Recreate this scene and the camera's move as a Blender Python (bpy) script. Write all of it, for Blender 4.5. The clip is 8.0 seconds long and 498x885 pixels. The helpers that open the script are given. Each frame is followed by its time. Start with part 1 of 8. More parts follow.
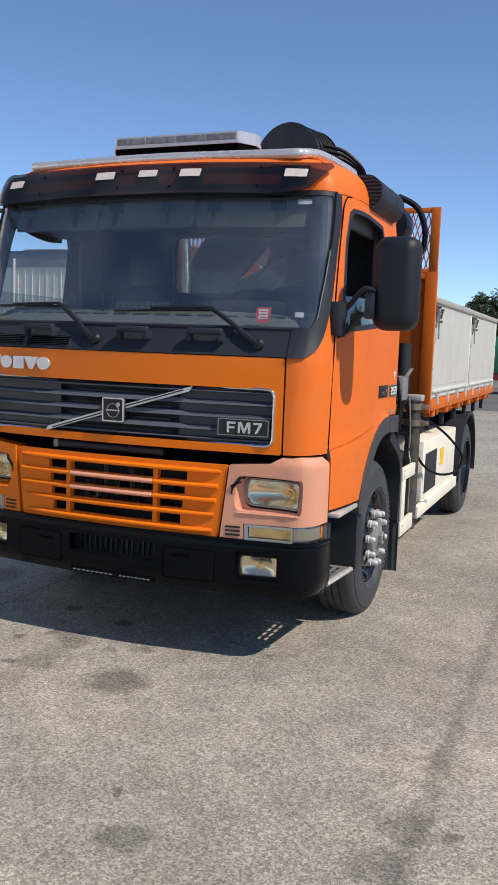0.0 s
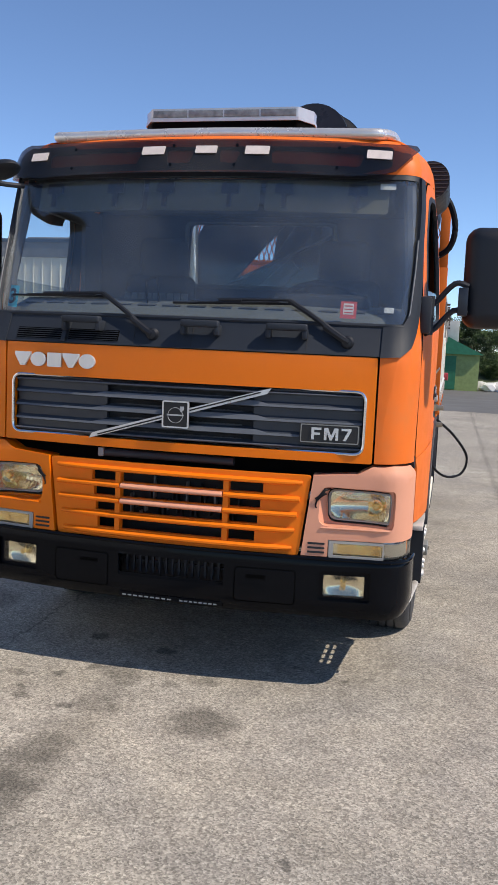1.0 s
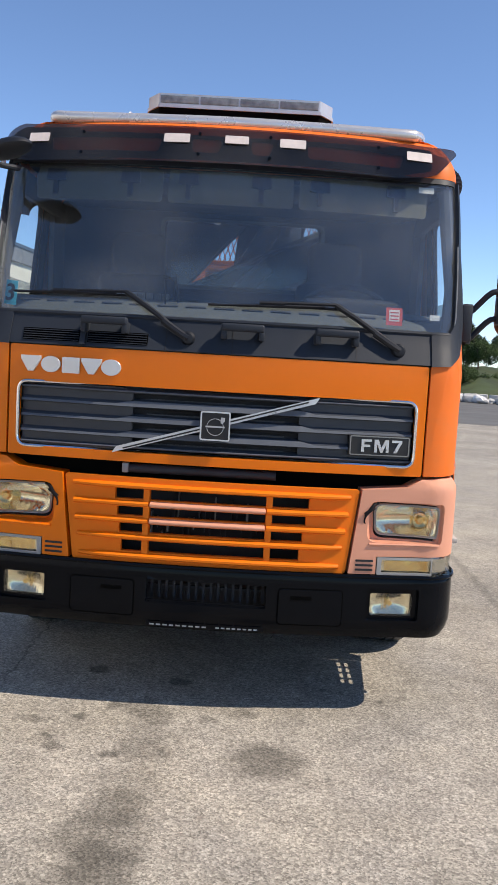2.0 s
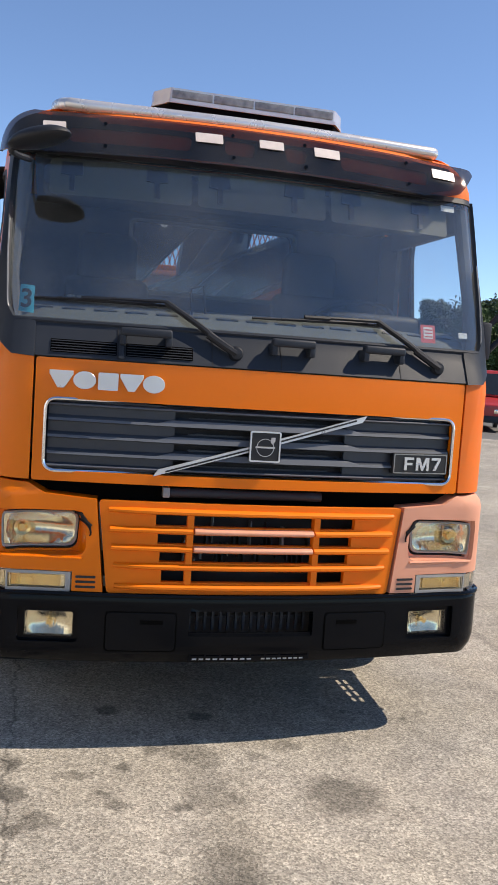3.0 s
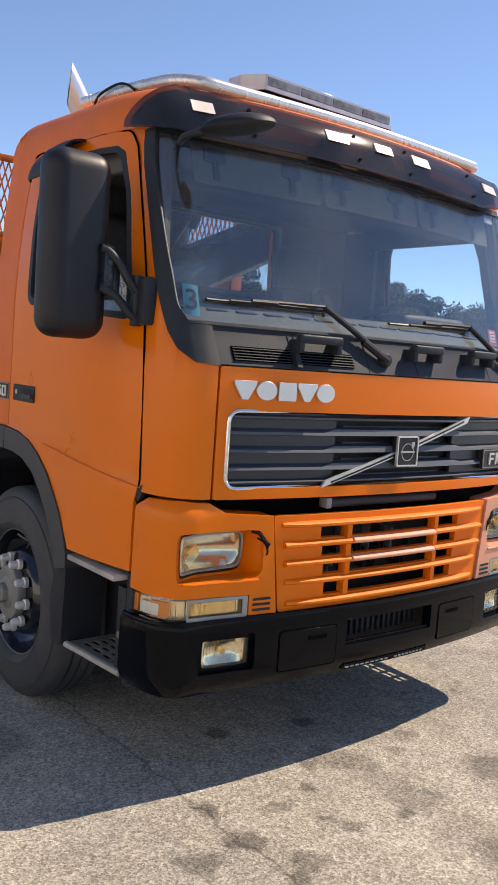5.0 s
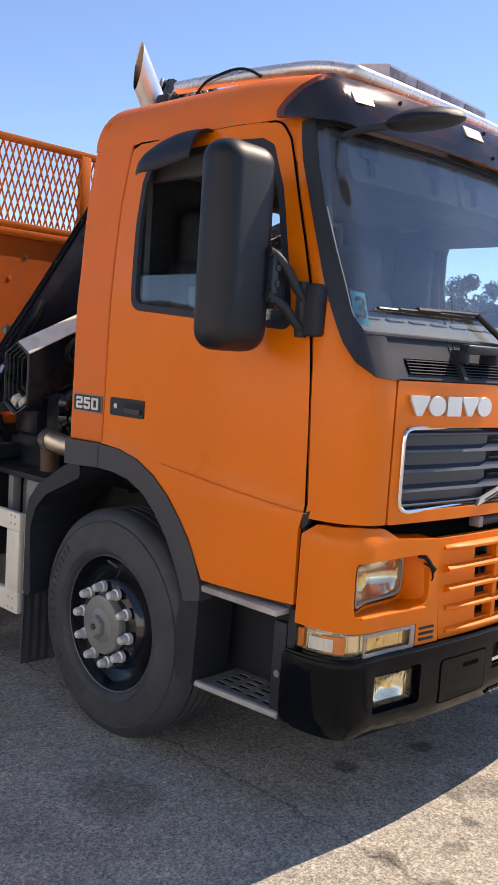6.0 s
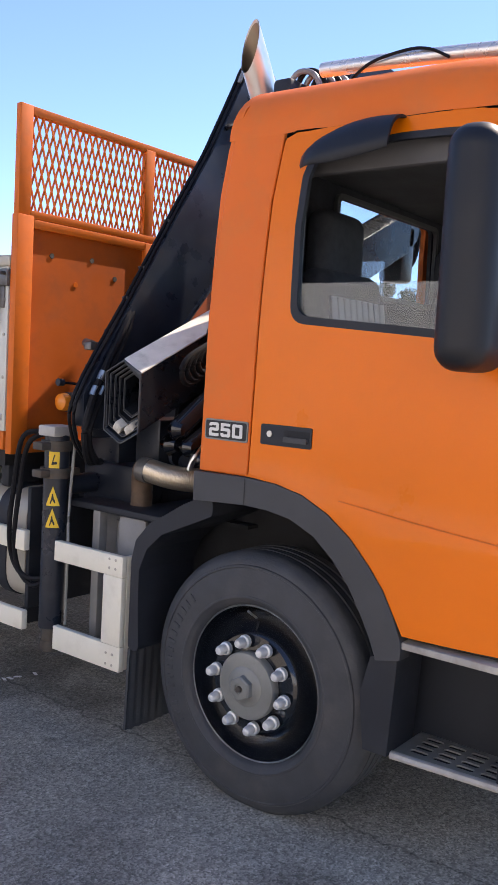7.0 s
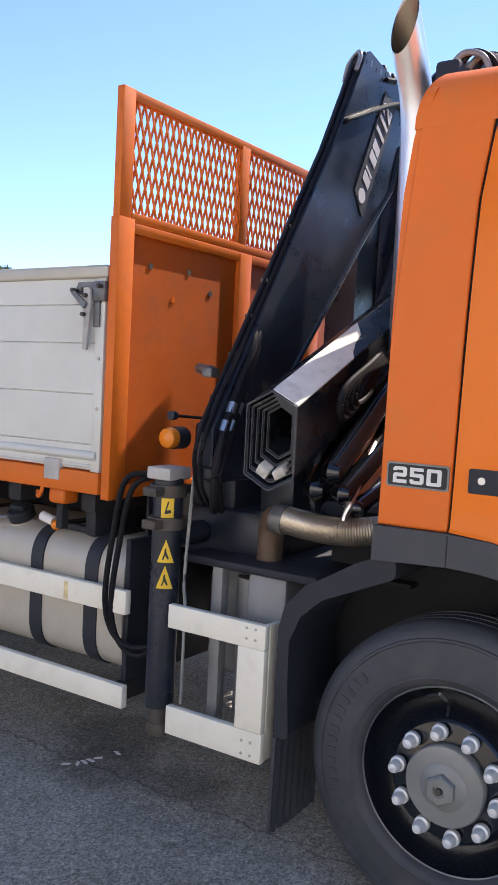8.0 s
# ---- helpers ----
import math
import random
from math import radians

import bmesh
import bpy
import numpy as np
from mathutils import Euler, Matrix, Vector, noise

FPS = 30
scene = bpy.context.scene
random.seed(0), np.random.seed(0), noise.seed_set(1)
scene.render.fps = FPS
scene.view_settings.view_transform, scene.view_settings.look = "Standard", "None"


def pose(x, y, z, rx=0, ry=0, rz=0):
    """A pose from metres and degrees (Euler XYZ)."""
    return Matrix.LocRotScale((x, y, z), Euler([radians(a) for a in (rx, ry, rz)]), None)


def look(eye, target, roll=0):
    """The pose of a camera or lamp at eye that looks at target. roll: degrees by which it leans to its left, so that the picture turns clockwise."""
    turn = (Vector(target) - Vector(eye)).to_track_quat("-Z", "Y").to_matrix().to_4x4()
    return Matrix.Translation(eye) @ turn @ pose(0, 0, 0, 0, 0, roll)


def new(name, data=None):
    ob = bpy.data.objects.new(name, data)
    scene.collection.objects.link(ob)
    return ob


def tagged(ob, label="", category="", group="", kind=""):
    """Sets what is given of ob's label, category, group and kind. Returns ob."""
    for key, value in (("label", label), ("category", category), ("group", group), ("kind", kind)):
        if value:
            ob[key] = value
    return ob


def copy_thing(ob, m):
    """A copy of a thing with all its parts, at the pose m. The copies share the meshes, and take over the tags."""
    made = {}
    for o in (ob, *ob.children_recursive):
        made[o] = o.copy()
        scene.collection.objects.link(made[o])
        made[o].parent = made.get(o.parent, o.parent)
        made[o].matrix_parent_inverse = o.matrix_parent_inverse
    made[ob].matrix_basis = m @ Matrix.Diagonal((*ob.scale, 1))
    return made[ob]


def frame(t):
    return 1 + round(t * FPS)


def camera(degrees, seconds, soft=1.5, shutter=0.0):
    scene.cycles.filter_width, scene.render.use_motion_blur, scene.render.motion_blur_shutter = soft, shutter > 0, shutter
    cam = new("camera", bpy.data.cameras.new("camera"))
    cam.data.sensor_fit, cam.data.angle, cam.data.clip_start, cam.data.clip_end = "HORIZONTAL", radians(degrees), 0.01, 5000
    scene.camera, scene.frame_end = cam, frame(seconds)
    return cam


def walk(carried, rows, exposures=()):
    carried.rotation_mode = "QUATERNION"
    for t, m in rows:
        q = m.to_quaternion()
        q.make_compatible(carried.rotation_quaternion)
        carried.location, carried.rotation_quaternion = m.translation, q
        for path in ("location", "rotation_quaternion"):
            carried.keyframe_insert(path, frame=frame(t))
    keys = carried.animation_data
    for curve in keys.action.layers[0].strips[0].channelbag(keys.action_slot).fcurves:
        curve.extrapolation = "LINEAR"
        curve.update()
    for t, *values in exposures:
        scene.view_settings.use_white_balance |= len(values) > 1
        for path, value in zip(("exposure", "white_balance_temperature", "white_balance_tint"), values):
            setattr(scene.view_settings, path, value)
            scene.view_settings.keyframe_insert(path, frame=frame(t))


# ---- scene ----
cam = camera(32.3, 8.0, soft=1.0)
PATH = [
    (0, (2.56, -4.284, 1.781), (1.815, -2.441, 1.558), 2.1),
    (0.5, (1.953, -4.203, 1.758), (1.34, -2.312, 1.533), 2.4),
    (1, (1.34, -4.179, 1.748), (0.895, -2.242, 1.527), 2.6),
    (1.5, (0.785, -4.143, 1.72), (0.535, -2.169, 1.515), 2.9),
    (3, (-0.967, -3.689, 1.734), (-0.492, -1.754, 1.561), 3.9),
    (3.5, (-1.528, -3.534, 1.737), (-0.806, -1.677, 1.561), 3.9),
    (4, (-2.052, -3.234, 1.714), (-1.115, -1.477, 1.529), 4.0),
    (4.2, (-2.257, -3.132, 1.731), (-1.25, -1.414, 1.547), 4.0),
    (5.3, (-3.176, -2.317, 1.757), (-1.862, -0.823, 1.555), 4.1),
    (5.5, (-3.292, -2.112, 1.753), (-1.943, -0.65, 1.546), 4.1),
    (6, (-3.563, -1.68, 1.776), (-2.125, -0.306, 1.575), 3.7),
    (6.5, (-3.718, -1.113, 1.763), (-2.199, 0.174, 1.574), 3.3),
    (6.9, (-3.842, -0.653, 1.752), (-2.271, 0.572, 1.571), 3.0),
    (7, (-3.878, -0.568, 1.766), (-2.296, 0.643, 1.592), 3.2),
    (7.5, (-3.875, -0.051, 1.758), (-2.244, 1.096, 1.604), 3.0),
    (8, (-3.875, 0.473, 1.782), (-2.216, 1.58, 1.649), 2.9),
]
EXPOSURE = ((0, 0.02, 6750, 10), (1.5, 0.25, 6850, 11), (3.5, 0.39, 7300, 11), (5.5, 0.53, 7700, 15), (7, 1.07, 7050, 17), (8, 1.14, 6850, 14))
walk(cam, [(t, look(eye, target, roll)) for t, eye, target, roll in PATH], EXPOSURE)

# world, sun
SUN = Vector((0.84, -0.18, 1.0)).normalized()
world = bpy.data.worlds.new("sky_world")
scene.world = world
world.use_nodes = True
wn = world.node_tree.nodes
sky = wn.new("ShaderNodeTexSky")
sky.sky_type = "NISHITA"
sky.sun_disc = False
sky.sun_elevation = math.asin(SUN.z)
sky.sun_rotation = math.atan2(SUN.x, SUN.y)
sky.altitude = 1600
sky.air_density, sky.dust_density, sky.ozone_density = 0.78, 0.0, 5.5
world.node_tree.links.new(sky.outputs[0], wn["Background"].inputs[0])
wn["Background"].inputs[1].default_value = 0.17
lamp = bpy.data.lights.new("sun", "SUN")
lamp.energy, lamp.angle, lamp.color = 4.4, radians(0.53), (1.0, 0.92, 0.82)
sun = new("sun", lamp)
sun.matrix_world = look(SUN * 30, (0, 0, 0))

# ---- materials ----
def mat(name, color, rough=0.5, metal=0.0, vary=0.12, scale=6.0, bump=0.0, bscale=150.0, coat=0.0, crough=0.08, dirt=None, dscale=2.5, damount=0.3, alpha=1.0, spec=0.5):
    """A surface with colour variation at two scales, optional grime and fine relief."""
    m = bpy.data.materials.new(name)
    m.use_nodes = True
    nt = m.node_tree
    b = nt.nodes["Principled BSDF"]
    b.inputs["Metallic"].default_value = metal
    b.inputs["Coat Weight"].default_value = coat
    b.inputs["Coat Roughness"].default_value = crough
    b.inputs["Specular IOR Level"].default_value = spec
    co = nt.nodes.new("ShaderNodeTexCoord")
    n1 = nt.nodes.new("ShaderNodeTexNoise")
    n1.inputs["Scale"].default_value = scale
    n1.inputs["Detail"].default_value = 6
    nt.links.new(co.outputs["Object"], n1.inputs["Vector"])
    ramp = nt.nodes.new("ShaderNodeMapRange")
    ramp.inputs["From Min"].default_value, ramp.inputs["From Max"].default_value = 0.3, 0.7
    ramp.inputs["To Min"].default_value, ramp.inputs["To Max"].default_value = 1 - vary, 1 + vary
    nt.links.new(n1.outputs["Fac"], ramp.inputs["Value"])
    mul = nt.nodes.new("ShaderNodeVectorMath")
    mul.operation = "SCALE"
    mul.inputs[0].default_value = color
    nt.links.new(ramp.outputs[0], mul.inputs["Scale"])
    out = mul.outputs[0]
    n2 = nt.nodes.new("ShaderNodeTexNoise")
    n2.inputs["Scale"].default_value = dscale
    n2.inputs["Detail"].default_value = 9
    n2.inputs["Roughness"].default_value = 0.65
    nt.links.new(co.outputs["Object"], n2.inputs["Vector"])
    if dirt:
        mask = nt.nodes.new("ShaderNodeMapRange")
        mask.inputs["From Min"].default_value, mask.inputs["From Max"].default_value = 0.5, 0.75
        mask.inputs["To Max"].default_value = damount
        nt.links.new(n2.outputs["Fac"], mask.inputs["Value"])
        mix = nt.nodes.new("ShaderNodeMix")
        mix.data_type = "RGBA"
        nt.links.new(mask.outputs[0], mix.inputs["Factor"])
        nt.links.new(out, mix.inputs["A"])
        mix.inputs["B"].default_value = (*dirt, 1)
        out = mix.outputs["Result"]
    nt.links.new(out, b.inputs["Base Color"])
    rr = nt.nodes.new("ShaderNodeMapRange")
    rr.inputs["From Min"].default_value, rr.inputs["From Max"].default_value = 0.3, 0.7
    rr.inputs["To Min"].default_value, rr.inputs["To Max"].default_value = max(rough * 0.8, 0.02), min(rough * 1.25, 1)
    nt.links.new(n2.outputs["Fac"], rr.inputs["Value"])
    nt.links.new(rr.outputs[0], b.inputs["Roughness"])
    if bump:
        n3 = nt.nodes.new("ShaderNodeTexNoise")
        n3.inputs["Scale"].default_value = bscale
        n3.inputs["Detail"].default_value = 4
        nt.links.new(co.outputs["Object"], n3.inputs["Vector"])
        bp = nt.nodes.new("ShaderNodeBump")
        bp.inputs["Strength"].default_value = bump
        bp.inputs["Distance"].default_value = 0.004
        nt.links.new(n3.outputs["Fac"], bp.inputs["Height"])
        nt.links.new(bp.outputs[0], b.inputs["Normal"])
    return m


def glass(name, color, rough=0.02, gloss=0.045, dust_haze=0.0):
    """Thin pane: light passes straight through a tint, with a Fresnel mirror on top."""
    m = bpy.data.materials.new(name)
    m.use_nodes = True
    nt = m.node_tree
    nt.nodes.remove(nt.nodes["Principled BSDF"])
    tr = nt.nodes.new("ShaderNodeBsdfTransparent")
    tr.inputs[0].default_value = (*color, 1)
    gl = nt.nodes.new("ShaderNodeBsdfGlossy")
    gl.inputs["Roughness"].default_value = rough
    lw = nt.nodes.new("ShaderNodeLayerWeight")
    lw.inputs["Blend"].default_value = 0.5
    pw = nt.nodes.new("ShaderNodeMath")
    pw.operation = "POWER"
    nt.links.new(lw.outputs["Facing"], pw.inputs[0])
    pw.inputs[1].default_value = 5.0
    fr = nt.nodes.new("ShaderNodeMath")
    fr.operation = "MULTIPLY_ADD"
    nt.links.new(pw.outputs[0], fr.inputs[0])
    fr.inputs[1].default_value, fr.inputs[2].default_value = 0.9, gloss
    mx = nt.nodes.new("ShaderNodeMixShader")
    nt.links.new(fr.outputs[0], mx.inputs[0])
    nt.links.new(tr.outputs[0], mx.inputs[1])
    nt.links.new(gl.outputs[0], mx.inputs[2])
    out = mx
    # pale uneven film: dust on the pane, with bright haze painted into it
    if dust_haze:
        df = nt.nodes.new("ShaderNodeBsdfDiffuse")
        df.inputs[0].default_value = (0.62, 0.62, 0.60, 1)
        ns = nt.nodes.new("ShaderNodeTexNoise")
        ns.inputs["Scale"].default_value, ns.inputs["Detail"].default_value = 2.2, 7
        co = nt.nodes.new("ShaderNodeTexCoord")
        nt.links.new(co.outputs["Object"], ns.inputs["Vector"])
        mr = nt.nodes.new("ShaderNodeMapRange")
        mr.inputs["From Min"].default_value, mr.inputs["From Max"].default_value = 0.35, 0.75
        mr.inputs["To Min"].default_value, mr.inputs["To Max"].default_value = dust_haze * 0.25, dust_haze * 2.4
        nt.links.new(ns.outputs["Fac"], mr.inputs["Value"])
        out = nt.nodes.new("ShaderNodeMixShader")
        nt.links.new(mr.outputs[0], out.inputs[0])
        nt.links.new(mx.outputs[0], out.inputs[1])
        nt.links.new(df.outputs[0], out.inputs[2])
    nt.links.new(out.outputs[0], nt.nodes["Material Output"].inputs[0])
    return m


ORANGE = mat("orange_paint", (0.80, 0.172, 0.002), 0.33, vary=0.05, scale=1.5, coat=0.2, crough=0.14, dirt=(0.56, 0.14, 0.012), dscale=3, damount=0.25, spec=0.22)
FADED = mat("faded_orange_paint", (0.76, 0.155, 0.016), 0.48, vary=0.05, scale=2, spec=0.3, dirt=(0.5, 0.2, 0.07), dscale=5, damount=0.3)
RUSTY = mat("weathered_orange_paint", (0.62, 0.132, 0.010), 0.5, spec=0.3, vary=0.07, scale=3, dirt=(0.30, 0.09, 0.02), dscale=9, damount=0.35, bump=0.04)
# darkened base puts the headboard sheet's shade into its paint
SHADEDORANGE = mat("shaded_orange_paint", (0.46, 0.090, 0.009), 0.55, spec=0.25, vary=0.1, scale=3, dirt=(0.24, 0.07, 0.02), dscale=7, damount=0.45, bump=0.04)
PINK = mat("pink_primer", (0.66, 0.30, 0.19), 0.55, vary=0.06, scale=3, dirt=(0.62, 0.25, 0.08), dscale=2, damount=0.5)
PLASTIC = mat("dark_plastic", (0.018, 0.021, 0.028), 0.55, vary=0.1, scale=8, bump=0.15, bscale=400, dirt=(0.05, 0.05, 0.052), dscale=4, damount=0.25, spec=0.35)
GREYPL = mat("grey_plastic", (0.040, 0.043, 0.049), 0.55, vary=0.08, scale=5, bump=0.1, bscale=400, dirt=(0.1, 0.1, 0.1), damount=0.25)
SLATE = mat("slate_grille", (0.025, 0.031, 0.042), 0.4, vary=0.08, scale=6, dirt=(0.1, 0.1, 0.1), damount=0.25)
BLACK = mat("black_gloss", (0.003, 0.004, 0.006), 0.09, vary=0.1, dirt=(0.004, 0.005, 0.007), dscale=4, damount=0.3, spec=0.12)
BLACKMETAL = mat("black_crane_paint", (0.015, 0.020, 0.031), 0.30, vary=0.25, scale=5, dirt=(0.06, 0.06, 0.06), dscale=7, damount=0.35, bump=0.06, bscale=60, spec=0.38)
VOID = mat("dark_underside", (0.017, 0.018, 0.021), 0.8, vary=0.3, dirt=(0.04, 0.035, 0.03), damount=0.4)
RUBBER = mat("tyre_rubber", (0.040, 0.043, 0.049), 0.62, vary=0.15, scale=9, bump=0.25, bscale=90, dirt=(0.13, 0.12, 0.11), dscale=5, damount=0.4)
HOSE = mat("hose_rubber", (0.012, 0.012, 0.014), 0.45, vary=0.15, spec=0.1)
LIP = mat("slat_lip", (0.038, 0.046, 0.060), 0.6, vary=0.08, scale=6, dirt=(0.11, 0.11, 0.11), damount=0.25, spec=0.2)
WORN = mat("worn_steel_plate", (0.42, 0.40, 0.37), 0.7, 0.1, vary=0.2, scale=7, dirt=(0.2, 0.17, 0.14), dscale=9, damount=0.6)
CHROME = mat("chrome", (0.75, 0.76, 0.78), 0.14, 1.0, vary=0.06, dirt=(0.3, 0.27, 0.24), damount=0.2)
STEEL = mat("brushed_steel", (0.55, 0.55, 0.54), 0.33, 1.0, vary=0.1, dirt=(0.3, 0.25, 0.2), damount=0.35)
EXHAUST = mat("polished_exhaust_steel", (0.70, 0.70, 0.70), 0.34, 0.9, vary=0.06, dirt=(0.40, 0.35, 0.29), damount=0.2)
BRASSY = mat("heat_tinted_steel", (0.34, 0.28, 0.21), 0.4, 0.9, vary=0.15, dirt=(0.25, 0.16, 0.08), damount=0.5)
SILVER = mat("silver_plastic", (0.62, 0.63, 0.64), 0.3, 0.6, vary=0.05)
NUT = mat("nut_cap", (0.66, 0.66, 0.65), 0.4, 0.3, vary=0.1, dirt=(0.2, 0.18, 0.16), damount=0.4)
HUB = mat("hub_grey", (0.225, 0.228, 0.215), 0.5, 0.2, vary=0.15, dirt=(0.12, 0.11, 0.1), dscale=8, damount=0.5)
ALU = mat("aluminium_board", (0.58, 0.575, 0.52), 0.5, 0.1, vary=0.05, scale=3, dirt=(0.42, 0.40, 0.35), dscale=2.2, damount=0.35)
CREAM = mat("cream_paint", (0.78, 0.74, 0.62), 0.5, vary=0.03, scale=4, dirt=(0.50, 0.44, 0.33), dscale=9, damount=0.3, spec=0.3)
TANK = mat("tank_aluminium", (0.45, 0.415, 0.345), 0.45, 0.2, vary=0.1, scale=3, dirt=(0.30, 0.26, 0.2), dscale=3, damount=0.5)
GREYBOX = mat("grey_box", (0.22, 0.22, 0.22), 0.5, 0.1, vary=0.15, dirt=(0.1, 0.09, 0.08), damount=0.5)
AMBER = mat("amber_plastic", (0.80, 0.24, 0.02), 0.25, vary=0.05)
WHITE = mat("white_marker", (0.70, 0.69, 0.66), 0.4, vary=0.04)
MARKER = mat("pale_marker", (0.60, 0.53, 0.49), 0.35, vary=0.08, scale=30)
# golden metal paints the warm reflected glow into the lamps' middle
LAMPGLOW = mat("warm_lamp_glow", (1.0, 0.74, 0.36), 0.25, 0.85, vary=0.2, scale=25)
RIMGREY = mat("lamp_rim", (0.33, 0.32, 0.30), 0.5, vary=0.08, spec=0.3)
YELLOW = mat("warning_yellow", (0.78, 0.50, 0.03), 0.5, vary=0.08)
INK = mat("black_ink", (0.012, 0.012, 0.012), 0.5, vary=0.05)
CYAN = mat("blue_sticker", (0.04, 0.36, 0.50), 0.45, vary=0.05)
REDST = mat("red_sticker", (0.55, 0.07, 0.06), 0.5, vary=0.08)
SMOKE = mat("visor_backing", (0.010, 0.011, 0.015), 0.4, vary=0.2, dirt=(0.02, 0.022, 0.026), damount=0.25, spec=0.2)
BLIND = mat("olive_blind", (0.085, 0.080, 0.050), 0.6, vary=0.1)
CLOTH = mat("seat_cloth", (0.036, 0.038, 0.044), 0.9, vary=0.2, scale=30, bump=0.3)
LINER = mat("cab_lining", (0.09, 0.09, 0.095), 0.8, vary=0.1)
DASH = mat("dashboard", (0.095, 0.102, 0.097), 0.7, vary=0.1, bump=0.15, bscale=300, dirt=(0.16, 0.15, 0.14), damount=0.4)
REFLECTOR = mat("lamp_reflector", (0.97, 0.89, 0.72), 0.20, 0.97, vary=0.12, scale=14)
# gold tint carries the warm glow into the bulb's colour
BULB = mat("bulb_glass", (1.0, 0.74, 0.34), 0.12, 0.9, vary=0.05)
WINDOW = glass("window_glass", (0.86, 0.89, 0.89), 0.02, 0.06, 0.016)
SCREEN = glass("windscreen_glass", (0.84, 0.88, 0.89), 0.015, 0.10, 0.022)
# pale veil in the rear pane stands in for the sky mirrored there
REARGLASS = glass("veiled_rear_glass", (0.86, 0.89, 0.89), 0.02, 0.05, 0.035)
VISORTINT = glass("smoked_visor_plastic", (0.46, 0.40, 0.395), 0.07, 0.05, 0.02)
LENS = glass("lamp_lens", (0.95, 0.94, 0.90), 0.06)
GRILLEPAINT = mat("grille_paint", (0.80, 0.175, 0.002), 0.55, vary=0.05, scale=2, dirt=(0.45, 0.14, 0.02), dscale=4, damount=0.3, spec=0.3)
PALERAIL = mat("pale_tube_metal", (0.72, 0.69, 0.66), 0.28, 0.6, vary=0.07, scale=4, dirt=(0.36, 0.31, 0.26), dscale=5, damount=0.15)
PALEHOSE = mat("grey_hose_sheath", (0.20, 0.205, 0.21), 0.35, vary=0.15, scale=20)
PRINT = mat("grey_print", (0.42, 0.42, 0.42), 0.6, vary=0.05)
RIMBLACK = mat("black_rim_enamel", (0.008, 0.010, 0.014), 0.14, vary=0.15, scale=10, dirt=(0.02, 0.021, 0.024), dscale=7, damount=0.15, coat=0.8)
# paler ring: wear, and the rim's edge highlight put into its colour
RIMEDGE = mat("worn_highlit_rim_edge", (0.16, 0.165, 0.175), 0.3, 0.6, vary=0.2, scale=20)
MIRRORPL = mat("black_mirror_plastic", (0.009, 0.011, 0.016), 0.48, vary=0.1, scale=8, bump=0.1, bscale=500, dirt=(0.02, 0.02, 0.022), dscale=4, damount=0.25, spec=0.35)
BAREPLATE = mat("bare_boom_plate", (0.70, 0.66, 0.58), 0.6, vary=0.15, scale=9, dirt=(0.3, 0.26, 0.21), dscale=12, damount=0.5)
BOOMBLACK = mat("black_boom_enamel", (0.008, 0.010, 0.014), 0.28, vary=0.2, scale=6, dirt=(0.05, 0.045, 0.04), dscale=11, damount=0.25, spec=0.28)
GLOSSROD = mat("black_cylinder_enamel", (0.006, 0.007, 0.010), 0.08, vary=0.15, coat=0.3, crough=0.05, dirt=(0.02, 0.018, 0.016), dscale=9, damount=0.2)
GRIME = mat("grimy_steel", (0.075, 0.066, 0.056), 0.6, 0.3, vary=0.3, scale=14, dirt=(0.16, 0.10, 0.06), dscale=11, damount=0.5, bump=0.2)
BARCOVER = mat("light_bar_plastic", (0.50, 0.52, 0.53), 0.2, 0.3, vary=0.08, scale=15, spec=0.6)
BARWINDOW = mat("light_bar_window", (0.16, 0.175, 0.185), 0.1, vary=0.3, scale=30, spec=0.6)
COWLGREY = mat("cowl_plastic", (0.023, 0.028, 0.037), 0.5, vary=0.08, scale=5, bump=0.1, bscale=400, dirt=(0.045, 0.052, 0.062), damount=0.25, spec=0.22)
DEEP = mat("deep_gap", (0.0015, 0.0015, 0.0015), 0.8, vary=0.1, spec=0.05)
# lighter slate paints the highlight along the slat lips
LIPHIGHLIGHT = mat("slat_edge_highlight", (0.095, 0.106, 0.124), 0.5, vary=0.08, spec=0.25)
LATCH = mat("worn_latch_iron", (0.15, 0.145, 0.14), 0.45, 0.5, vary=0.25, scale=18, dirt=(0.05, 0.045, 0.04), dscale=14, damount=0.6)
FLEX = mat("braided_pipe_steel", (0.62, 0.54, 0.42), 0.36, 0.85, vary=0.12, dirt=(0.3, 0.22, 0.13), dscale=7, damount=0.4)
RUSTPIPE = mat("rusty_exhaust", (0.13, 0.085, 0.055), 0.65, 0.3, vary=0.3, scale=12, dirt=(0.05, 0.04, 0.035), dscale=8, damount=0.6, bump=0.15)
STAIN = mat("rust_stain", (0.66, 0.52, 0.28), 0.6, vary=0.2, scale=40)
PAD = mat("worn_slide_pad", (0.52, 0.48, 0.40), 0.7, vary=0.25, scale=25, dirt=(0.12, 0.1, 0.08), dscale=20, damount=0.7)

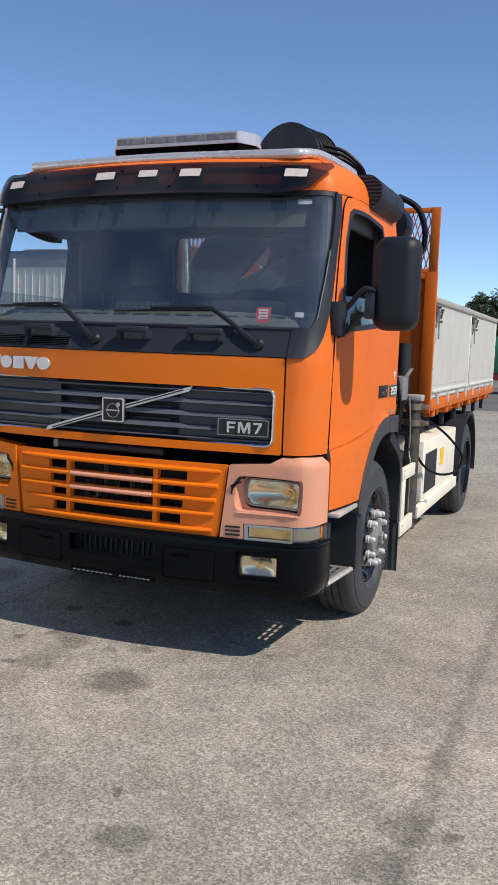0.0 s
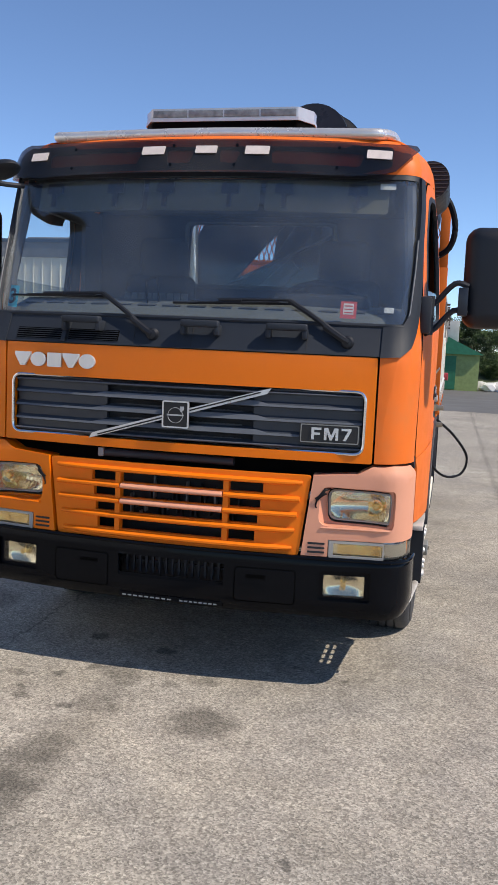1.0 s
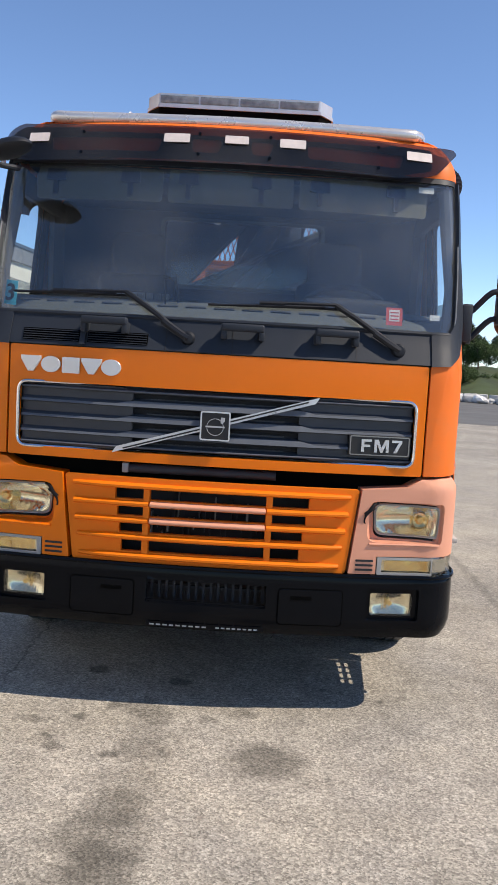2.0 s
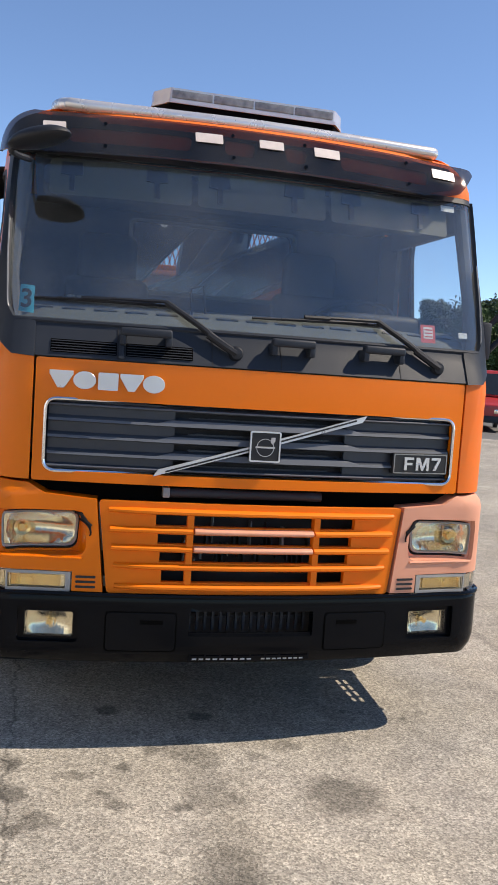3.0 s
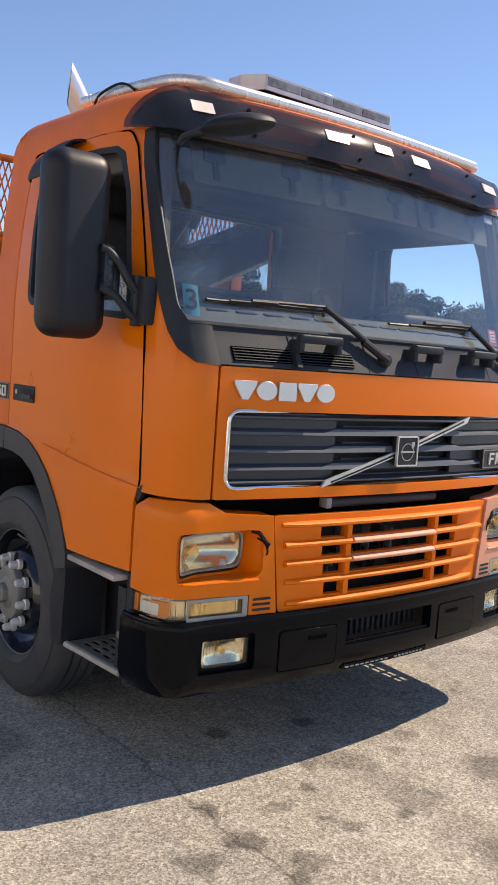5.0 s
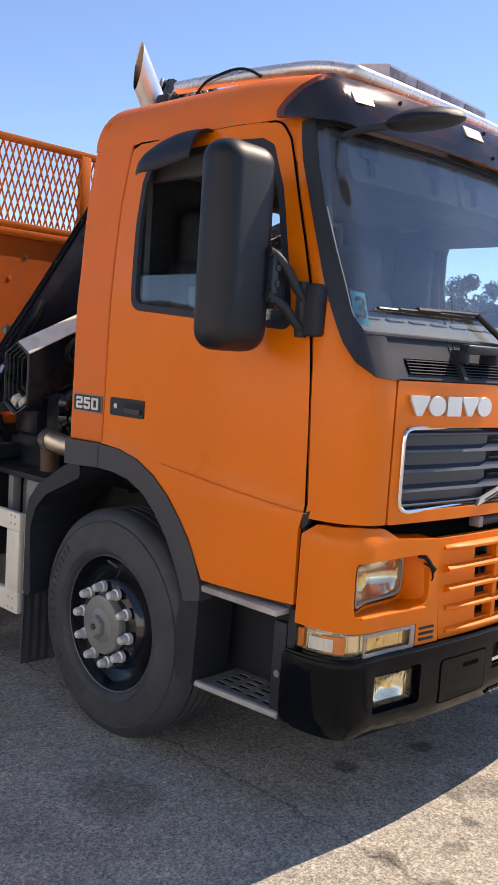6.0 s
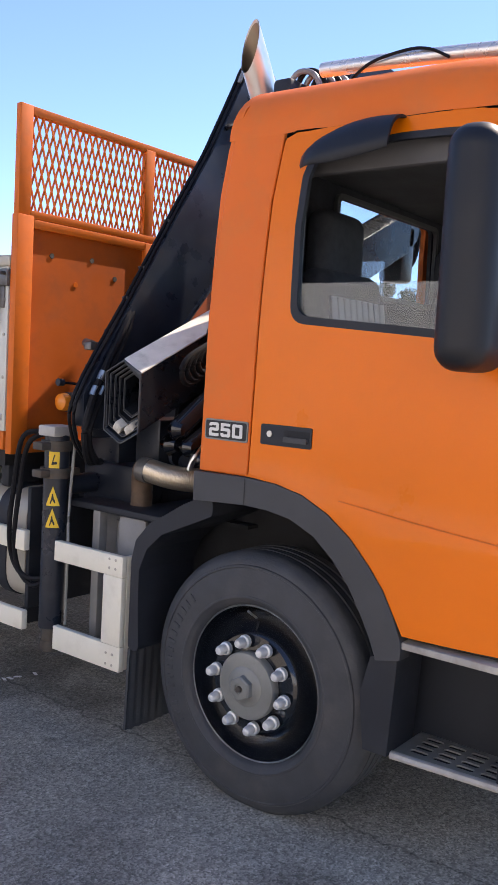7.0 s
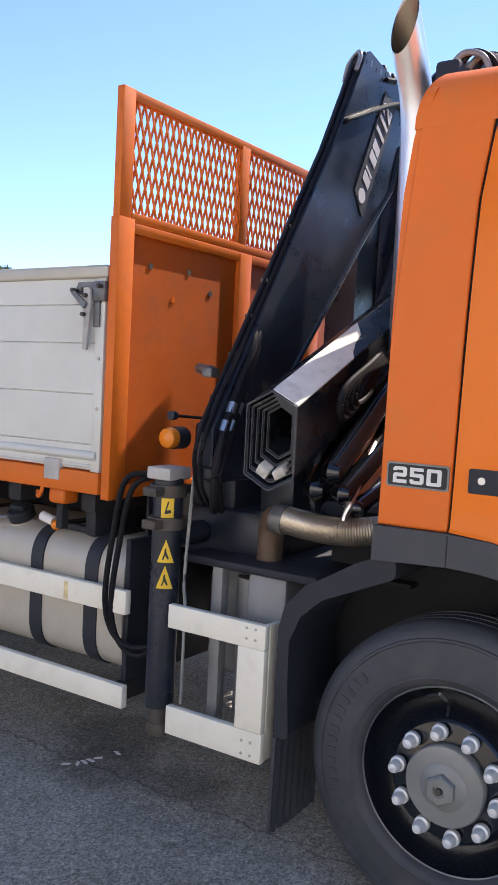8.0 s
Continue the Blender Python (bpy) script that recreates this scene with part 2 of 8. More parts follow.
# ---- building helpers ----
def part(name, bm, material, parent=None, label="", bevel=0.0, sharp=38):
    me = bpy.data.meshes.new(name)
    bmesh.ops.recalc_face_normals(bm, faces=bm.faces[:])
    bm.to_mesh(me)
    bm.free()
    me.materials.append(material)
    me.polygons.foreach_set("use_smooth", [True] * len(me.polygons))
    me.set_sharp_from_angle(angle=radians(sharp))
    ob = new(name, me)
    if parent:
        ob.parent = parent
        ob.matrix_parent_inverse = Matrix.Translation(-parent.location)
    if bevel:
        md = ob.modifiers.new("edge", "BEVEL")
        md.width, md.segments, md.limit_method, md.angle_limit = bevel, 2, "ANGLE", radians(40)
        md.harden_normals = False
    return tagged(ob, label)


def empty(name, place, parent=None, label="", category="", group="", kind=""):
    ob = new(name)
    ob.location = place
    if parent:
        ob.parent = parent
    ob.empty_display_size = 0.2
    return tagged(ob, label, category, group, kind)


def join(*bms):
    out = bms[0]
    for b in bms[1:]:
        me = bpy.data.meshes.new("tmp")
        b.to_mesh(me)
        out.from_mesh(me)
        bpy.data.meshes.remove(me)
        b.free()
    return out


def moved(bm, m):
    bmesh.ops.transform(bm, matrix=m, verts=bm.verts[:])
    return bm


def box(x0, x1, y0, y1, z0, z1, r=0.0, seg=2):
    bm = bmesh.new()
    bmesh.ops.create_cube(bm, size=1)
    for v in bm.verts:
        v.co = ((x0 + x1) / 2 + v.co.x * (x1 - x0), (y0 + y1) / 2 + v.co.y * (y1 - y0), (z0 + z1) / 2 + v.co.z * (z1 - z0))
    if r:
        bmesh.ops.bevel(bm, geom=bm.edges[:], offset=r, segments=seg, profile=0.5, affect="EDGES")
    return bm


def cyl(p, q, r, r2=None, seg=24, cap=True):
    p, q = Vector(p), Vector(q)
    bm = bmesh.new()
    bmesh.ops.create_cone(bm, cap_ends=cap, segments=seg, radius1=r, radius2=r if r2 is None else r2, depth=(q - p).length)
    return moved(bm, Matrix.Translation((p + q) / 2) @ (q - p).to_track_quat("Z", "Y").to_matrix().to_4x4())


def curve_points(pts, n=8, closed=False):
    """Catmull-Rom through the points."""
    pts = [Vector(p) for p in pts]
    out, k = [], len(pts)
    for i in range(k if closed else k - 1):
        a, b, c, d = (pts[(i + j) % k] if closed else pts[min(max(i + j, 0), k - 1)] for j in (-1, 0, 1, 2))
        for s in range(n):
            t = s / n
            out.append(0.5 * ((2 * b) + (c - a) * t + (2 * a - 5 * b + 4 * c - d) * t * t + (3 * b - a - 3 * c + d) * t ** 3))
    if not closed:
        out.append(pts[-1])
    return out


def tube(pts, r, seg=10, n=0, closed=False, flat=1.0, up=(0, 0, 1)):
    """A round or flattened bar swept along points (n > 0: smoothed)."""
    pts = curve_points(pts, n, closed) if n else [Vector(p) for p in pts]
    bm, rings, k = bmesh.new(), [], len(pts)
    up = Vector(up)
    for i, p in enumerate(pts):
        a = pts[i - 1] if closed or i else pts[0]
        b = pts[(i + 1) % k] if closed or i < k - 1 else pts[-1]
        t = (b - a).normalized()
        s = t.cross(up)
        s = s.normalized() if s.length > 0.05 else t.cross(Vector((0.3, 1, 0))).normalized()
        w = s.cross(t).normalized()
        rings.append([bm.verts.new(p + s * (math.cos(2 * math.pi * j / seg) * r) + w * (math.sin(2 * math.pi * j / seg) * r * flat)) for j in range(seg)])
    for i in range(k if closed else k - 1):
        for j in range(seg):
            bm.faces.new((rings[i][j], rings[i][(j + 1) % seg], rings[(i + 1) % k][(j + 1) % seg], rings[(i + 1) % k][j]))
    if not closed:
        bm.faces.new(rings[0][::-1])
        bm.faces.new(rings[-1])
    return bm


def lathe(profile, m=None, seg=48, closed=True):
    """Turns (radius, height) pairs round z; closed joins the last pair to the first."""
    bm = bmesh.new()
    rings = [[bm.verts.new((r * math.cos(2 * math.pi * j / seg), r * math.sin(2 * math.pi * j / seg), h)) for j in range(seg)] for r, h in profile]
    for i in range(len(profile) if closed else len(profile) - 1):
        a, b = rings[i], rings[(i + 1) % len(profile)]
        for j in range(seg):
            bm.faces.new((a[j], a[(j + 1) % seg], b[(j + 1) % seg], b[j]))
    if not closed:
        for ring in (rings[0], rings[-1]):
            bm.faces.new(ring)
    return moved(bm, m) if m else bm


def rounded(pts, r, n=5):
    """A 2D loop with its corners rounded; r one radius or one for each corner."""
    out, k = [], len(pts)
    for i, p in enumerate(pts):
        p, a, b = Vector(p), Vector(pts[i - 1]), Vector(pts[(i + 1) % k])
        ri = r[i] if isinstance(r, (list, tuple)) else r
        if ri <= 0:
            out.append(tuple(p))
            continue
        da, db = (a - p).normalized(), (b - p).normalized()
        half = da.angle(db) / 2
        d = min(ri / max(math.tan(half), 0.05), (a - p).length * 0.48, (b - p).length * 0.48)
        s, e = p + da * d, p + db * d
        for j in range(n + 1):
            t = j / n
            out.append(tuple((1 - t) ** 2 * s + 2 * t * (1 - t) * p + t * t * e))
    return out


def rect(u0, u1, v0, v1, r=0.0):
    return rounded([(u0, v0), (u1, v0), (u1, v1), (u0, v1)], r)


def shear_z(k, place):
    return Matrix.Translation(place) @ Matrix(((1, 0, 0, 0), (0, 1, 0, 0), (k, 0, 1, 0), (0, 0, 0, 1)))


def sheet(outer, holes, fn, thick, du=0.15, dv=0.15):
    """A plate of 2D outline with holes, laid on the surface fn(u, v, offset), with thickness inwards."""
    flat = bmesh.new()
    for loop in (outer, *holes):
        vs = [flat.verts.new((u, v, 0)) for u, v in loop]
        for i in range(len(vs)):
            flat.edges.new((vs[i - 1], vs[i]))
    bmesh.ops.triangle_fill(flat, use_beauty=True, use_dissolve=False, edges=flat.edges[:])
    us, vs = [p[0] for p in outer], [p[1] for p in outer]
    for lo, hi, d, no in ((min(us), max(us), du, (1, 0, 0)), (min(vs), max(vs), dv, (0, 1, 0))):
        k = int((hi - lo) / d) if d else 0
        for i in range(1, k + 1):
            c = lo + (hi - lo) * i / (k + 1)
            bmesh.ops.bisect_plane(flat, geom=flat.verts[:] + flat.edges[:] + flat.faces[:], plane_co=(c * no[0], c * no[1], 0), plane_no=no, dist=1e-5)
    bm = bmesh.new()
    top = {v: bm.verts.new(fn(v.co.x, v.co.y, 0)) for v in flat.verts}
    low = {v: bm.verts.new(fn(v.co.x, v.co.y, -thick)) for v in flat.verts}
    for f in flat.faces:
        bm.faces.new([top[v] for v in f.verts])
        bm.faces.new([low[v] for v in reversed(f.verts)])
    for e in flat.edges:
        if len(e.link_faces) == 1:
            a, b = e.verts
            bm.faces.new((top[a], top[b], low[b], low[a]))
    flat.free()
    return bm


def text_bm(body, height, depth=0.004, font_shear=0.0, bold=0.0, wide=1.0):
    """Lettering of the built-in font, in the x-y plane, centred."""
    cu = bpy.data.curves.new("letters", "FONT")
    cu.body, cu.size, cu.extrude, cu.align_x, cu.align_y = body, height * 1.38, depth / 2, "CENTER", "CENTER"
    cu.offset, cu.shear = bold, font_shear
    ob = bpy.data.objects.new("letters", cu)
    scene.collection.objects.link(ob)
    me = bpy.data.meshes.new_from_object(ob.evaluated_get(bpy.context.evaluated_depsgraph_get()))
    bm = bmesh.new()
    bm.from_mesh(me)
    bpy.data.objects.remove(ob)
    bpy.data.curves.remove(cu)
    bpy.data.meshes.remove(me)
    for v in bm.verts:
        v.co.x *= wide
    return bm


# ---- the truck ----
truck = empty("truck", (0, 0, 0), None, "orange flatbed lorry with a folded black loader crane", "truck")


# the cab's skin: u runs along the plan outline, front -1..1, corner to 2, then along the side
def front_y(x, z):
    return float(np.interp(z, (0.3, 1.72, 1.86, 2.62, 2.85), (-0.022, -0.022, 0.05, 0.27, 0.36))) + 0.085 * x * x


def door_y(z):
    return float(np.interp(z, (0.4, 1.17, 1.25, 1.77, 1.87, 2.05, 2.2, 2.34, 2.5, 2.6, 2.68, 2.9), (0.31, 0.303, 0.281, 0.304, 0.319, 0.348, 0.393, 0.438, 0.482, 0.495, 0.495, 0.52)))


def side_x(y, z):
    w = 1.247 - 0.055 * max(0.0, (0.8 - y) / 0.5) ** 2
    if z > 1.9:
        w -= 0.085 * ((z - 1.9) / 0.9) ** 1.6
    # the cab draws in towards the windscreen pillars
    return w - 0.036 * min(1.0, max(0.0, (z - 1.72) / 0.6)) * max(0.0, (0.75 - y) / 0.3) ** 1.15


def outline(u, z):
    s, a = (1, u) if u >= 0 else (-1, -u)
    if a <= 1.0:
        return Vector((s * a, front_y(a, z), z))
    yd = door_y(z)
    if a >= 2.0:
        y = yd + a - 2.0
        return Vector((s * side_x(y, z), y, z))
    p = 0.72 if z < 1.2 else 0.95
    t, xs, yf = (a - 1.0) * math.pi / 2, side_x(yd, z), front_y(1.0, z)
    return Vector((s * (1.0 + (xs - 1.0) * math.sin(t) ** p), yd - (yd - yf) * math.cos(t) ** p, z))


def skin(u, z, off=0.0):
    d = outline(u + 0.01, z) - outline(u - 0.01, z)
    n = Vector((d.y, -d.x, 0)).normalized()
    return outline(u, z) + n * off


def lay(off):
    return lambda u, v, o: skin(u, v, off + o)


def flank(s, off=0.0):
    """The side of the cab by (y, z)."""
    return lambda y, z, o: Vector((s * (side_x(y, z) + off + o), y, z))


def on_front(bm, x, z, off=0.0):
    p = skin(x, z, off)
    d = outline(x + 0.02, z) - outline(x - 0.02, z)
    return moved(bm, Matrix.Translation(p) @ Matrix.Rotation(math.atan2(d.y, d.x), 4, "Z") @ Matrix.Rotation(math.pi / 2, 4, "X"))


SIDE = {-1: Matrix(((0, 0, -1, 0), (-1, 0, 0, 0), (0, 1, 0, 0), (0, 0, 0, 1))), 1: Matrix(((0, 0, 1, 0), (1, 0, 0, 0), (0, 1, 0, 0), (0, 0, 0, 1)))}


def on_side(bm, s, y, z, off=0.0):
    return moved(bm, Matrix.Translation((s * (side_x(y, z) + off), y, z)) @ SIDE[s])


# front flap with the upper grille
grille_hole = rect(-0.945, 0.945, 1.243, 1.552, 0.05)
part("front_panel", sheet(rect(-0.992, 0.992, 1.198, 1.722, 0.012), [grille_hole], lay(0.0), 0.03), ORANGE, truck, "glossy orange front panel", 0.004)
upper_grille = part("upper_grille", sheet(rect(-0.96, 0.96, 1.235, 1.56, 0.02), [], lay(-0.075), 0.01), VOID, truck, "slate grey slatted grille in a bright frame")
part("grille_frame", tube([skin(u, v, 0.004) for u, v in rect(-0.945, 0.945, 1.243, 1.552, 0.05)], 0.0085, 8, closed=True, up=(0, 1, 0)), CHROME, upper_grille, "bright chrome grille frame")
for k, (z, h) in enumerate(((1.525, 0.032), (1.462, 0.05), (1.39, 0.05), (1.318, 0.05), (1.263, 0.03))):
    bm = bmesh.new()
    prof = ((-0.06, h * 0.62), (-0.022, h * 0.35), (-0.008, h * 0.05), (-0.012, -h * 0.12), (-0.06, -h * 0.3))
    us = np.linspace(-0.935, 0.935, 41)
    rings = [[bm.verts.new(skin(u, z + dz, o)) for o, dz in prof] for u in us]
    for a, b in zip(rings, rings[1:]):
        for j in range(len(prof)):
            bm.faces.new((a[j], a[(j + 1) % len(prof)], b[(j + 1) % len(prof)], b[j]))
    bm.faces.new(rings[0]), bm.faces.new(rings[-1][::-1])
    part("slat", bm, LIP, upper_grille)
    if k in (0, 4):
        part("slat_lip", tube([skin(u, z + h * 0.10, -0.0085) for u in np.linspace(-0.932, 0.932, 30)], 0.0042, 6), LIPHIGHLIGHT, upper_grille)
    else:
        zl = z - 0.004
        lip = [(-0.932, zl), (0.932, zl), (0.932, zl + 0.011), (0.47, zl + 0.011), (0.41, zl + 0.026), (-0.41, zl + 0.026), (-0.47, zl + 0.011), (-0.932, zl + 0.011)]
        part("slat_lip", sheet(lip, [], lambda u, v, o: skin(u, v, -0.004 - (v - zl) * 0.45 + o), 0.008, 0.06, 0), LIPHIGHLIGHT, upper_grille, "", 0.002)
# closed plates at both ends of the grille
for s in (-1, 1):
    for z0, z1 in ((1.47, 1.545), (1.40, 1.468), (1.328, 1.396), (1.25, 1.322)):
        a, b = sorted((s * 0.46, s * 0.935))
        tip = s * 0.395
        loop = [(s * 0.935, z0), (s * 0.46, z0), (tip, z0 + 0.018), (tip, z1 - 0.012), (s * 0.46, z1), (s * 0.935, z1)]
        part("blanking_plate", sheet(loop if s < 0 else loop[::-1], [], lay(-0.03), 0.02), SLATE, upper_grille)
for zc in (1.50, 1.43, 1.36, 1.29):
    for k in range(2):
        part("louvre", sheet(rect(-0.33, 0.33, zc - 0.012 - k * 0.018, zc - 0.004 - k * 0.018), [], lay(-0.055), 0.006), SLATE, upper_grille)
# diagonal bar and square emblem
for o, w, m, nm in ((0.006, 0.032, SILVER, "diagonal_bar"), (0.009, 0.007, INK, "bar_groove")):
    a, b = Vector((-0.455, 1.253)), Vector((0.458, 1.535))
    if o > 0.008:
        a, b = a.lerp(b, 0.03), b.lerp(a, 0.03)
    nrm = Vector((-(b - a).y, (b - a).x)).normalized() * w / 2
    sk = Vector((0.03, 0)) if o < 0.008 else Vector((0, 0))
    part(nm, sheet([tuple(a - nrm - sk), tuple(b - nrm), tuple(b + nrm + sk), tuple(a + nrm)], [], lay(o), 0.012, 0.1, 0), m, upper_grille)
emblem = part("emblem", sheet(rect(-0.063, 0.068, 1.328, 1.456, 0.008), [], lay(0.022), 0.03, 0, 0), INK, upper_grille, "square black emblem with a silver ring", 0.002)
part("emblem_border", sheet(rect(-0.067, 0.072, 1.324, 1.460, 0.01), [rect(-0.0605, 0.0655, 1.3305, 1.4535, 0.006)], lay(0.027), 0.012, 0, 0), SILVER, emblem)
part("emblem_ring", on_front(lathe([(0.0375, 0), (0.0398, 0), (0.0398, 0.003), (0.0375, 0.003)]), 0.0025, 1.388, 0.023), PRINT, emblem)
part("emblem_band", sheet(rect(-0.042, 0.047, 1.3855, 1.3925, 0.002), [], lay(0.027), 0.005, 0, 0), PRINT, emblem)
part("emblem_arrow", sheet([(0.026, 1.412), (0.034, 1.404), (0.046, 1.417), (0.046, 1.434), (0.028, 1.434)], [], lay(0.026), 0.004, 0, 0), PRINT, emblem)
badge = part("model_badge", sheet(rect(0.632, 0.925, 1.288, 1.388, 0.01), [], lay(0.006), 0.03, 0.1, 0), INK, upper_grille, "black model badge with grey letters", 0.003)
letters = (("letter_f", [(0, 0), (0.013, 0), (0.013, 0.024), (0.042, 0.024), (0.042, 0.035), (0.013, 0.035), (0.013, 0.049), (0.048, 0.049), (0.048, 0.06), (0, 0.06)], 0.690),
           ("letter_m", [(0, 0), (0.013, 0), (0.013, 0.040), (0.029, 0.0), (0.040, 0.0), (0.056, 0.040), (0.056, 0), (0.069, 0), (0.069, 0.06), (0.050, 0.06), (0.0345, 0.021), (0.019, 0.06), (0, 0.06)], 0.752),
           ("digit_7", [(0.008, 0), (0.023, 0), (0.048, 0.049), (0.048, 0.06), (0, 0.06), (0, 0.049), (0.033, 0.049)], 0.836))
part("badge_edge", sheet(rect(0.636, 0.921, 1.292, 1.384, 0.008), [rect(0.641, 0.916, 1.297, 1.379, 0.006)], lay(0.0085), 0.003, 0.1, 0), HUB, badge)
for nm, loop, x0 in letters:
    part(nm, sheet([(x0 + x, 1.308 + z) for x, z in loop], [], lay(0.012), 0.007, 0, 0), SILVER, badge)
# raised maker's mark as five plain silver shapes
mark = empty("maker_mark", skin(-0.69, 1.635), truck, "five plain silver raised shapes")
for x, w, kind in ((-0.885, 0.098, 0), (-0.788, 0.094, 1), (-0.690, 0.084, 2), (-0.592, 0.098, 0), (-0.498, 0.094, 1)):
    if kind == 0:
        loop = [(x - w / 2, 1.671), (x - w / 2, 1.655), (x - 0.014, 1.597), (x + 0.014, 1.597), (x + w / 2, 1.655), (x + w / 2, 1.671)]
    elif kind == 1:
        loop = [(x + w / 2 * math.cos(a * math.pi / 12), 1.634 + 0.038 * math.sin(a * math.pi / 12)) for a in range(24)]
    else:
        loop = rect(x - w / 2, x + w / 2, 1.597, 1.671, 0.006)
    ob = part("letter_shape", sheet(loop, [], lay(0.014), 0.014, 0, 0), SILVER, None, "", 0.002)
    ob.parent = mark
    ob.matrix_parent_inverse = Matrix.Translation(-mark.location)

# corner panels, door pillars, cowl and windscreen surround
for s in (-1, 1):
    def S(pts):
        return [(s * u, v) for u, v in pts][::s]
    corner = [(1.004, 1.20), (1.99, 1.205), (1.99, 1.255), (1.985, 1.84), (1.985, 2.0), (1.99, 2.655), (1.80, 2.655), (1.78, 2.42), (1.76, 2.2), (1.69, 2.03), (1.585, 1.86), (1.50, 1.782), (1.30, 1.734), (1.004, 1.722)]
    corner = rounded(corner, [0] * 7 + [0.05, 0.05, 0.05, 0.06, 0.07, 0.05, 0], 4)
    part("corner_panel", sheet(S(corner), [], lay(0.0), 0.02, 0.12, 0.1), ORANGE if s < 0 else FADED, truck, "orange cab corner panel and pillar", 0.003)
    trim = [(1.0, 1.722), (1.30, 1.729), (1.50, 1.776), (1.598, 1.84), (1.66, 1.908), (1.758, 2.02), (1.79, 2.09), (1.82, 2.24), (1.84, 2.4), (1.885, 2.635), (1.665, 2.645), (1.64, 2.48), (1.625, 2.33), (1.565, 2.17), (1.51, 2.055), (1.45, 1.945), (1.32, 1.888), (1.0, 1.872)]
    trim = rounded(trim, [0, 0.05, 0.07, 0.04, 0.05, 0.04, 0.03, 0.05, 0.05, 0, 0, 0.05, 0.06, 0.05, 0.05, 0.05, 0.03, 0], 4)
    part("pillar_trim", sheet(S(trim), [], lay(0.014), 0.02, 0.1, 0.08), COWLGREY, truck, "dark grey windscreen pillar trim", 0.004)
    # pale tube draws the highlight on the windscreen rubber
    part("seal_highlight", tube([skin(s * u, z, 0.010) for u, z in ((1.34, 1.888), (1.44, 1.94), (1.505, 2.055), (1.56, 2.17), (1.615, 2.32))], 0.004, 6, 4), PALEHOSE, truck, "pale line painted as a highlight along the windscreen rubber")
    # headlamp panels: primer on one side, paint on the other
    m = ORANGE if s < 0 else PINK
    lo = [(0.712, 1.128), (0.668, 0.722), (0.80, 0.722), (0.80, 0.808), (1.98, 0.818), (1.98, 1.15), (1.90, 1.188), (1.30, 1.192), (1.0, 1.185), (0.93, 1.145)]
    e = 0.035 if s < 0 else 0.0
    hole = rounded([(0.745, 0.878), (1.315 + e, 0.872), (1.335 + e, 1.066), (0.752, 1.076)], 0.05)
    part("headlamp_panel", sheet(S(lo), [S(hole)], lambda u, v, o: skin(u, v, 0.010 + o - 0.03 * max(0.0, (v - 1.13) / 0.06) ** 2 * min(1.0, max(0.0, (abs(u) - 0.9) / 0.2))), 0.10, 0.07, 0.03), m, truck, "glossy orange headlamp panel" if s < 0 else "headlamp panel in pale pink primer", 0.006)
    part("headlamp_crease", tube([skin(s * u, 0.868, 0.012) for u in np.linspace(0.76, 1.25, 14)], 0.006, 8), m, truck, "")
    for k in range(3):
        part("vent_slit", sheet(rect(*sorted((s * 0.70, s * 0.785)), 0.738 + k * 0.022, 0.748 + k * 0.022, 0.004), [], lay(0.0135), 0.004, 0, 0), VOID, truck, "")
    lamp_unit = empty("headlamp", skin(s * 0.94, 0.98), truck, "clear glass headlamp")
    inv = Matrix.Translation(-lamp_unit.location)
    inner = rounded([(0.805, 0.908), (1.255 + e, 0.902), (1.275 + e, 1.046), (0.795, 1.052)], 0.042)

    def inset(u):
        return (-0.085 if u < 0 else -0.055) + (0.065 if u < 0 else 0.045) * (abs(u) - 0.8) / 0.48

    def bowl(u, v, o, s=s):
        d = min(1.0, math.hypot((abs(u) - 1.03) / 0.235, (v - 0.975) / 0.075))
        return skin(u, v, inset(u) - 0.075 + 0.065 * d * d + o + 0.0007 * math.sin(u * 210) * (1 - d * 0.5))
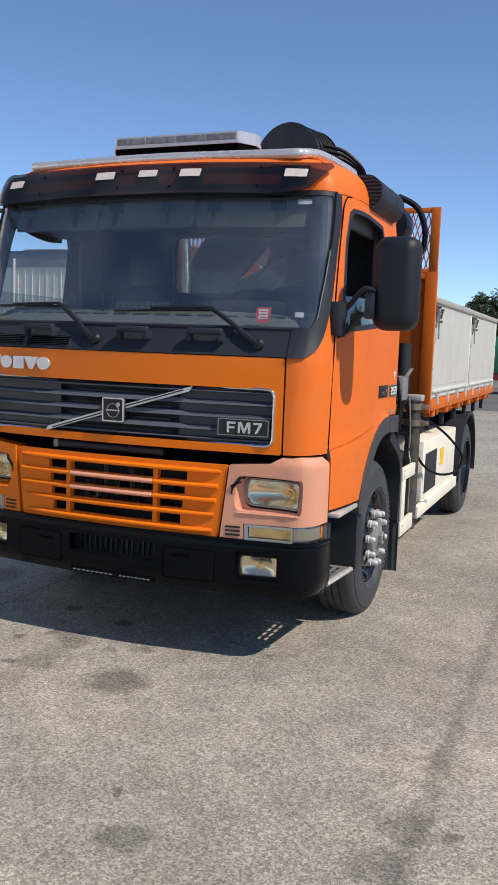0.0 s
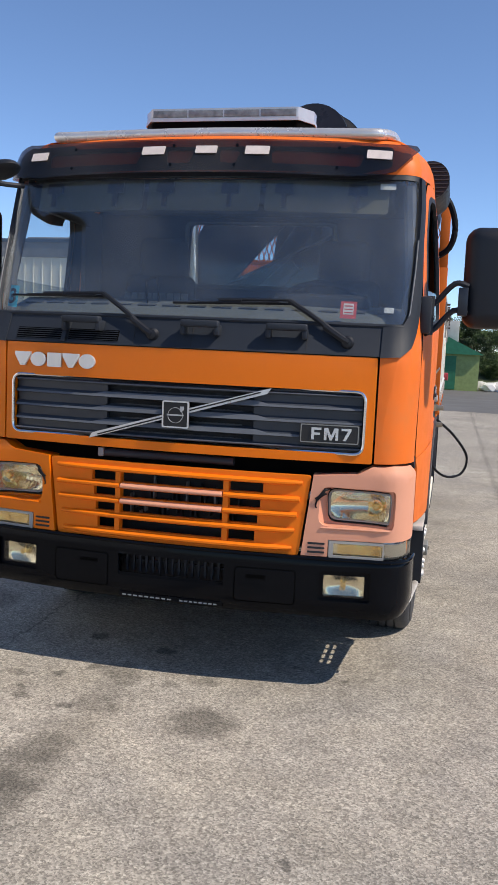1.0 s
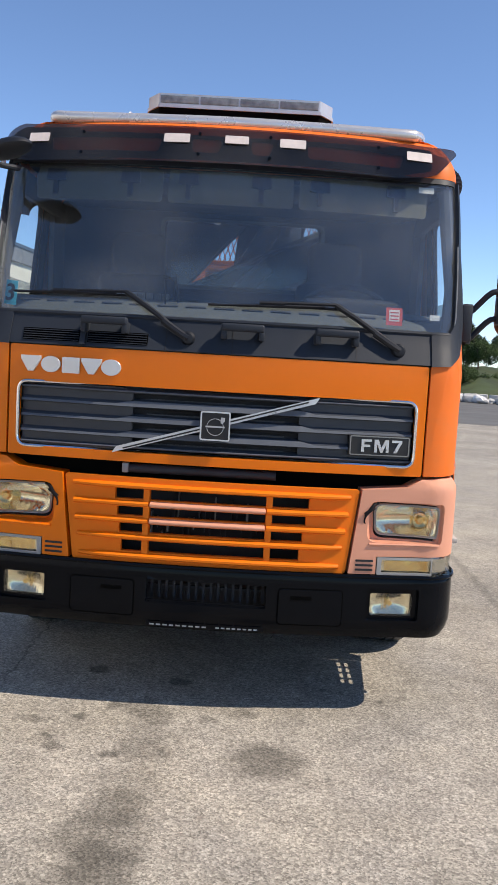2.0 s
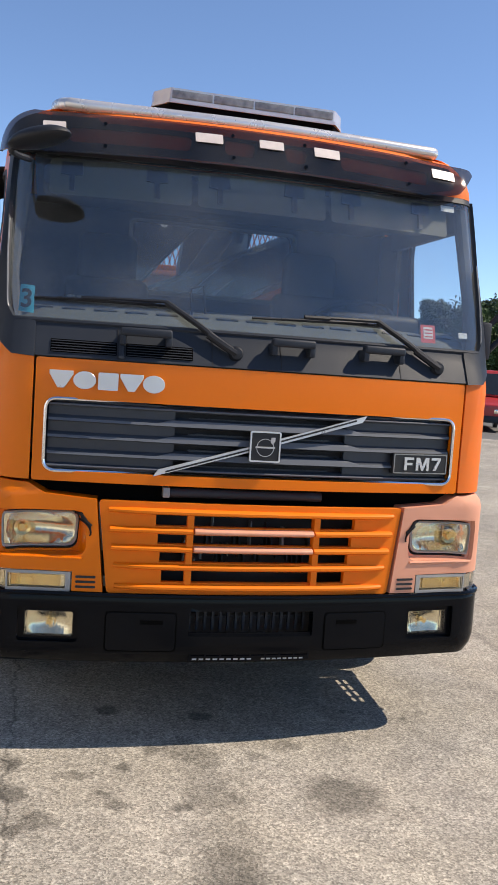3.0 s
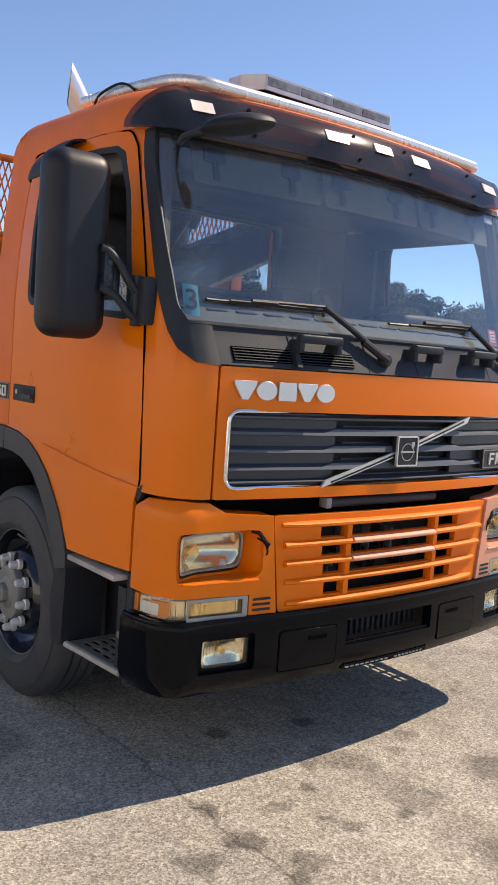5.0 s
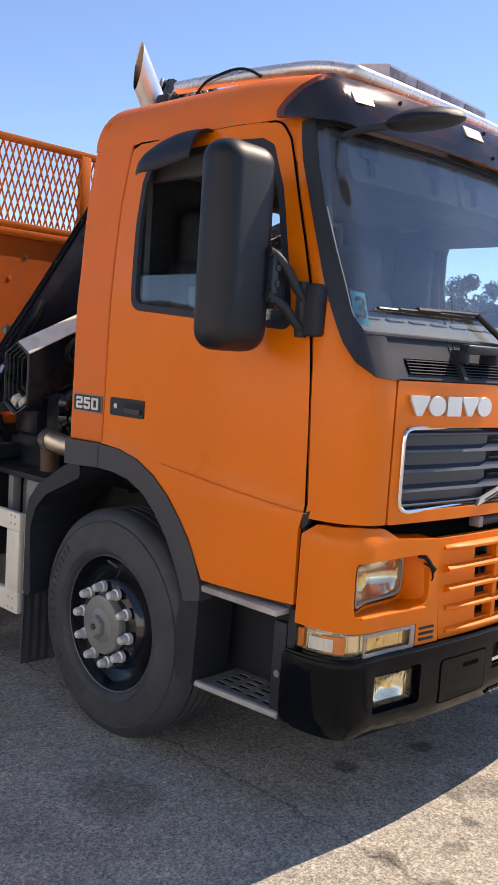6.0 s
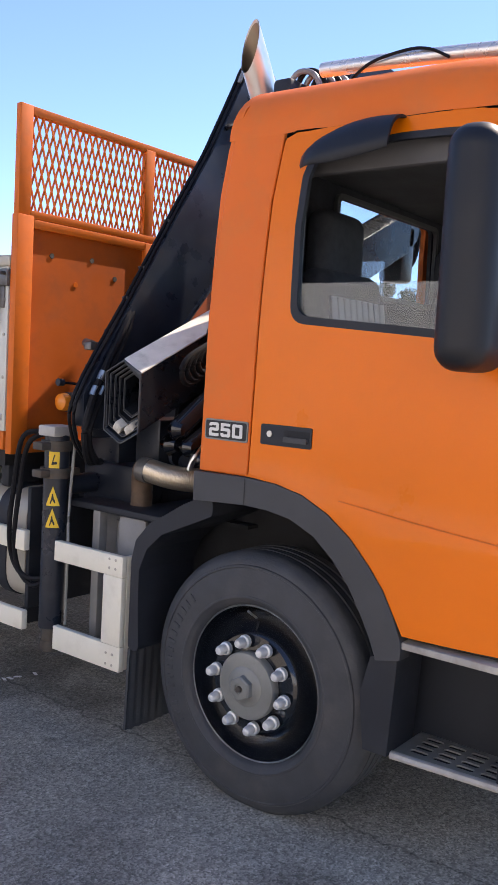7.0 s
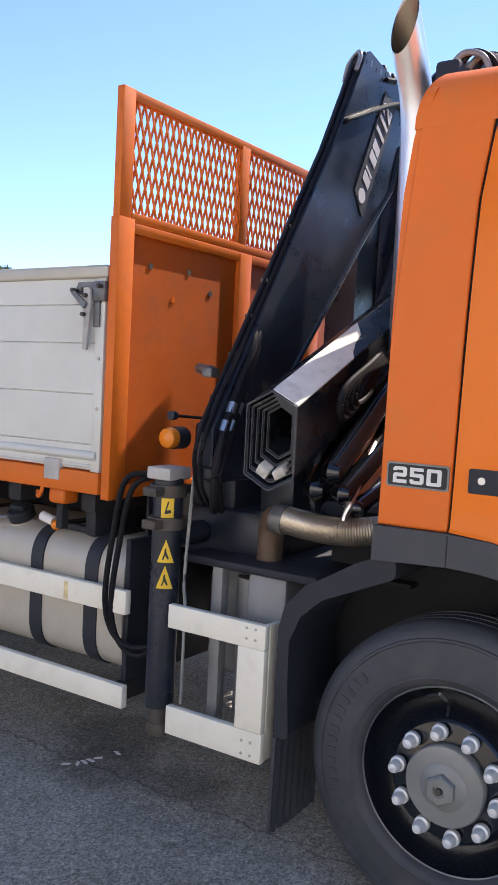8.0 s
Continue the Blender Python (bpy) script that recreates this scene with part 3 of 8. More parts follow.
    for nm, bm, mm in (("reflector", sheet(S(inner), [], bowl, 0.006, 0.006, 0.02), REFLECTOR), ("lens", sheet(S(inner), [], lambda u, v, o: skin(u, v, inset(u) + o + 0.018 * max(0.0, 1 - ((abs(u) - 1.03) / 0.26) ** 2) * max(0.0, 1 - ((v - 0.975) / 0.085) ** 2) ** 0.5), 0.005, 0.03, 0.02), LENS),
                       ("bezel", sheet(S(rounded([(0.735, 0.868), (1.325 + e, 0.862), (1.345 + e, 1.076), (0.742, 1.086)], 0.03)), [S(rounded([(0.795, 0.888), (1.268 + e, 0.882), (1.289 + e, 1.056), (0.785, 1.062)], 0.046))], lambda u, v, o: skin(u, v, (inset(u) - 0.006) * min(1.0, max(0.0, (abs(u) - 0.735) / 0.05)) ** 1.5 + o), 0.02, 0.01, 0), m),
                       ("lamp_gap", sheet(S(rounded([(0.785, 0.876), (1.28 + e, 0.870), (1.30 + e, 1.066), (0.775, 1.072)], 0.03)), [S(inner)], lambda u, v, o: skin(u, v, inset(u) - 0.03 + o), 0.01, 0.05, 0), VOID),
                       ("lens_rim", sheet(S(rounded([(0.799, 0.902), (1.262 + e, 0.896), (1.282 + e, 1.051), (0.789, 1.057)], 0.045)), [S(rounded([(0.809, 0.912), (1.250 + e, 0.906), (1.27 + e, 1.042), (0.799, 1.048)], 0.038))], lambda u, v, o: skin(u, v, inset(u) + 0.003 + o), 0.014, 0.05, 0), RIMGREY),
                       ("glow_shield", lathe([(0.0, 0.0), (0.024, 0.006), (0.036, 0.018), (0.036, 0.022), (0.0, 0.006)], Matrix.Translation(skin(s * 1.03, 0.975, -0.10)) @ Matrix.Rotation(math.pi / 2, 4, "X"), 20, False), LAMPGLOW),
                       ("bulb", cyl(skin(s * 1.03, 0.975, -0.11), skin(s * 1.03, 0.975, -0.075), 0.014), BULB)):
        ob = part(nm, bm, mm)
        ob.parent, ob.matrix_parent_inverse = lamp_unit, inv
    part("lamp_clip", join(tube([skin(s * 0.80, 1.064, -0.01), skin(s * 0.77, 1.056, 0.012), skin(s * 0.742, 1.02, 0.016), skin(s * 0.733, 1.0, 0.014)], 0.006, 6, 4), tube([skin(s * 0.775, 1.066, 0.0), skin(s * 0.762, 1.04, 0.016), skin(s * 0.728, 1.012, 0.018)], 0.007, 6, 4)), HOSE, truck, "")
    part("lamp_cable", tube([skin(s * 0.78, 1.04, 0.004), skin(s * 0.755, 1.025, 0.014), skin(s * 0.735, 1.0, 0.012), skin(s * 0.73, 0.975, 0.01), skin(s * 0.74, 0.965, 0.004)], 0.0045, 6, 4), HOSE, truck, "")
    # side and direction lamps under it
    ind = empty("direction_lamp", skin(s * 1.1, 0.76), truck, "clear and amber front direction lamp")
    inv = Matrix.Translation(-ind.location)
    for nm, u0, u1, mm in (("clear_reflector", 0.818, 1.165, REFLECTOR), ("wrap_reflector", 1.185, 1.90, CHROME if s > 0 else REFLECTOR), ("side_reflector", 1.925, 1.985, AMBER)):
        ob = part(nm, sheet(S(rect(u0, u1, 0.727, 0.797, 0.008)), [], lambda u, v, o: skin(u, v, -0.014 + o + 0.0012 * math.sin(u * 260)), 0.01, 0.007, 0), mm)
        ob.parent, ob.matrix_parent_inverse = ind, inv
        ob = part("lens", sheet(S(rect(u0 - 0.008, u1 + 0.008, 0.722, 0.802, 0.008)), [], lay(0.006), 0.006, 0.08, 0), LENS)
        ob.parent, ob.matrix_parent_inverse = ind, inv
    ob = part("lamp_chamber", sheet(S(rect(0.85, 1.12, 0.738, 0.786, 0.006)), [], lambda u, v, o: skin(u, v, -0.006 + o + 0.002 * math.sin(u * 320)), 0.008, 0.006, 0), LAMPGLOW)
    ob.parent, ob.matrix_parent_inverse = ind, inv
    ob = part("lamp_frame", sheet(S(rect(0.806, 1.176, 0.719, 0.806, 0.006)), [S(rect(0.828, 1.156, 0.732, 0.793, 0.006))], lay(0.009), 0.006, 0.08, 0), RIMGREY)
    ob.parent, ob.matrix_parent_inverse = ind, inv
    ob = part("bulb", cyl(skin(s * 0.98, 0.76, -0.015), skin(s * 0.98, 0.76, 0.0), 0.014), BULB)
    ob.parent, ob.matrix_parent_inverse = ind, inv
    if s < 0:
        ob = part("amber_cell", sheet(S(rect(1.42, 1.72, 0.732, 0.792, 0.01)), [], lay(-0.004), 0.004, 0.05, 0), AMBER)
        ob.parent, ob.matrix_parent_inverse = ind, inv
        ob = part("white_cell", sheet(S(rect(1.58, 1.86, 0.738, 0.784, 0.008)), [], lay(0.0), 0.003, 0.05, 0), WHITE)
    ob.parent, ob.matrix_parent_inverse = ind, inv
    ob = part("lamp_back", sheet(S(rect(0.802, 1.96, 0.718, 0.812)), [], lay(-0.03), 0.01, 0.1, 0), SILVER)
    ob.parent, ob.matrix_parent_inverse = ind, inv

# lower grille
lower_grille = empty("lower_grille", (0, 0, 0.92), truck, "orange slatted lower grille with two primed slats")
LG = Matrix.Translation((0, 0, -0.92))


def lg(name, bm, m, label="", bevel=0.0):
    ob = part(name, bm, m, None, label, bevel)
    ob.parent, ob.matrix_parent_inverse = lower_grille, LG
    return ob


rows = ((1.022, 1.072), (0.942, 0.985), (0.862, 0.905), (0.772, 0.825))
cells = []
for k, (z0, z1) in enumerate(rows):
    d = 0.012 * k
    cells += [rect(-0.455 + d, -0.318, z0, z1), rect(-0.288, 0.262, z0, z1), rect(0.292, 0.465 - d, z0, z1)]
lg("grille_plate", sheet(rounded([(-0.702, 1.125), (-0.652, 0.718), (0.655, 0.718), (0.702, 1.125)], 0.015), cells, lay(0.0), 0.03, 0.12, 0), GRILLEPAINT, "", 0.003)


def slat(u0, u1, z, tall=0.016, out=0.028):
    bm = bmesh.new()
    us = [u0, u0 + 0.06] + list(np.linspace(u0 + 0.14, u1 - 0.14, 14)) + [u1 - 0.06, u1] if u1 - u0 > 0.8 else list(np.linspace(u0, u1, 9))
    taper = u1 - u0 > 0.8
    rings = []
    for i, u in enumerate(us):
        f = 0.35 if taper and (i in (0, len(us) - 1)) else 0.75 if taper and i in (1, len(us) - 2) else 1.0
        rings.append([bm.verts.new(skin(u, z + dz * (0.6 + 0.4 * f), o * f)) for o, dz in ((-0.02, tall * 0.9), (out * 0.6, tall * 0.75), (out, tall * 0.2), (out, -tall * 0.4), (out * 0.5, -tall * 0.8), (-0.02, -tall * 0.9))])
    for a, b in zip(rings, rings[1:]):
        for j in range(6):
            bm.faces.new((a[j], a[(j + 1) % 6], b[(j + 1) % 6], b[j]))
    bm.faces.new(rings[0]), bm.faces.new(rings[-1][::-1])
    return bm


for k, z in enumerate((1.086, 1.003, 0.923, 0.843, 0.752)):
    d = 0.010 * k
    if k in (1, 2):
        lg("slat", slat(-0.66 + d, -0.292, z), GRILLEPAINT)
        lg("slat", slat(0.266, 0.66 - d, z), GRILLEPAINT)
        lg("primed_slat", slat(-0.285, 0.259, z, 0.017, 0.032), PINK, "pale pink primed slat", 0.003)
    else:
        lg("slat", slat(-0.66 + d, 0.66 - d, z), GRILLEPAINT)
for x in (-0.303, 0.277):
    lg("upright", sheet(rect(x - 0.014, x + 0.014, 0.765, 1.08), [], lay(0.012), 0.03, 0, 0), GRILLEPAINT)
# radiator and dark depth behind the grilles
part("radiator", box(-0.62, 0.62, 0.20, 0.26, 0.5, 1.22), VOID, truck, "dark radiator")
fin_rnd = random.Random(7)
for x in np.arange(-0.3, 0.32, 0.026):
    z = fin_rnd.uniform(0.78, 0.92)
    part("radiator_fin", box(x, x + fin_rnd.uniform(0.004, 0.011), 0.155, 0.20, z, z + fin_rnd.uniform(0.05, 0.14)), GREYBOX if fin_rnd.random() < 0.35 else PLASTIC, truck, "")
part("pipe_in_gap", cyl((-0.42, 0.03, 1.165), (0.30, 0.03, 1.165), 0.022), PLASTIC, truck, "")
part("pipe_clamp", box(-0.43, -0.40, 0.0, 0.05, 1.145, 1.19, 0.004), GREYBOX, truck, "")
# near-black sheet paints the shade inside the gap under the front panel
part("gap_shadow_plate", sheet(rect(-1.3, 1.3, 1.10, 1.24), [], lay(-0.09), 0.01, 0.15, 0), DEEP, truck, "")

# bumper
def bumper_skin(u, v, o):
    roll = 0.05 * max(0.0, (0.50 - v) / 0.11) ** 2 + 0.012 * max(0.0, (v - 0.69) / 0.03)
    return skin(u, v, 0.022 - roll + o)


fog_holes = [rect(*sorted((s * 0.765, s * 1.03)), 0.498, 0.652, 0.02) for s in (-1, 1)]
plate_hole = rect(-0.285, 0.285, 0.535, 0.648, 0.006)
bumper = part("bumper", sheet(rounded([(-2.02, 0.42), (-1.2, 0.405), (1.2, 0.405), (2.02, 0.42), (2.02, 0.712), (-2.02, 0.712)], [0.05, 0, 0, 0.05, 0.02, 0.02]), [*fog_holes, plate_hole], bumper_skin, 0.05, 0.07, 0.05), BLACK, truck, "glossy black steel bumper", 0.006)
part("bumper_lip", tube([skin(u, 0.712, 0.02) for u in np.linspace(-2.0, 2.0, 60)], 0.010, 8), BLACK, bumper, "")
for s in (-1, 1):
    a, b = sorted((s * 0.345, s * 0.645))
    lid = rounded([(a, 0.468), (b, 0.468), (b, 0.637), (a, 0.637)], 0.02)
    part("step_lid", sheet(lid, [], lambda u, v, o: bumper_skin(u, v, 0.004 + o), 0.01, 0.1, 0.05), BLACK, bumper, "", 0.003)
    part("lid_gap", sheet(rounded([(a - 0.006, 0.462), (b + 0.006, 0.462), (b + 0.006, 0.643), (a - 0.006, 0.643)], 0.022), [], lambda u, v, o: bumper_skin(u, v, 0.0015 + o), 0.008, 0.1, 0.05), DEEP, bumper, "")
    part("lid_slot", sheet(rect(s * 0.45 - 0.05, s * 0.45 + 0.05, 0.588, 0.606, 0.003), [], lambda u, v, o: bumper_skin(u, v, 0.006 + o), 0.01, 0, 0), DEEP, bumper, "")
    fog = empty("fog_lamp", skin(s * 0.89, 0.572), truck, "clear front fog lamp in a black frame")
    inv = Matrix.Translation(-fog.location)
    a, b = sorted((s * 0.785, s * 0.995))
    for nm, bm, mm in (("reflector", sheet(rect(a, b, 0.515, 0.63, 0.012), [], lambda u, v, o: skin(u, v, -0.055 + o + 0.03 * min(1, math.hypot((abs(u) - 0.89) / 0.105, (v - 0.572) / 0.058)) ** 2 + 0.0009 * math.sin(u * 420)), 0.006, 0.005, 0.03), REFLECTOR),
                       ("lens", sheet(rect(a, b, 0.515, 0.63, 0.012), [], lay(0.0), 0.006, 0.05, 0), LENS),
                       ("lamp_frame", sheet(rect(a - 0.03, b + 0.035, 0.495, 0.655, 0.015), [rect(a + 0.004, b - 0.004, 0.519, 0.626, 0.01)], lay(-0.004), 0.05, 0.08, 0), BLACK)):
        ob = part(nm, bm, mm)
        ob.parent, ob.matrix_parent_inverse = fog, inv
    ob = part("bulb", cyl(skin(s * 0.89, 0.572, -0.05), skin(s * 0.89, 0.572, -0.02), 0.012), BULB)
    ob.parent, ob.matrix_parent_inverse = fog, inv
for x in np.arange(-0.275, 0.28, 0.036):
    part("grille_bar", box(x, x + 0.012, 0.055, 0.07, 0.535, 0.65), PLASTIC, bumper)
part("grille_crossbar", box(-0.29, 0.29, 0.072, 0.082, 0.585, 0.597), PLASTIC, bumper)
part("bumper_back", box(-0.95, 0.95, 0.16, 0.19, 0.44, 0.70), VOID, truck, "")
holder = part("number_plate_holder", sheet(rect(-0.283, 0.283, 0.418, 0.548, 0.006), [], lambda u, v, o: Vector((u, -0.012 + 0.085 * u * u - 0.02 + (0.548 - v) * 0.02 - o, v)), 0.012, 0.1, 0), BLACK, truck, "empty black number plate holder", 0.002)
for k, (a, b) in enumerate(((-0.262, 0.02), (0.055, 0.262))):
    n = 9 if k == 0 else 8
    for i in range(n):
        w = (b - a) / n
        part("print_bar", sheet(rect(a + i * w, a + (i + 0.66) * w, 0.424, 0.4305), [], lambda u, v, o: Vector((u, -0.012 + 0.085 * u * u - 0.02 + (0.548 - v) * 0.02 - o - 0.002, v)), 0.002, 0, 0), PRINT, holder)
for u0, u1, z0, z1 in [(-0.276 + 0.0686 * k, -0.269 + 0.0686 * k, 0.434, 0.54) for k in range(9)] + [(-0.276, 0.276, 0.437, 0.443), (-0.276, 0.276, 0.486, 0.491), (-0.276, 0.276, 0.534, 0.540)]:
    part("holder_rib", sheet(rect(u0, u1, z0, z1), [], lambda u, v, o: Vector((u, -0.012 + 0.085 * u * u - 0.02 + (0.548 - v) * 0.02 - o - 0.005, v)), 0.006, 0.06, 0), BLACK, holder)
for x in (-0.14, -0.02, 0.08, 0.19):
    part("screw", cyl((x, -0.04, 0.508), (x, -0.03, 0.508), 0.005, seg=8), STEEL, holder)

# cowl under the windscreen, vents and grab handles
part("cowl", sheet(rounded([(-1.01, 1.726), (1.01, 1.726), (1.01, 1.876), (-1.01, 1.876)], 0.0), [], lay(0.006), 0.03, 0.1, 0.03), COWLGREY, truck, "dark grey plastic cowl panel", 0.003)
part("cowl_top", tube([skin(u, 1.878, 0.004) for u in np.linspace(-1.33, 1.33, 50)], 0.011, 8), COWLGREY, truck, "")
for a, b in ((-0.935, -0.66), (-0.62, -0.335)):
    vent = part("air_vent", sheet(rect(a, b, 1.746, 1.802, 0.004), [], lay(0.009), 0.01, 0.1, 0), DEEP, truck, "black louvred air vent")
    for k in range(5):
        part("vent_blade", sheet(rect(a + 0.004, b - 0.004, 1.750 + k * 0.011, 1.7535 + k * 0.011), [], lay(0.014), 0.008, 0.1, 0), PLASTIC, vent)
for x in (-0.655, -0.625, 0.64, -0.25, 0.06):
    part("cowl_seam", sheet(rect(x - 0.002, x + 0.002, 1.73, 1.87), [], lay(0.0075), 0.004, 0, 0), VOID, truck, "")
part("vent_divider", sheet(rect(-0.652, -0.628, 1.736, 1.835, 0.004), [], lay(0.028), 0.03, 0, 0), COWLGREY, truck, "", 0.003)
for x0, x1 in ((-0.645, -0.425), (0.005, 0.205), (0.435, 0.64)):
    handle = part("grab_handle", on_front(box(-(x1 - x0) / 2, (x1 - x0) / 2, -0.019, 0.017, 0.046, 0.092, 0.011, 3), (x0 + x1) / 2, 1.853), COWLGREY, truck, "dark grey plastic grab handle")
    for x in (x0 + 0.014, x1 - 0.014):
        part("handle_leg", on_front(box(-0.014, 0.014, -0.050, 0.004, 0.0, 0.080, 0.008, 2), x, 1.845), COWLGREY, handle)

# windscreen, its rubber and the wipers
ws = rounded([(-1.46, 1.875), (1.46, 1.875), (1.68, 2.25), (1.70, 2.66), (-1.70, 2.66), (-1.68, 2.25)], 0.06)
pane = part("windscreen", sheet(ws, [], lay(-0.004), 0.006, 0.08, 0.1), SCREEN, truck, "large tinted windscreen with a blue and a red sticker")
pane.visible_shadow = False
part("windscreen_seal", sheet(rounded([(-1.50, 1.86), (1.50, 1.86), (1.71, 2.25), (1.72, 2.68), (-1.72, 2.68), (-1.71, 2.25)], 0.07), [rounded([(-1.43, 1.89), (1.43, 1.89), (1.615, 2.25), (1.655, 2.625), (-1.655, 2.625), (-1.615, 2.25)], 0.06)], lay(-0.001), 0.016, 0.1, 0.1), PLASTIC, truck, "")
for s, x0 in ((-1, -0.148), (1, 0.838)):
    wiper = empty("wiper", skin(x0, 1.80), truck, "black windscreen wiper")
    inv = Matrix.Translation(-wiper.location)
    elbow = (x0 - 0.305, 1.992) if s < 0 else (x0 - 0.305, 1.985)
    tip = (x0 - 0.895, 1.974) if s < 0 else (x0 - 0.905, 1.956)
    for nm, bm in (("wiper_arm", tube([skin(x0, 1.79, 0.03), skin(x0 - 0.03, 1.805, 0.032), skin((x0 + elbow[0]) / 2, (1.80 + elbow[1]) / 2, 0.034), skin(elbow[0], elbow[1], 0.026)], 0.0135, 8, 3)),
                   ("pivot_cap", lathe([(0.0, 0.0), (0.03, 0.0), (0.034, 0.015), (0.024, 0.034), (0.0, 0.038)], Matrix.Translation(skin(x0, 1.79, 0.004)) @ Matrix.Rotation(math.pi / 2, 4, "X"), 16, False)),
                   ("arm_root", tube([skin(x0, 1.79, 0.03), skin(x0 - 0.04, 1.813, 0.034), skin(x0 - 0.12, 1.865, 0.036)], 0.018, 8, 3)),
                   ("wiper_link", tube([skin(elbow[0], elbow[1], 0.026), skin(elbow[0] - 0.02, elbow[1] + 0.002, 0.024), skin(elbow[0] - 0.31, elbow[1] - 0.004, 0.020)], 0.008, 6, 3)),
                   ("blade", tube([skin(u, z, 0.008) for u, z in zip(np.linspace(elbow[0] + 0.03, tip[0], 14), np.linspace(elbow[1] - 0.015, tip[1], 14))], 0.009, 6, flat=0.7)),
                   ("blade_holder", tube([skin(u, z, 0.02) for u, z in zip(np.linspace(elbow[0] - 0.05, tip[0] + 0.13, 8), np.linspace(elbow[1] - 0.010, tip[1] + 0.004, 8))], 0.006, 6)),
                   ("blade_joint", tube([skin(elbow[0] - 0.24, elbow[1] - 0.006, 0.021), skin(elbow[0] - 0.36, elbow[1] - 0.008, 0.019)], 0.011, 6))):
        ob = part(nm, bm, MIRRORPL)
        ob.parent, ob.matrix_parent_inverse = wiper, inv
# stickers on the glass
sticker = part("toll_sticker", sheet([(-1.36, 1.914), (-1.05, 1.906), (-1.05, 2.026), (-1.36, 2.032)], [], lay(-0.042), 0.002, 0.05, 0), CYAN, truck, "small blue windscreen sticker with a dark numeral")
bm = text_bm("3", 0.082, 0.001, 0.004, 0.002)
stretch = (skin(-1.19, 1.97, -0.042) - skin(-1.21, 1.97, -0.042)).length / 0.02
for v in bm.verts:
    v.co = skin(-1.20 + v.co.x / stretch, 1.966 + v.co.y, -0.038 + v.co.z)
part("numeral", bm, INK, sticker)
red = part("red_sticker", sheet(rect(0.785, 0.865, 1.91, 1.995, 0.004), [], lay(-0.02), 0.002, 0, 0), REDST, truck, "faded red inspection sticker behind the glass")
part("sticker_field", sheet(rect(0.80, 0.85, 1.93, 1.985), [], lay(-0.0185), 0.001, 0, 0), WHITE, red)
for k in range(3):
    part("sticker_bar", sheet(rect(0.805, 0.845, 1.937 + k * 0.016, 1.943 + k * 0.016), [], lay(-0.017), 0.001, 0, 0), REDST, red)
part("white_label", sheet(rect(1.0, 1.17, 1.945, 1.972), [], lay(-0.02), 0.002, 0.05, 0), WHITE, truck, "white paper label")
part("white_label", sheet(rect(0.93, 1.02, 2.575, 2.605), [], lay(-0.02), 0.002, 0.05, 0), WHITE, truck, "white paper label")

# smoked sun visor with white marker plates
def visor_skin(u, v, o):
    t = (v - 2.61) / 0.21
    if abs(u) <= 1.0:
        return Vector((u, 0.22 + 0.065 * t * t + 0.03 * t + 0.075 * u * u - o, v - 0.02 * u * u))
    k = (abs(u) - 1.0) * math.pi / 2
    s = 1 if u > 0 else -1
    y0 = 0.295 + 0.065 * t * t + 0.03 * t
    return Vector((s * (1.0 + (0.205 - 0.035 * t * t + o) * math.sin(k)), y0 + (0.55 - y0) * (1 - math.cos(k)) - o * math.cos(k), v - 0.02 - 0.012 * (1 - math.cos(k))))


visor_edge = [(-1.99, 2.678), (-1.8, 2.667), (-1.5, 2.656), (-1.0, 2.640), (0.80, 2.638), (0.95, 2.66), (1.28, 2.765), (1.45, 2.806), (1.38, 2.826), (1.0, 2.826), (0.0, 2.828), (-0.95, 2.838), (-1.2, 2.842), (-1.35, 2.832), (-1.5, 2.817), (-1.7, 2.788), (-1.8, 2.767), (-1.9, 2.742), (-1.99, 2.708)]
visor = part("sun_visor", sheet(rounded(visor_edge, [0.02, 0.05, 0.1, 0.1, 0.06, 0.06, 0.06, 0.01, 0.02, 0.1, 0.1, 0.1, 0.05, 0.05, 0.05, 0.03, 0.03, 0.03, 0.01]), [], visor_skin, 0.012, 0.08, 0.05), VISORTINT, truck, "smoked plastic sun visor with white markers", 0.004)
visor_windows = [rounded([(a + 0.01, 2.695), (b - 0.02, 2.692), (b, 2.762), (a, 2.766)], 0.02) for a, b in ((-0.90, -0.345), (-0.205, -0.05), (0.085, 0.20), (0.36, 0.84))]
part("visor_backing", sheet(rounded([(-1.95, 2.69), (-1.5, 2.662), (-1.0, 2.655), (0.82, 2.655), (0.98, 2.70), (0.98, 2.812), (-0.95, 2.824), (-1.2, 2.828), (-1.5, 2.803), (-1.7, 2.774), (-1.93, 2.722)], 0.02), visor_windows, lambda u, v, o: visor_skin(u, v, o - 0.02), 0.008, 0.08, 0.04), SMOKE, visor, "black backing strips behind the smoked plastic")
for x in (-0.975, -0.275, 0.29, 0.915):
    part("marker_plate", sheet(rect(x - 0.063, x + 0.063, 2.738, 2.785, 0.004), [], lambda u, v, o: visor_skin(u, v, o + 0.006), 0.008, 0.06, 0), MARKER, visor, "pale marker plate")
part("visor_lamp", sheet(rect(-0.04, 0.075, 2.742, 2.784, 0.004), [], lambda u, v, o: visor_skin(u, v, o + 0.008), 0.012, 0.06, 0), MARKER, visor, "small clear lamp")
for x in (-0.74, -0.165, 0.18, 0.71):
    for z in (2.678, 2.788):
        part("visor_bolt", cyl(visor_skin(x, z, 0.0), visor_skin(x, z, 0.008), 0.008, seg=8), BLACK, visor)
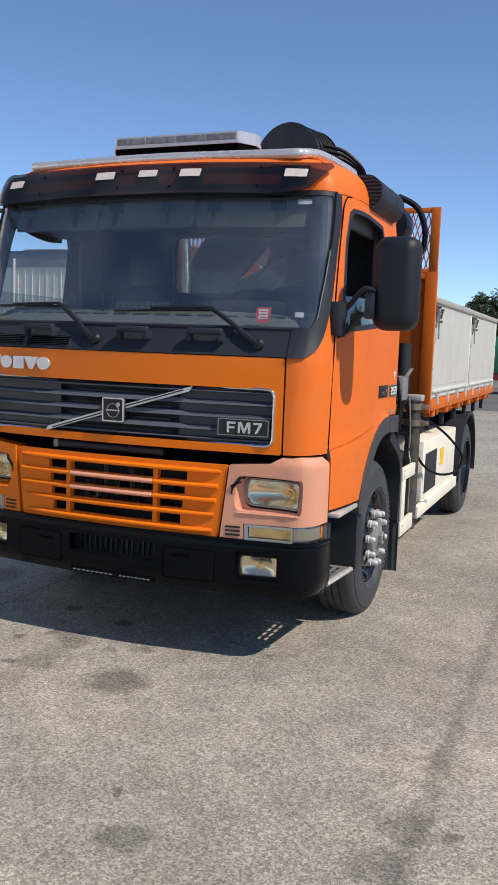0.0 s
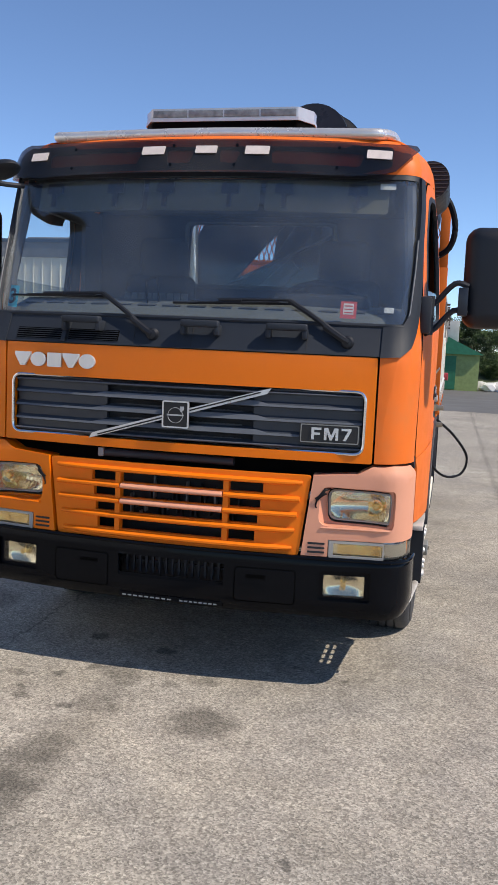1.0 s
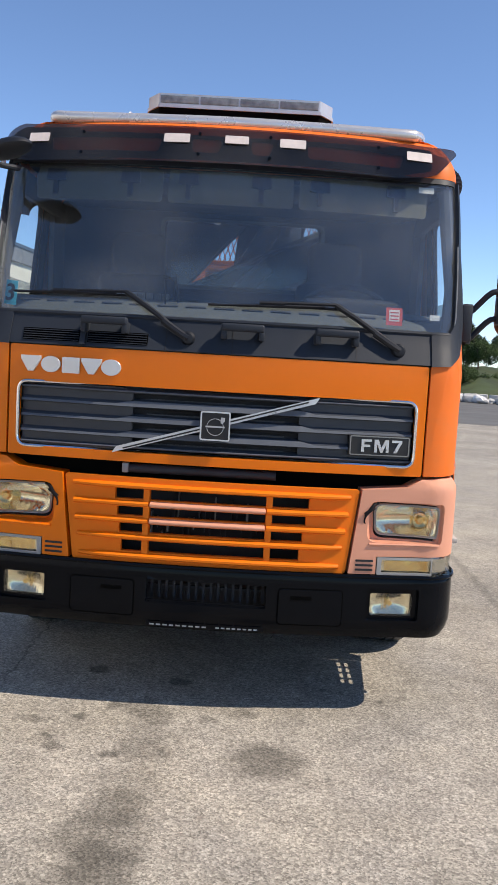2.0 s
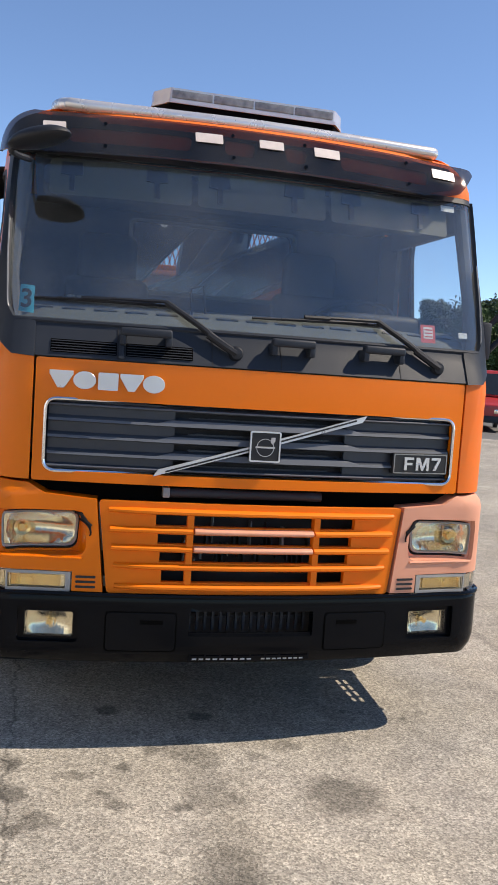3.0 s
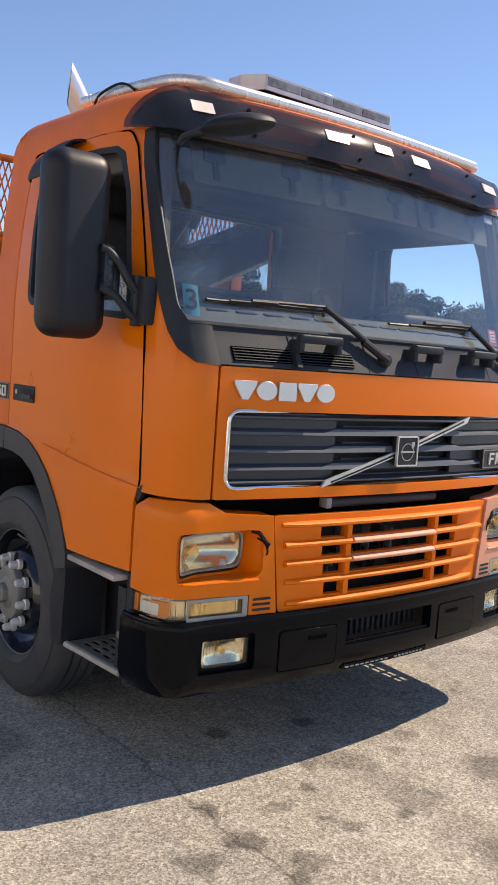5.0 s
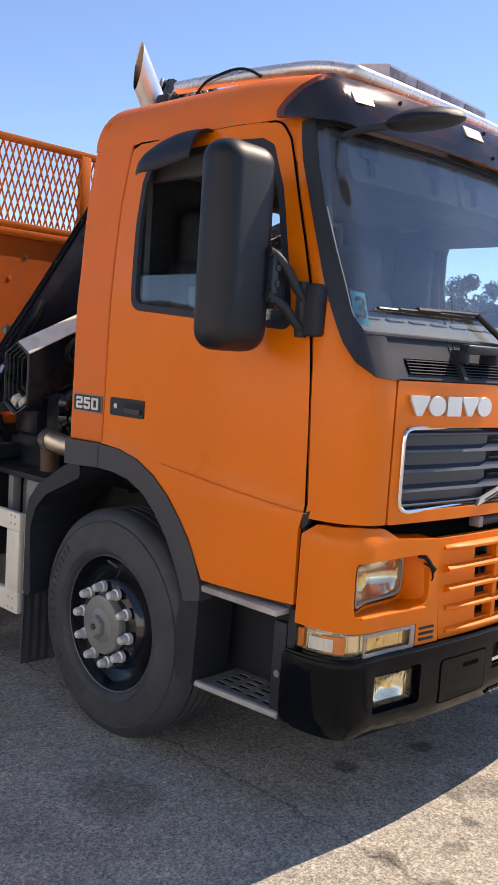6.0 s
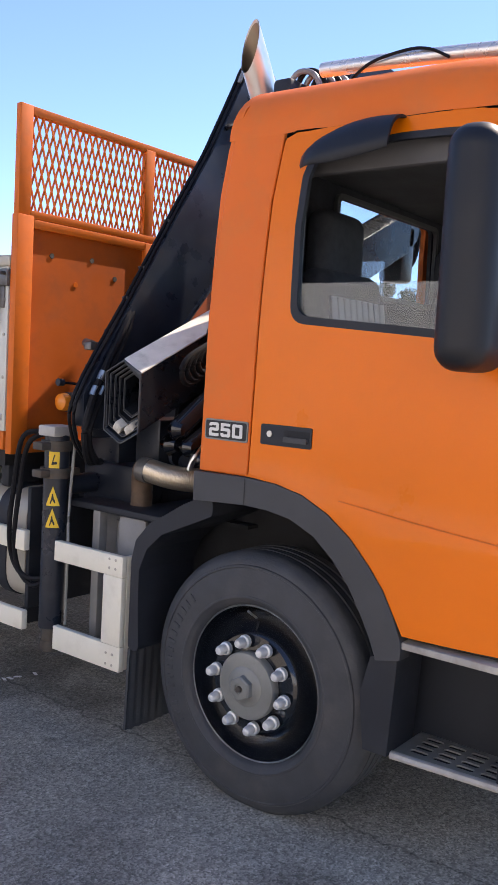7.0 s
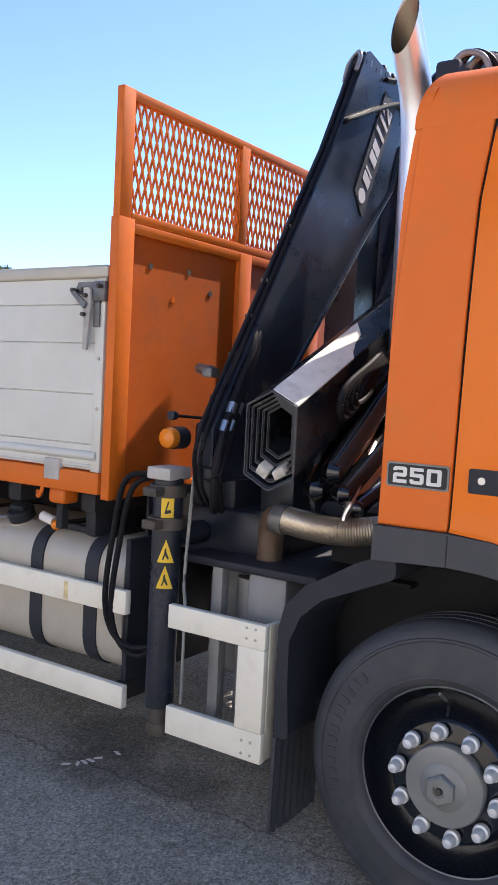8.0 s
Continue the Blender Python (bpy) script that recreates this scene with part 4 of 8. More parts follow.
# ledge behind the visor, above the glass
part("visor_ledge", sheet(rounded([(-1.4, 2.625), (1.3, 2.625), (1.3, 2.70), (-1.4, 2.70)], 0.02), [], lay(-0.03), 0.02, 0.1, 0.05), PLASTIC, truck, "")

# roof shell
def roof_point(u, z, inset):
    p = outline(u, min(z, 2.66))
    c = Vector((0, 1.0, 0))
    y = min(p.y, 1.69)
    x = p.x
    n = Vector((x / 1.2, 0, 0))
    if abs(u) < 2.0:
        d = outline(u + 0.01, 2.62) - outline(u - 0.01, 2.62)
        n = Vector((d.y, -d.x, 0)).normalized()
        return Vector((x, y, z)) - n * inset
    return Vector((x - inset * (1 if x > 0 else -1), y, z))


bm = bmesh.new()
us = list(np.linspace(-3.18, -2.0, 10)) + list(np.linspace(-1.9, 1.9, 60)) + list(np.linspace(2.0, 3.18, 10))
rings = []
for k in range(9):
    a = k / 8 * math.pi / 2
    ring = []
    for u in us:
        deep = float(np.interp(abs(u), (0.0, 0.75, 1.2, 1.7, 2.0, 2.3), (0.11, 0.12, 0.27, 0.27, 0.20, 0.17)))
        p = roof_point(u, 2.652, deep * (1 - math.cos(a)))
        p.z = 2.652 + (0.205 + 0.012 * (p.y - 0.4)) * math.sin(a)
        rear = max(0.0, p.y - 1.55) / 0.14
        p.y -= 0.10 * (1 - math.cos(a)) * rear
        ring.append(bm.verts.new(p))
    # close across the back
    rings.append(ring)
for a, b in zip(rings, rings[1:]):
    for j in range(len(us)):
        bm.faces.new((a[j], a[(j + 1) % len(us)], b[(j + 1) % len(us)], b[j]))
bm.faces.new(rings[-1])
roof = part("roof", bm, FADED, truck, "faded orange cab roof")
part("roof_lining", box(-1.04, 1.04, 0.45, 1.62, 2.62, 2.645), LINER, truck, "")

# ---- doors, side panels, steps ----
PANE_TOP = 2.085
ARCH_OUT = [(1.70, 1.338), (1.445, 1.342), (1.30, 1.334), (1.175, 1.308), (1.062, 1.255), (0.960, 1.182), (0.880, 1.10), (0.818, 1.025), (0.772, 0.945), (0.737, 0.866)]
ARCH_IN = [(0.786, 0.715), (0.824, 0.775), (0.854, 0.845), (0.892, 0.915), (0.951, 1.01), (1.026, 1.095), (1.112, 1.165), (1.221, 1.213), (1.33, 1.23), (1.437, 1.234), (1.70, 1.22)]
# squared numerals 2, 5 and 0 of the power badge
TWO = [(-0.024, -0.027), (0.024, -0.027), (0.024, -0.015), (-0.012, -0.015), (-0.012, -0.006), (0.018, -0.006), (0.024, 0.0), (0.024, 0.021), (0.018, 0.027), (-0.018, 0.027), (-0.024, 0.021), (-0.024, 0.013), (-0.011, 0.013), (-0.011, 0.016), (0.011, 0.016), (0.011, 0.006), (-0.018, 0.006), (-0.024, 0.0)]
FIVE = [(0.022, 0.027), (-0.024, 0.027), (-0.024, -0.004), (0.011, -0.004), (0.011, -0.016), (-0.011, -0.016), (-0.011, -0.012), (-0.024, -0.012), (-0.024, -0.021), (-0.018, -0.027), (0.018, -0.027), (0.024, -0.021), (0.024, 0.002), (0.018, 0.008), (-0.011, 0.008), (-0.011, 0.016), (0.022, 0.016)]
DIGITS = ((TWO, []), (FIVE, []), (rect(-0.025, 0.025, -0.027, 0.027, 0.007), [rect(-0.0115, 0.0115, -0.016, 0.016, 0.002)]))

for s in (-1, 1):
    edge = [(0.300, 0.880), (0.300, 1.165), (0.285, 1.25), (0.308, 1.77), (0.323, 1.87), (0.352, 2.05), (0.397, 2.2), (0.442, 2.34), (0.487, 2.5), (0.512, 2.58), (0.56, 2.648), (1.395, 2.653), (1.420, 2.40), (1.426, 1.96), (1.440, 1.346)] + ARCH_OUT[2:-1] + [(0.735, 0.880)]
    win = rounded([(0.400, 1.875), (1.288, 1.938), (1.304, 2.30), (1.297, 2.48), (1.262, 2.575), (0.90, 2.596), (0.63, 2.59), (0.578, 2.562), (0.515, 2.40), (0.433, 2.06)], [0.04, 0.075, 0.05, 0.05, 0.05, 0.05, 0.03, 0.03, 0.1, 0.05])
    frame_in = rounded([(0.430, 1.905), (1.259, 1.966), (1.277, 2.30), (1.268, 2.47), (1.238, 2.55), (0.90, 2.571), (0.64, 2.564), (0.599, 2.535), (0.540, 2.40), (0.460, 2.06)], [0.04, 0.06, 0.05, 0.05, 0.05, 0.05, 0.03, 0.03, 0.1, 0.05])

    def door_skin(y, z, o, s=s):
        crease = 1.224 + 0.115 * (y - 0.27)
        return Vector((s * (side_x(y, z) + o + 0.013 * min(1.0, max(0.0, (crease - z) / 0.014))), y, z))
    part("side_gap", sheet([(y, z) for y, z in [(0.285, 0.86), (0.285, 1.2), (0.25, 1.25), (0.285, 1.82), (0.33, 2.05), (0.42, 2.34), (0.47, 2.52), (0.53, 2.66), (1.425, 2.66), (1.45, 1.96), (1.46, 1.34)] + ARCH_OUT[2:]], [win], flank(s, -0.02), 0.01, 0.15, 0.1), VOID, truck, "")
    loop = rounded(edge, [0.0] * 9 + [0.05, 0.07, 0.05] + [0.0] * (len(edge) - 12))
    part("pillar_head", sheet([(0.455, 2.48), (0.66, 2.60), (0.74, 2.66), (0.48, 2.66)], [], flank(s, -0.006), 0.008, 0.1, 0.1), ORANGE if s < 0 else FADED, truck, "")
    rim = [p for p in loop if p[1] > 0.9 and p[0] < 1.39 and (p[0] < 0.54 or p[1] > 2.6)]
    part("door_seam", tube([flank(s, 0.0005)(y, z, 0) for y, z in sorted(rim, key=lambda p: (p[1] + p[0] * 0.5))], 0.0042, 6), DEEP, truck, "")
    door = part("door", sheet(loop, [win], door_skin, 0.016, 0.1, 0.07), ORANGE if s < 0 else FADED, truck, "orange cab door with a window" if s < 0 else "sunlit orange cab door with a window", 0.004)
    part("window_rubber", sheet(win, [frame_in], flank(s, 0.001), 0.02, 0.12, 0.1), PLASTIC, door, "", 0.003)
    low_pane = [(0.40, 1.90), (1.24, 1.955), (1.275, 1.985), (1.282, PANE_TOP), (0.445, PANE_TOP)]
    gl = part("window_glass", sheet(low_pane, [], flank(s, -0.012), 0.005, 0.2, 0.12), WINDOW, door, "half-lowered tinted door window")
    gl.visible_shadow = False
    # darker orange strip paints the shade line along the crease
    crease = [(0.27, 1.2205), (1.02, 1.3065), (1.02, 1.3095), (0.27, 1.2245)]
    part("crease_shade", sheet(crease, [], flank(s, 0.0145), 0.003, 0.1, 0), RUSTY, door)
    plate = part("door_handle", sheet(rect(1.156, 1.388, 1.478, 1.556, 0.008), [], flank(s, 0.006), 0.02, 0, 0), PLASTIC, door, "black recessed door handle", 0.003)
    part("handle_bar", sheet(rect(1.17, 1.275, 1.495, 1.515, 0.004), [], flank(s, 0.018), 0.012, 0, 0), GREYPL, plate, "", 0.003)
    part("handle_recess", sheet(rect(1.165, 1.28, 1.516, 1.54, 0.004), [], flank(s, 0.007), 0.004, 0, 0), VOID, plate)
    part("lock", on_side(lathe([(0.0, 0), (0.012, 0), (0.012, 0.004), (0.0, 0.004)], None, 14, False), s, 1.345, 1.52, 0.006), STEEL, plate)
    # rear pillar panel and power badge
    part("rear_pillar", sheet([(1.450, 1.342), (1.694, 1.340), (1.687, 1.96), (1.665, 2.40), (1.655, 2.652), (1.65, 2.70), (1.402, 2.70), (1.407, 2.653), (1.432, 2.40), (1.438, 1.96)], [], flank(s, -0.001), 0.02, 0.1, 0.1), FADED, truck, "faded orange rear cab pillar", 0.006)
    bd = part("power_badge", sheet(rect(1.452, 1.668, 1.473, 1.555, 0.012), [], flank(s, 0.005), 0.006, 0, 0), HUB, truck, "dark badge with white numerals", 0.001)
    part("badge_field", sheet(rect(1.458, 1.662, 1.479, 1.549, 0.01), [], flank(s, 0.0065), 0.003, 0, 0), INK, bd)
    for k, (loop, holes) in enumerate(DIGITS):
        part("digit", on_side(sheet(loop, holes, lambda u, v, o: Vector((u, v, o)), 0.003, 0, 0), s, 1.56 + (1 - k) * 0.059 * (1 if s < 0 else -1), 1.514, 0.0085), WHITE, bd)
    # arch trim, mud wing, steps
    part("trim_seam", sheet(rect(1.437, 1.441, 1.236, 1.338), [], flank(s, 0.0235), 0.006, 0, 0), VOID, truck, "")
    part("wheel_arch_trim", sheet(ARCH_OUT + [(0.731, 0.82), (0.733, 0.795), (0.831, 0.785)] + ARCH_IN[1:], [], flank(s, 0.022), 0.075, 0.12, 0.1), GREYPL, truck, "dark grey wheel arch trim", 0.006)
    liner = [(y, z + 0.045) for y, z in ARCH_IN[1:]]
    part("arch_liner", sheet(liner + [(y, z - 0.03) for y, z in liner[::-1]], [], lambda y, z, o, s=s: Vector((s * (1.205 + o), y, z)), 0.42, 0, 0), VOID, truck, "")
    # dark plate added to block sun and the bright ground past the wheel
    part("wing_light_block", box(*sorted((s * 0.77, s * 0.79)), 0.83, 2.1, 0.55, 1.30), VOID, truck, "")
    part("door_wedge", sheet([(0.262, 1.235), (0.302, 1.21), (0.302, 1.175), (0.285, 1.165), (0.268, 1.19)], [], flank(s, 0.004), 0.02, 0, 0), PLASTIC, truck, "")
    part("step_wall", box(*sorted((s * 0.96, s * 0.99)), 0.30, 0.84, 0.40, 0.90), PLASTIC, truck, "")
    part("step_well_roof", box(*sorted((s * 0.96, s * 1.20)), 0.31, 0.76, 0.865, 0.885), PLASTIC, truck, "")
    part("step_front", box(*sorted((s * 0.96, s * 1.195)), 0.285, 0.325, 0.40, 0.86, 0.006), PLASTIC, truck, "")
    cheek = part("step_cheek", box(*sorted((s * 1.165, s * 1.197)), 0.326, 0.392, 0.44, 0.80, 0.008), PLASTIC, truck, "")
    part("cheek_bolt", cyl((s * 1.196, 0.358, 0.60), (s * 1.203, 0.358, 0.60), 0.014, seg=12), HUB, cheek)
    part("step_rear", sheet([(0.748, 0.86), (0.75, 0.792), (0.852, 0.782), (0.885, 0.64), (0.86, 0.44), (0.765, 0.44), (0.752, 0.70)], [], flank(s, 0.006), 0.2, 0, 0), PLASTIC, truck, "", 0.01)
    part("sill_strip", box(*sorted((s * 1.16, s * 1.255)), 0.335, 0.755, 0.832, 0.858, 0.006), WORN, truck, "ribbed aluminium door sill")
    step = empty("step", (s * 1.12, 0.55, 0.43), truck, "perforated aluminium cab step")
    holes = []
    for i in range(4):
        for j in range(4):
            y, x = 0.395 + j * 0.086, 1.018 + i * 0.043
            holes.append([(x + 0.006, y), (x + 0.018, y), (x + 0.025, y + 0.007), (x + 0.025, y + 0.056), (x + 0.018, y + 0.063), (x + 0.006, y + 0.063), (x, y + 0.056), (x, y + 0.007)])
    holes = [[(s * x, y) for x, y in h] for h in holes]
    part("tread", sheet([(s * 0.99, 0.345), (s * 1.19, 0.345), (s * 1.215, 0.76), (s * 0.99, 0.76)], holes, lambda u, v, o: Vector((u, v, 0.452 + o)), 0.006, 0, 0), HUB, step)
    if s < 0:
        # dark sheet under the slots paints the shade below the tread
        part("slot_shade_plate", box(-1.19, -1.0, 0.35, 0.755, 0.428, 0.436), VOID, step)
    if s > 0:
        # added plate masks the inner slots so few sun spots reach the ground
        part("sun_mask_plate", box(0.99, 1.09, 0.345, 0.74, 0.432, 0.438), STEEL, step)
    part("nosing", tube([(s * 1.195, 0.34, 0.442), (s * 1.225, 0.76, 0.442)], 0.018, 8, flat=0.8, up=(0, 0, 1)), WORN, step, "", 0)
    part("step_stay", box(*sorted((s * 0.985, s * 1.20)), 0.33, 0.345, 0.42, 0.56, 0.004), PLASTIC, step)
    # rear wing over the wheel, flap
    wing = rounded([(2.066, 0.50), (2.066, 0.90), (2.044, 0.992), (1.966, 1.078), (1.88, 1.125), (1.78, 1.185), (1.70, 1.222), (1.62, 1.23), (1.62, 1.16), (1.72, 1.115), (1.893, 1.039), (1.976, 0.964), (2.018, 0.864), (2.015, 0.70), (2.0, 0.50)], 0.03, 3)
    part("mudguard", sheet(wing, [], lambda y, z, o, s=s: Vector((s * (1.235 + o), y, z)), 0.36, 0, 0), PLASTIC, truck, "black plastic mudguard behind the wheel", 0.01)
    part("mud_flap", sheet([(0.90, 0.50), (0.90, 0.13), (1.06, 0.122), (1.235, 0.128), (1.235, 0.50)], [], lambda u, v, o, s=s: Vector((s * u, 2.052 - o + 0.004 * math.sin(u * 130) + 0.02 * (0.5 - v), v)), 0.014, 0.012, 0.1), RUBBER, truck, "black ribbed rubber mud flap")

    # mirrors
    big = s < 0
    mirror = empty("wing_mirror", (s * 1.47, 0.5, 2.0), truck, "tall black wing mirror on two arms" if big else "black wing mirror on two arms")
    x0, x1, z0, z1 = (1.290, 1.560, 1.785, 2.505) if big else (1.369, 1.624, 1.89, 2.40)
    dy = -0.022 if big else -0.105
    bm = box(x0, x1, 0.425, 0.60, z0, z1, 0.074, 7)
    for v in bm.verts:
        f = (0.60 - v.co.y) / 0.175
        v.co.x = (x0 + x1) / 2 + (v.co.x - (x0 + x1) / 2) * (1 - (0.045 if big else 0.10) * f * f)
        v.co.z = (z0 + z1) / 2 + (v.co.z - (z0 + z1) / 2) * (1 - 0.03 * f * f)
        v.co.x *= s
        v.co.y += dy
    part("housing", bm, MIRRORPL, mirror, "", 0, 60)
    part("mount_block", box(*sorted((s * (x0 - 0.018), s * (x0 + 0.03))), 0.40 + dy, 0.47 + dy, (1.945 if big else 1.95), (2.10 if big else 2.09), 0.006), BLACKMETAL, mirror)
    part("mirror_glass", box(*sorted((s * (x0 + 0.08), s * (x1 - 0.08))), 0.596 + dy, 0.601 + dy, z0 + 0.09, z1 - 0.09), CHROME, mirror)
    zb = 1.972 if big else 1.97
    part("bracket", box(*sorted((s * 1.165, s * 1.225)), 0.27, 0.375, zb - 0.115, zb + 0.07, 0.012), PLASTIC, mirror)
    if big:
        part("mount_plate", box(-1.345, -1.300, 0.376, 0.45, 1.965, 2.15, 0.006), BLACKMETAL, mirror)
        for z in (2.03, 2.085):
            part("mount_bolt", cyl((-1.322, 0.370, z), (-1.322, 0.378, z), 0.011, seg=10), GREYPL, mirror)
    for dz0, dz1 in ((0.05, 0.13), (-0.085, -0.005)):
        if big:
            part("arm", tube([(-1.352, 0.395, 2.14 if dz0 > 0 else 1.992), (-1.330, 0.388, 2.132 if dz0 > 0 else 1.985), (-1.288, 0.362, 2.085 if dz0 > 0 else 1.952), (-1.252, 0.342, 2.018 if dz0 > 0 else 1.902), (-1.205, 0.335, 1.978 if dz0 > 0 else 1.872)], 0.017, 10, 4), PLASTIC, mirror)
            continue
        part("arm", tube([(s * 1.20, 0.33, zb + dz0 - 0.03), (s * 1.245, 0.365, zb + dz0), (s * 1.33, 0.42 + (0 if big else -0.08), zb + dz1 + 0.01), (s * 1.40, 0.44 + (0 if big else -0.1), zb + dz1)], 0.015, 8, 4), PLASTIC, mirror)
    part("hinge", cyl((s * 1.215, 0.345, zb - 0.12), (s * 1.215, 0.345, zb + 0.075), 0.022, seg=14), PLASTIC, mirror)
part("door_sticker", sheet([(1.555, 1.635), (1.59, 1.585), (1.63, 1.635), (1.59, 1.65)], [], flank(1, 0.001), 0.001, 0, 0), WHITE, truck, "small white sticker")
part("door_sticker", sheet(rect(1.51, 1.555, 1.35, 1.385, 0.004), [], flank(1, 0.001), 0.001, 0, 0), CYAN, truck, "small green sticker")
# bulging wind deflector over the door window
bm = bmesh.new()
grid = []
for i in range(15):
    k = i / 14
    y = 0.895 + 0.375 * k
    out = 0.105 * (1 - max(0.0, (k - 0.75) / 0.25) ** 2 * 0.4)
    za, zl = 2.652 + 0.012 * math.sin(math.pi * k) - 0.085 * k ** 2.5, 2.530 - 0.03 * math.sin(math.pi * min(1.0, k * 1.1) * 0.6)
    row = []
    for j in range(8):
        q = j / 7
        z = za + (zl - za) * q ** 2.2
        row.append((-(side_x(y, z) + 0.004 + out * math.sin(q * math.pi / 2)), y, z))
    grid.append(row)
top = [[bm.verts.new(p) for p in row] for row in grid]
low = [[bm.verts.new((p[0] + 0.008, p[1], p[2] - 0.008)) for p in row] for row in grid]
for i in range(14):
    for j in range(7):
        bm.faces.new((top[i][j], top[i + 1][j], top[i + 1][j + 1], top[i][j + 1]))
        bm.faces.new((low[i][j], low[i][j + 1], low[i + 1][j + 1], low[i + 1][j]))
    bm.faces.new((top[i][7], top[i + 1][7], low[i + 1][7], low[i][7]))
for i in (0, 14):
    for j in range(7):
        bm.faces.new((top[i][j], top[i][j + 1], low[i][j + 1], low[i][j]))
part("wind_deflector", bm, MIRRORPL, truck, "dark wind deflector over the door window", 0, 60)
# small front mirror on the visor corner
fm = empty("front_mirror", (-1.02, 0.02, 2.63), truck, "small black ramp mirror on an arm")
bm = bmesh.new()
bmesh.ops.create_uvsphere(bm, u_segments=20, v_segments=12, radius=1)
for v in bm.verts:
    v.co.z = v.co.z * (0.55 if v.co.z < 0 else 1.0)
ax = Vector((0.215, -0.15, 0.045)).normalized()
moved(bm, Matrix.Translation((-1.02, 0.02, 2.600)) @ ax.to_track_quat("X", "Z").to_matrix().to_4x4() @ Matrix.Diagonal((0.145, 0.085, 0.047, 1)))
part("housing", bm, MIRRORPL, fm)
part("arm", tube([(-1.06, 0.34, 2.585), (-1.12, 0.22, 2.575), (-1.13, 0.12, 2.575), (-1.07, 0.06, 2.588)], 0.014, 8, 4), PLASTIC, fm)

# ribbed black box over the other door
rb = part("roof_side_box", moved(join(cyl((1.155, 0.93, 2.735), (1.155, 1.55, 2.735), 0.105, seg=32), box(1.03, 1.165, 0.93, 1.55, 2.63, 2.84, 0.02)), Matrix()), PLASTIC, truck, "ribbed black rounded box on the cab side")
for k in range(9):
    hw = math.sqrt(max(0.0, 0.104 ** 2 - (2.648 + k * 0.022 - 2.735) ** 2))
    part("rib", box(1.04, 1.155 + hw, 0.922, 0.931, 2.645 + k * 0.022, 2.651 + k * 0.022), GREYPL, rb)

# back wall of the cab with its window
part("rear_wall", sheet(rect(-1.235, 1.235, 1.345, 2.80, 0.05), [rect(-0.50, 0.545, 2.135, 2.582, 0.04)], lambda u, v, o: Vector((u * (1 - 0.06 * max(0, (v - 1.9) / 0.9) ** 1.6), 1.69 + o - (0.05 * max(0, (v - 2.4) / 0.4) ** 2), v)), 0.03, 0.3, 0.2), FADED, truck, "orange rear wall of the cab")
part("rear_wall_lining", sheet(rect(-1.2, 1.2, 1.26, 2.66, 0.05), [rect(-0.48, 0.53, 2.155, 2.565, 0.04)], lambda u, v, o: Vector((u * (1 - 0.06 * max(0, (v - 1.9) / 0.9) ** 1.6), 1.63 + o, v)), 0.02, 0, 0), CLOTH, truck, "")
rg = part("rear_window", sheet(rect(-0.51, 0.555, 2.125, 2.592, 0.04), [], lambda u, v, o: Vector((u, 1.665 + o, v)), 0.005, 0, 0), REARGLASS, truck, "small rear cab window")
rg.visible_shadow = False
part("rear_window_seal", sheet(rect(-0.50, 0.55, 2.135, 2.582, 0.05), [rect(-0.475, 0.525, 2.16, 2.562, 0.04)], lambda u, v, o: Vector((u, 1.605 + o, v)), 0.02, 0, 0), DASH, truck, "")
for s in (-1, 1):
    part("pillar_lining", box(*sorted((s * 1.12, s * 1.15)), 1.33, 1.64, 1.3, 2.62), LINER, truck, "")
    part("door_lining", box(*sorted((s * 1.13, s * 1.20)), 0.42, 1.4, 1.25, 1.90, 0.02), LINER, truck, "")
part("cab_floor", box(-1.15, 1.15, 0.30, 1.66, 1.245, 1.27), VOID, truck, "")
for s in (-1, 1):
    part("inner_pillar", tube([(s * 1.10, 0.26, 1.86), (s * 1.12, 0.33, 2.1), (s * 1.07, 0.44, 2.6)], 0.035, 8), LINER, truck, "")

for s in (-1, 1):
    part("door_header_lining", box(*sorted((s * 1.085, s * 1.125)), 0.50, 1.36, 2.50, 2.63, 0.012), LINER, truck, "")

# dashboard, wheel, seats
bm = bmesh.new()
rr = []
for x in np.linspace(-1.13, 1.13, 31):
    y0 = front_y(min(abs(x), 1.0), 1.9) + 0.02 + (0.10 if abs(x) > 1.05 else 0)
    rr.append([bm.verts.new((x, y, z)) for y, z in ((y0, 1.872), (y0 + 0.12, 1.925), (y0 + 0.30, 1.985), (y0 + 0.40, 1.985), (y0 + 0.45, 1.88), (y0 + 0.42, 1.3), (y0, 1.3))])
for a, b in zip(rr, rr[1:]):
    for j in range(7):
        bm.faces.new((a[j], a[(j + 1) % 7], b[(j + 1) % 7], b[j]))
bm.faces.new(rr[0]), bm.faces.new(rr[-1][::-1])
dash = part("dashboard", bm, DASH, truck, "grey moulded dashboard with defroster slots")
for k in range(15):
    x = -0.98 + k * 0.14
    if abs(x) < 1.02:
        y = front_y(abs(x), 1.9) + 0.20
        part("defroster_slot", moved(box(-0.05, 0.05, -0.012, 0.012, -0.004, 0.006), Matrix.Translation((x, y, 1.946)) @ Matrix.Rotation(0.32, 4, "X")), GREYPL, dash)
part("binnacle", box(0.38, 0.90, 0.38, 0.60, 1.90, 2.045, 0.04, 4), PLASTIC, dash)
wheelm = Matrix.Translation((0.62, 0.70, 2.0)) @ Matrix.Rotation(radians(-28), 4, "X")
sw = part("steering_wheel", lathe([(0.225 + 0.014 * math.cos(a), 0.014 * math.sin(a)) for a in np.linspace(0, 2 * math.pi, 10, endpoint=False)], wheelm, 36), PLASTIC, truck, "black steering wheel")
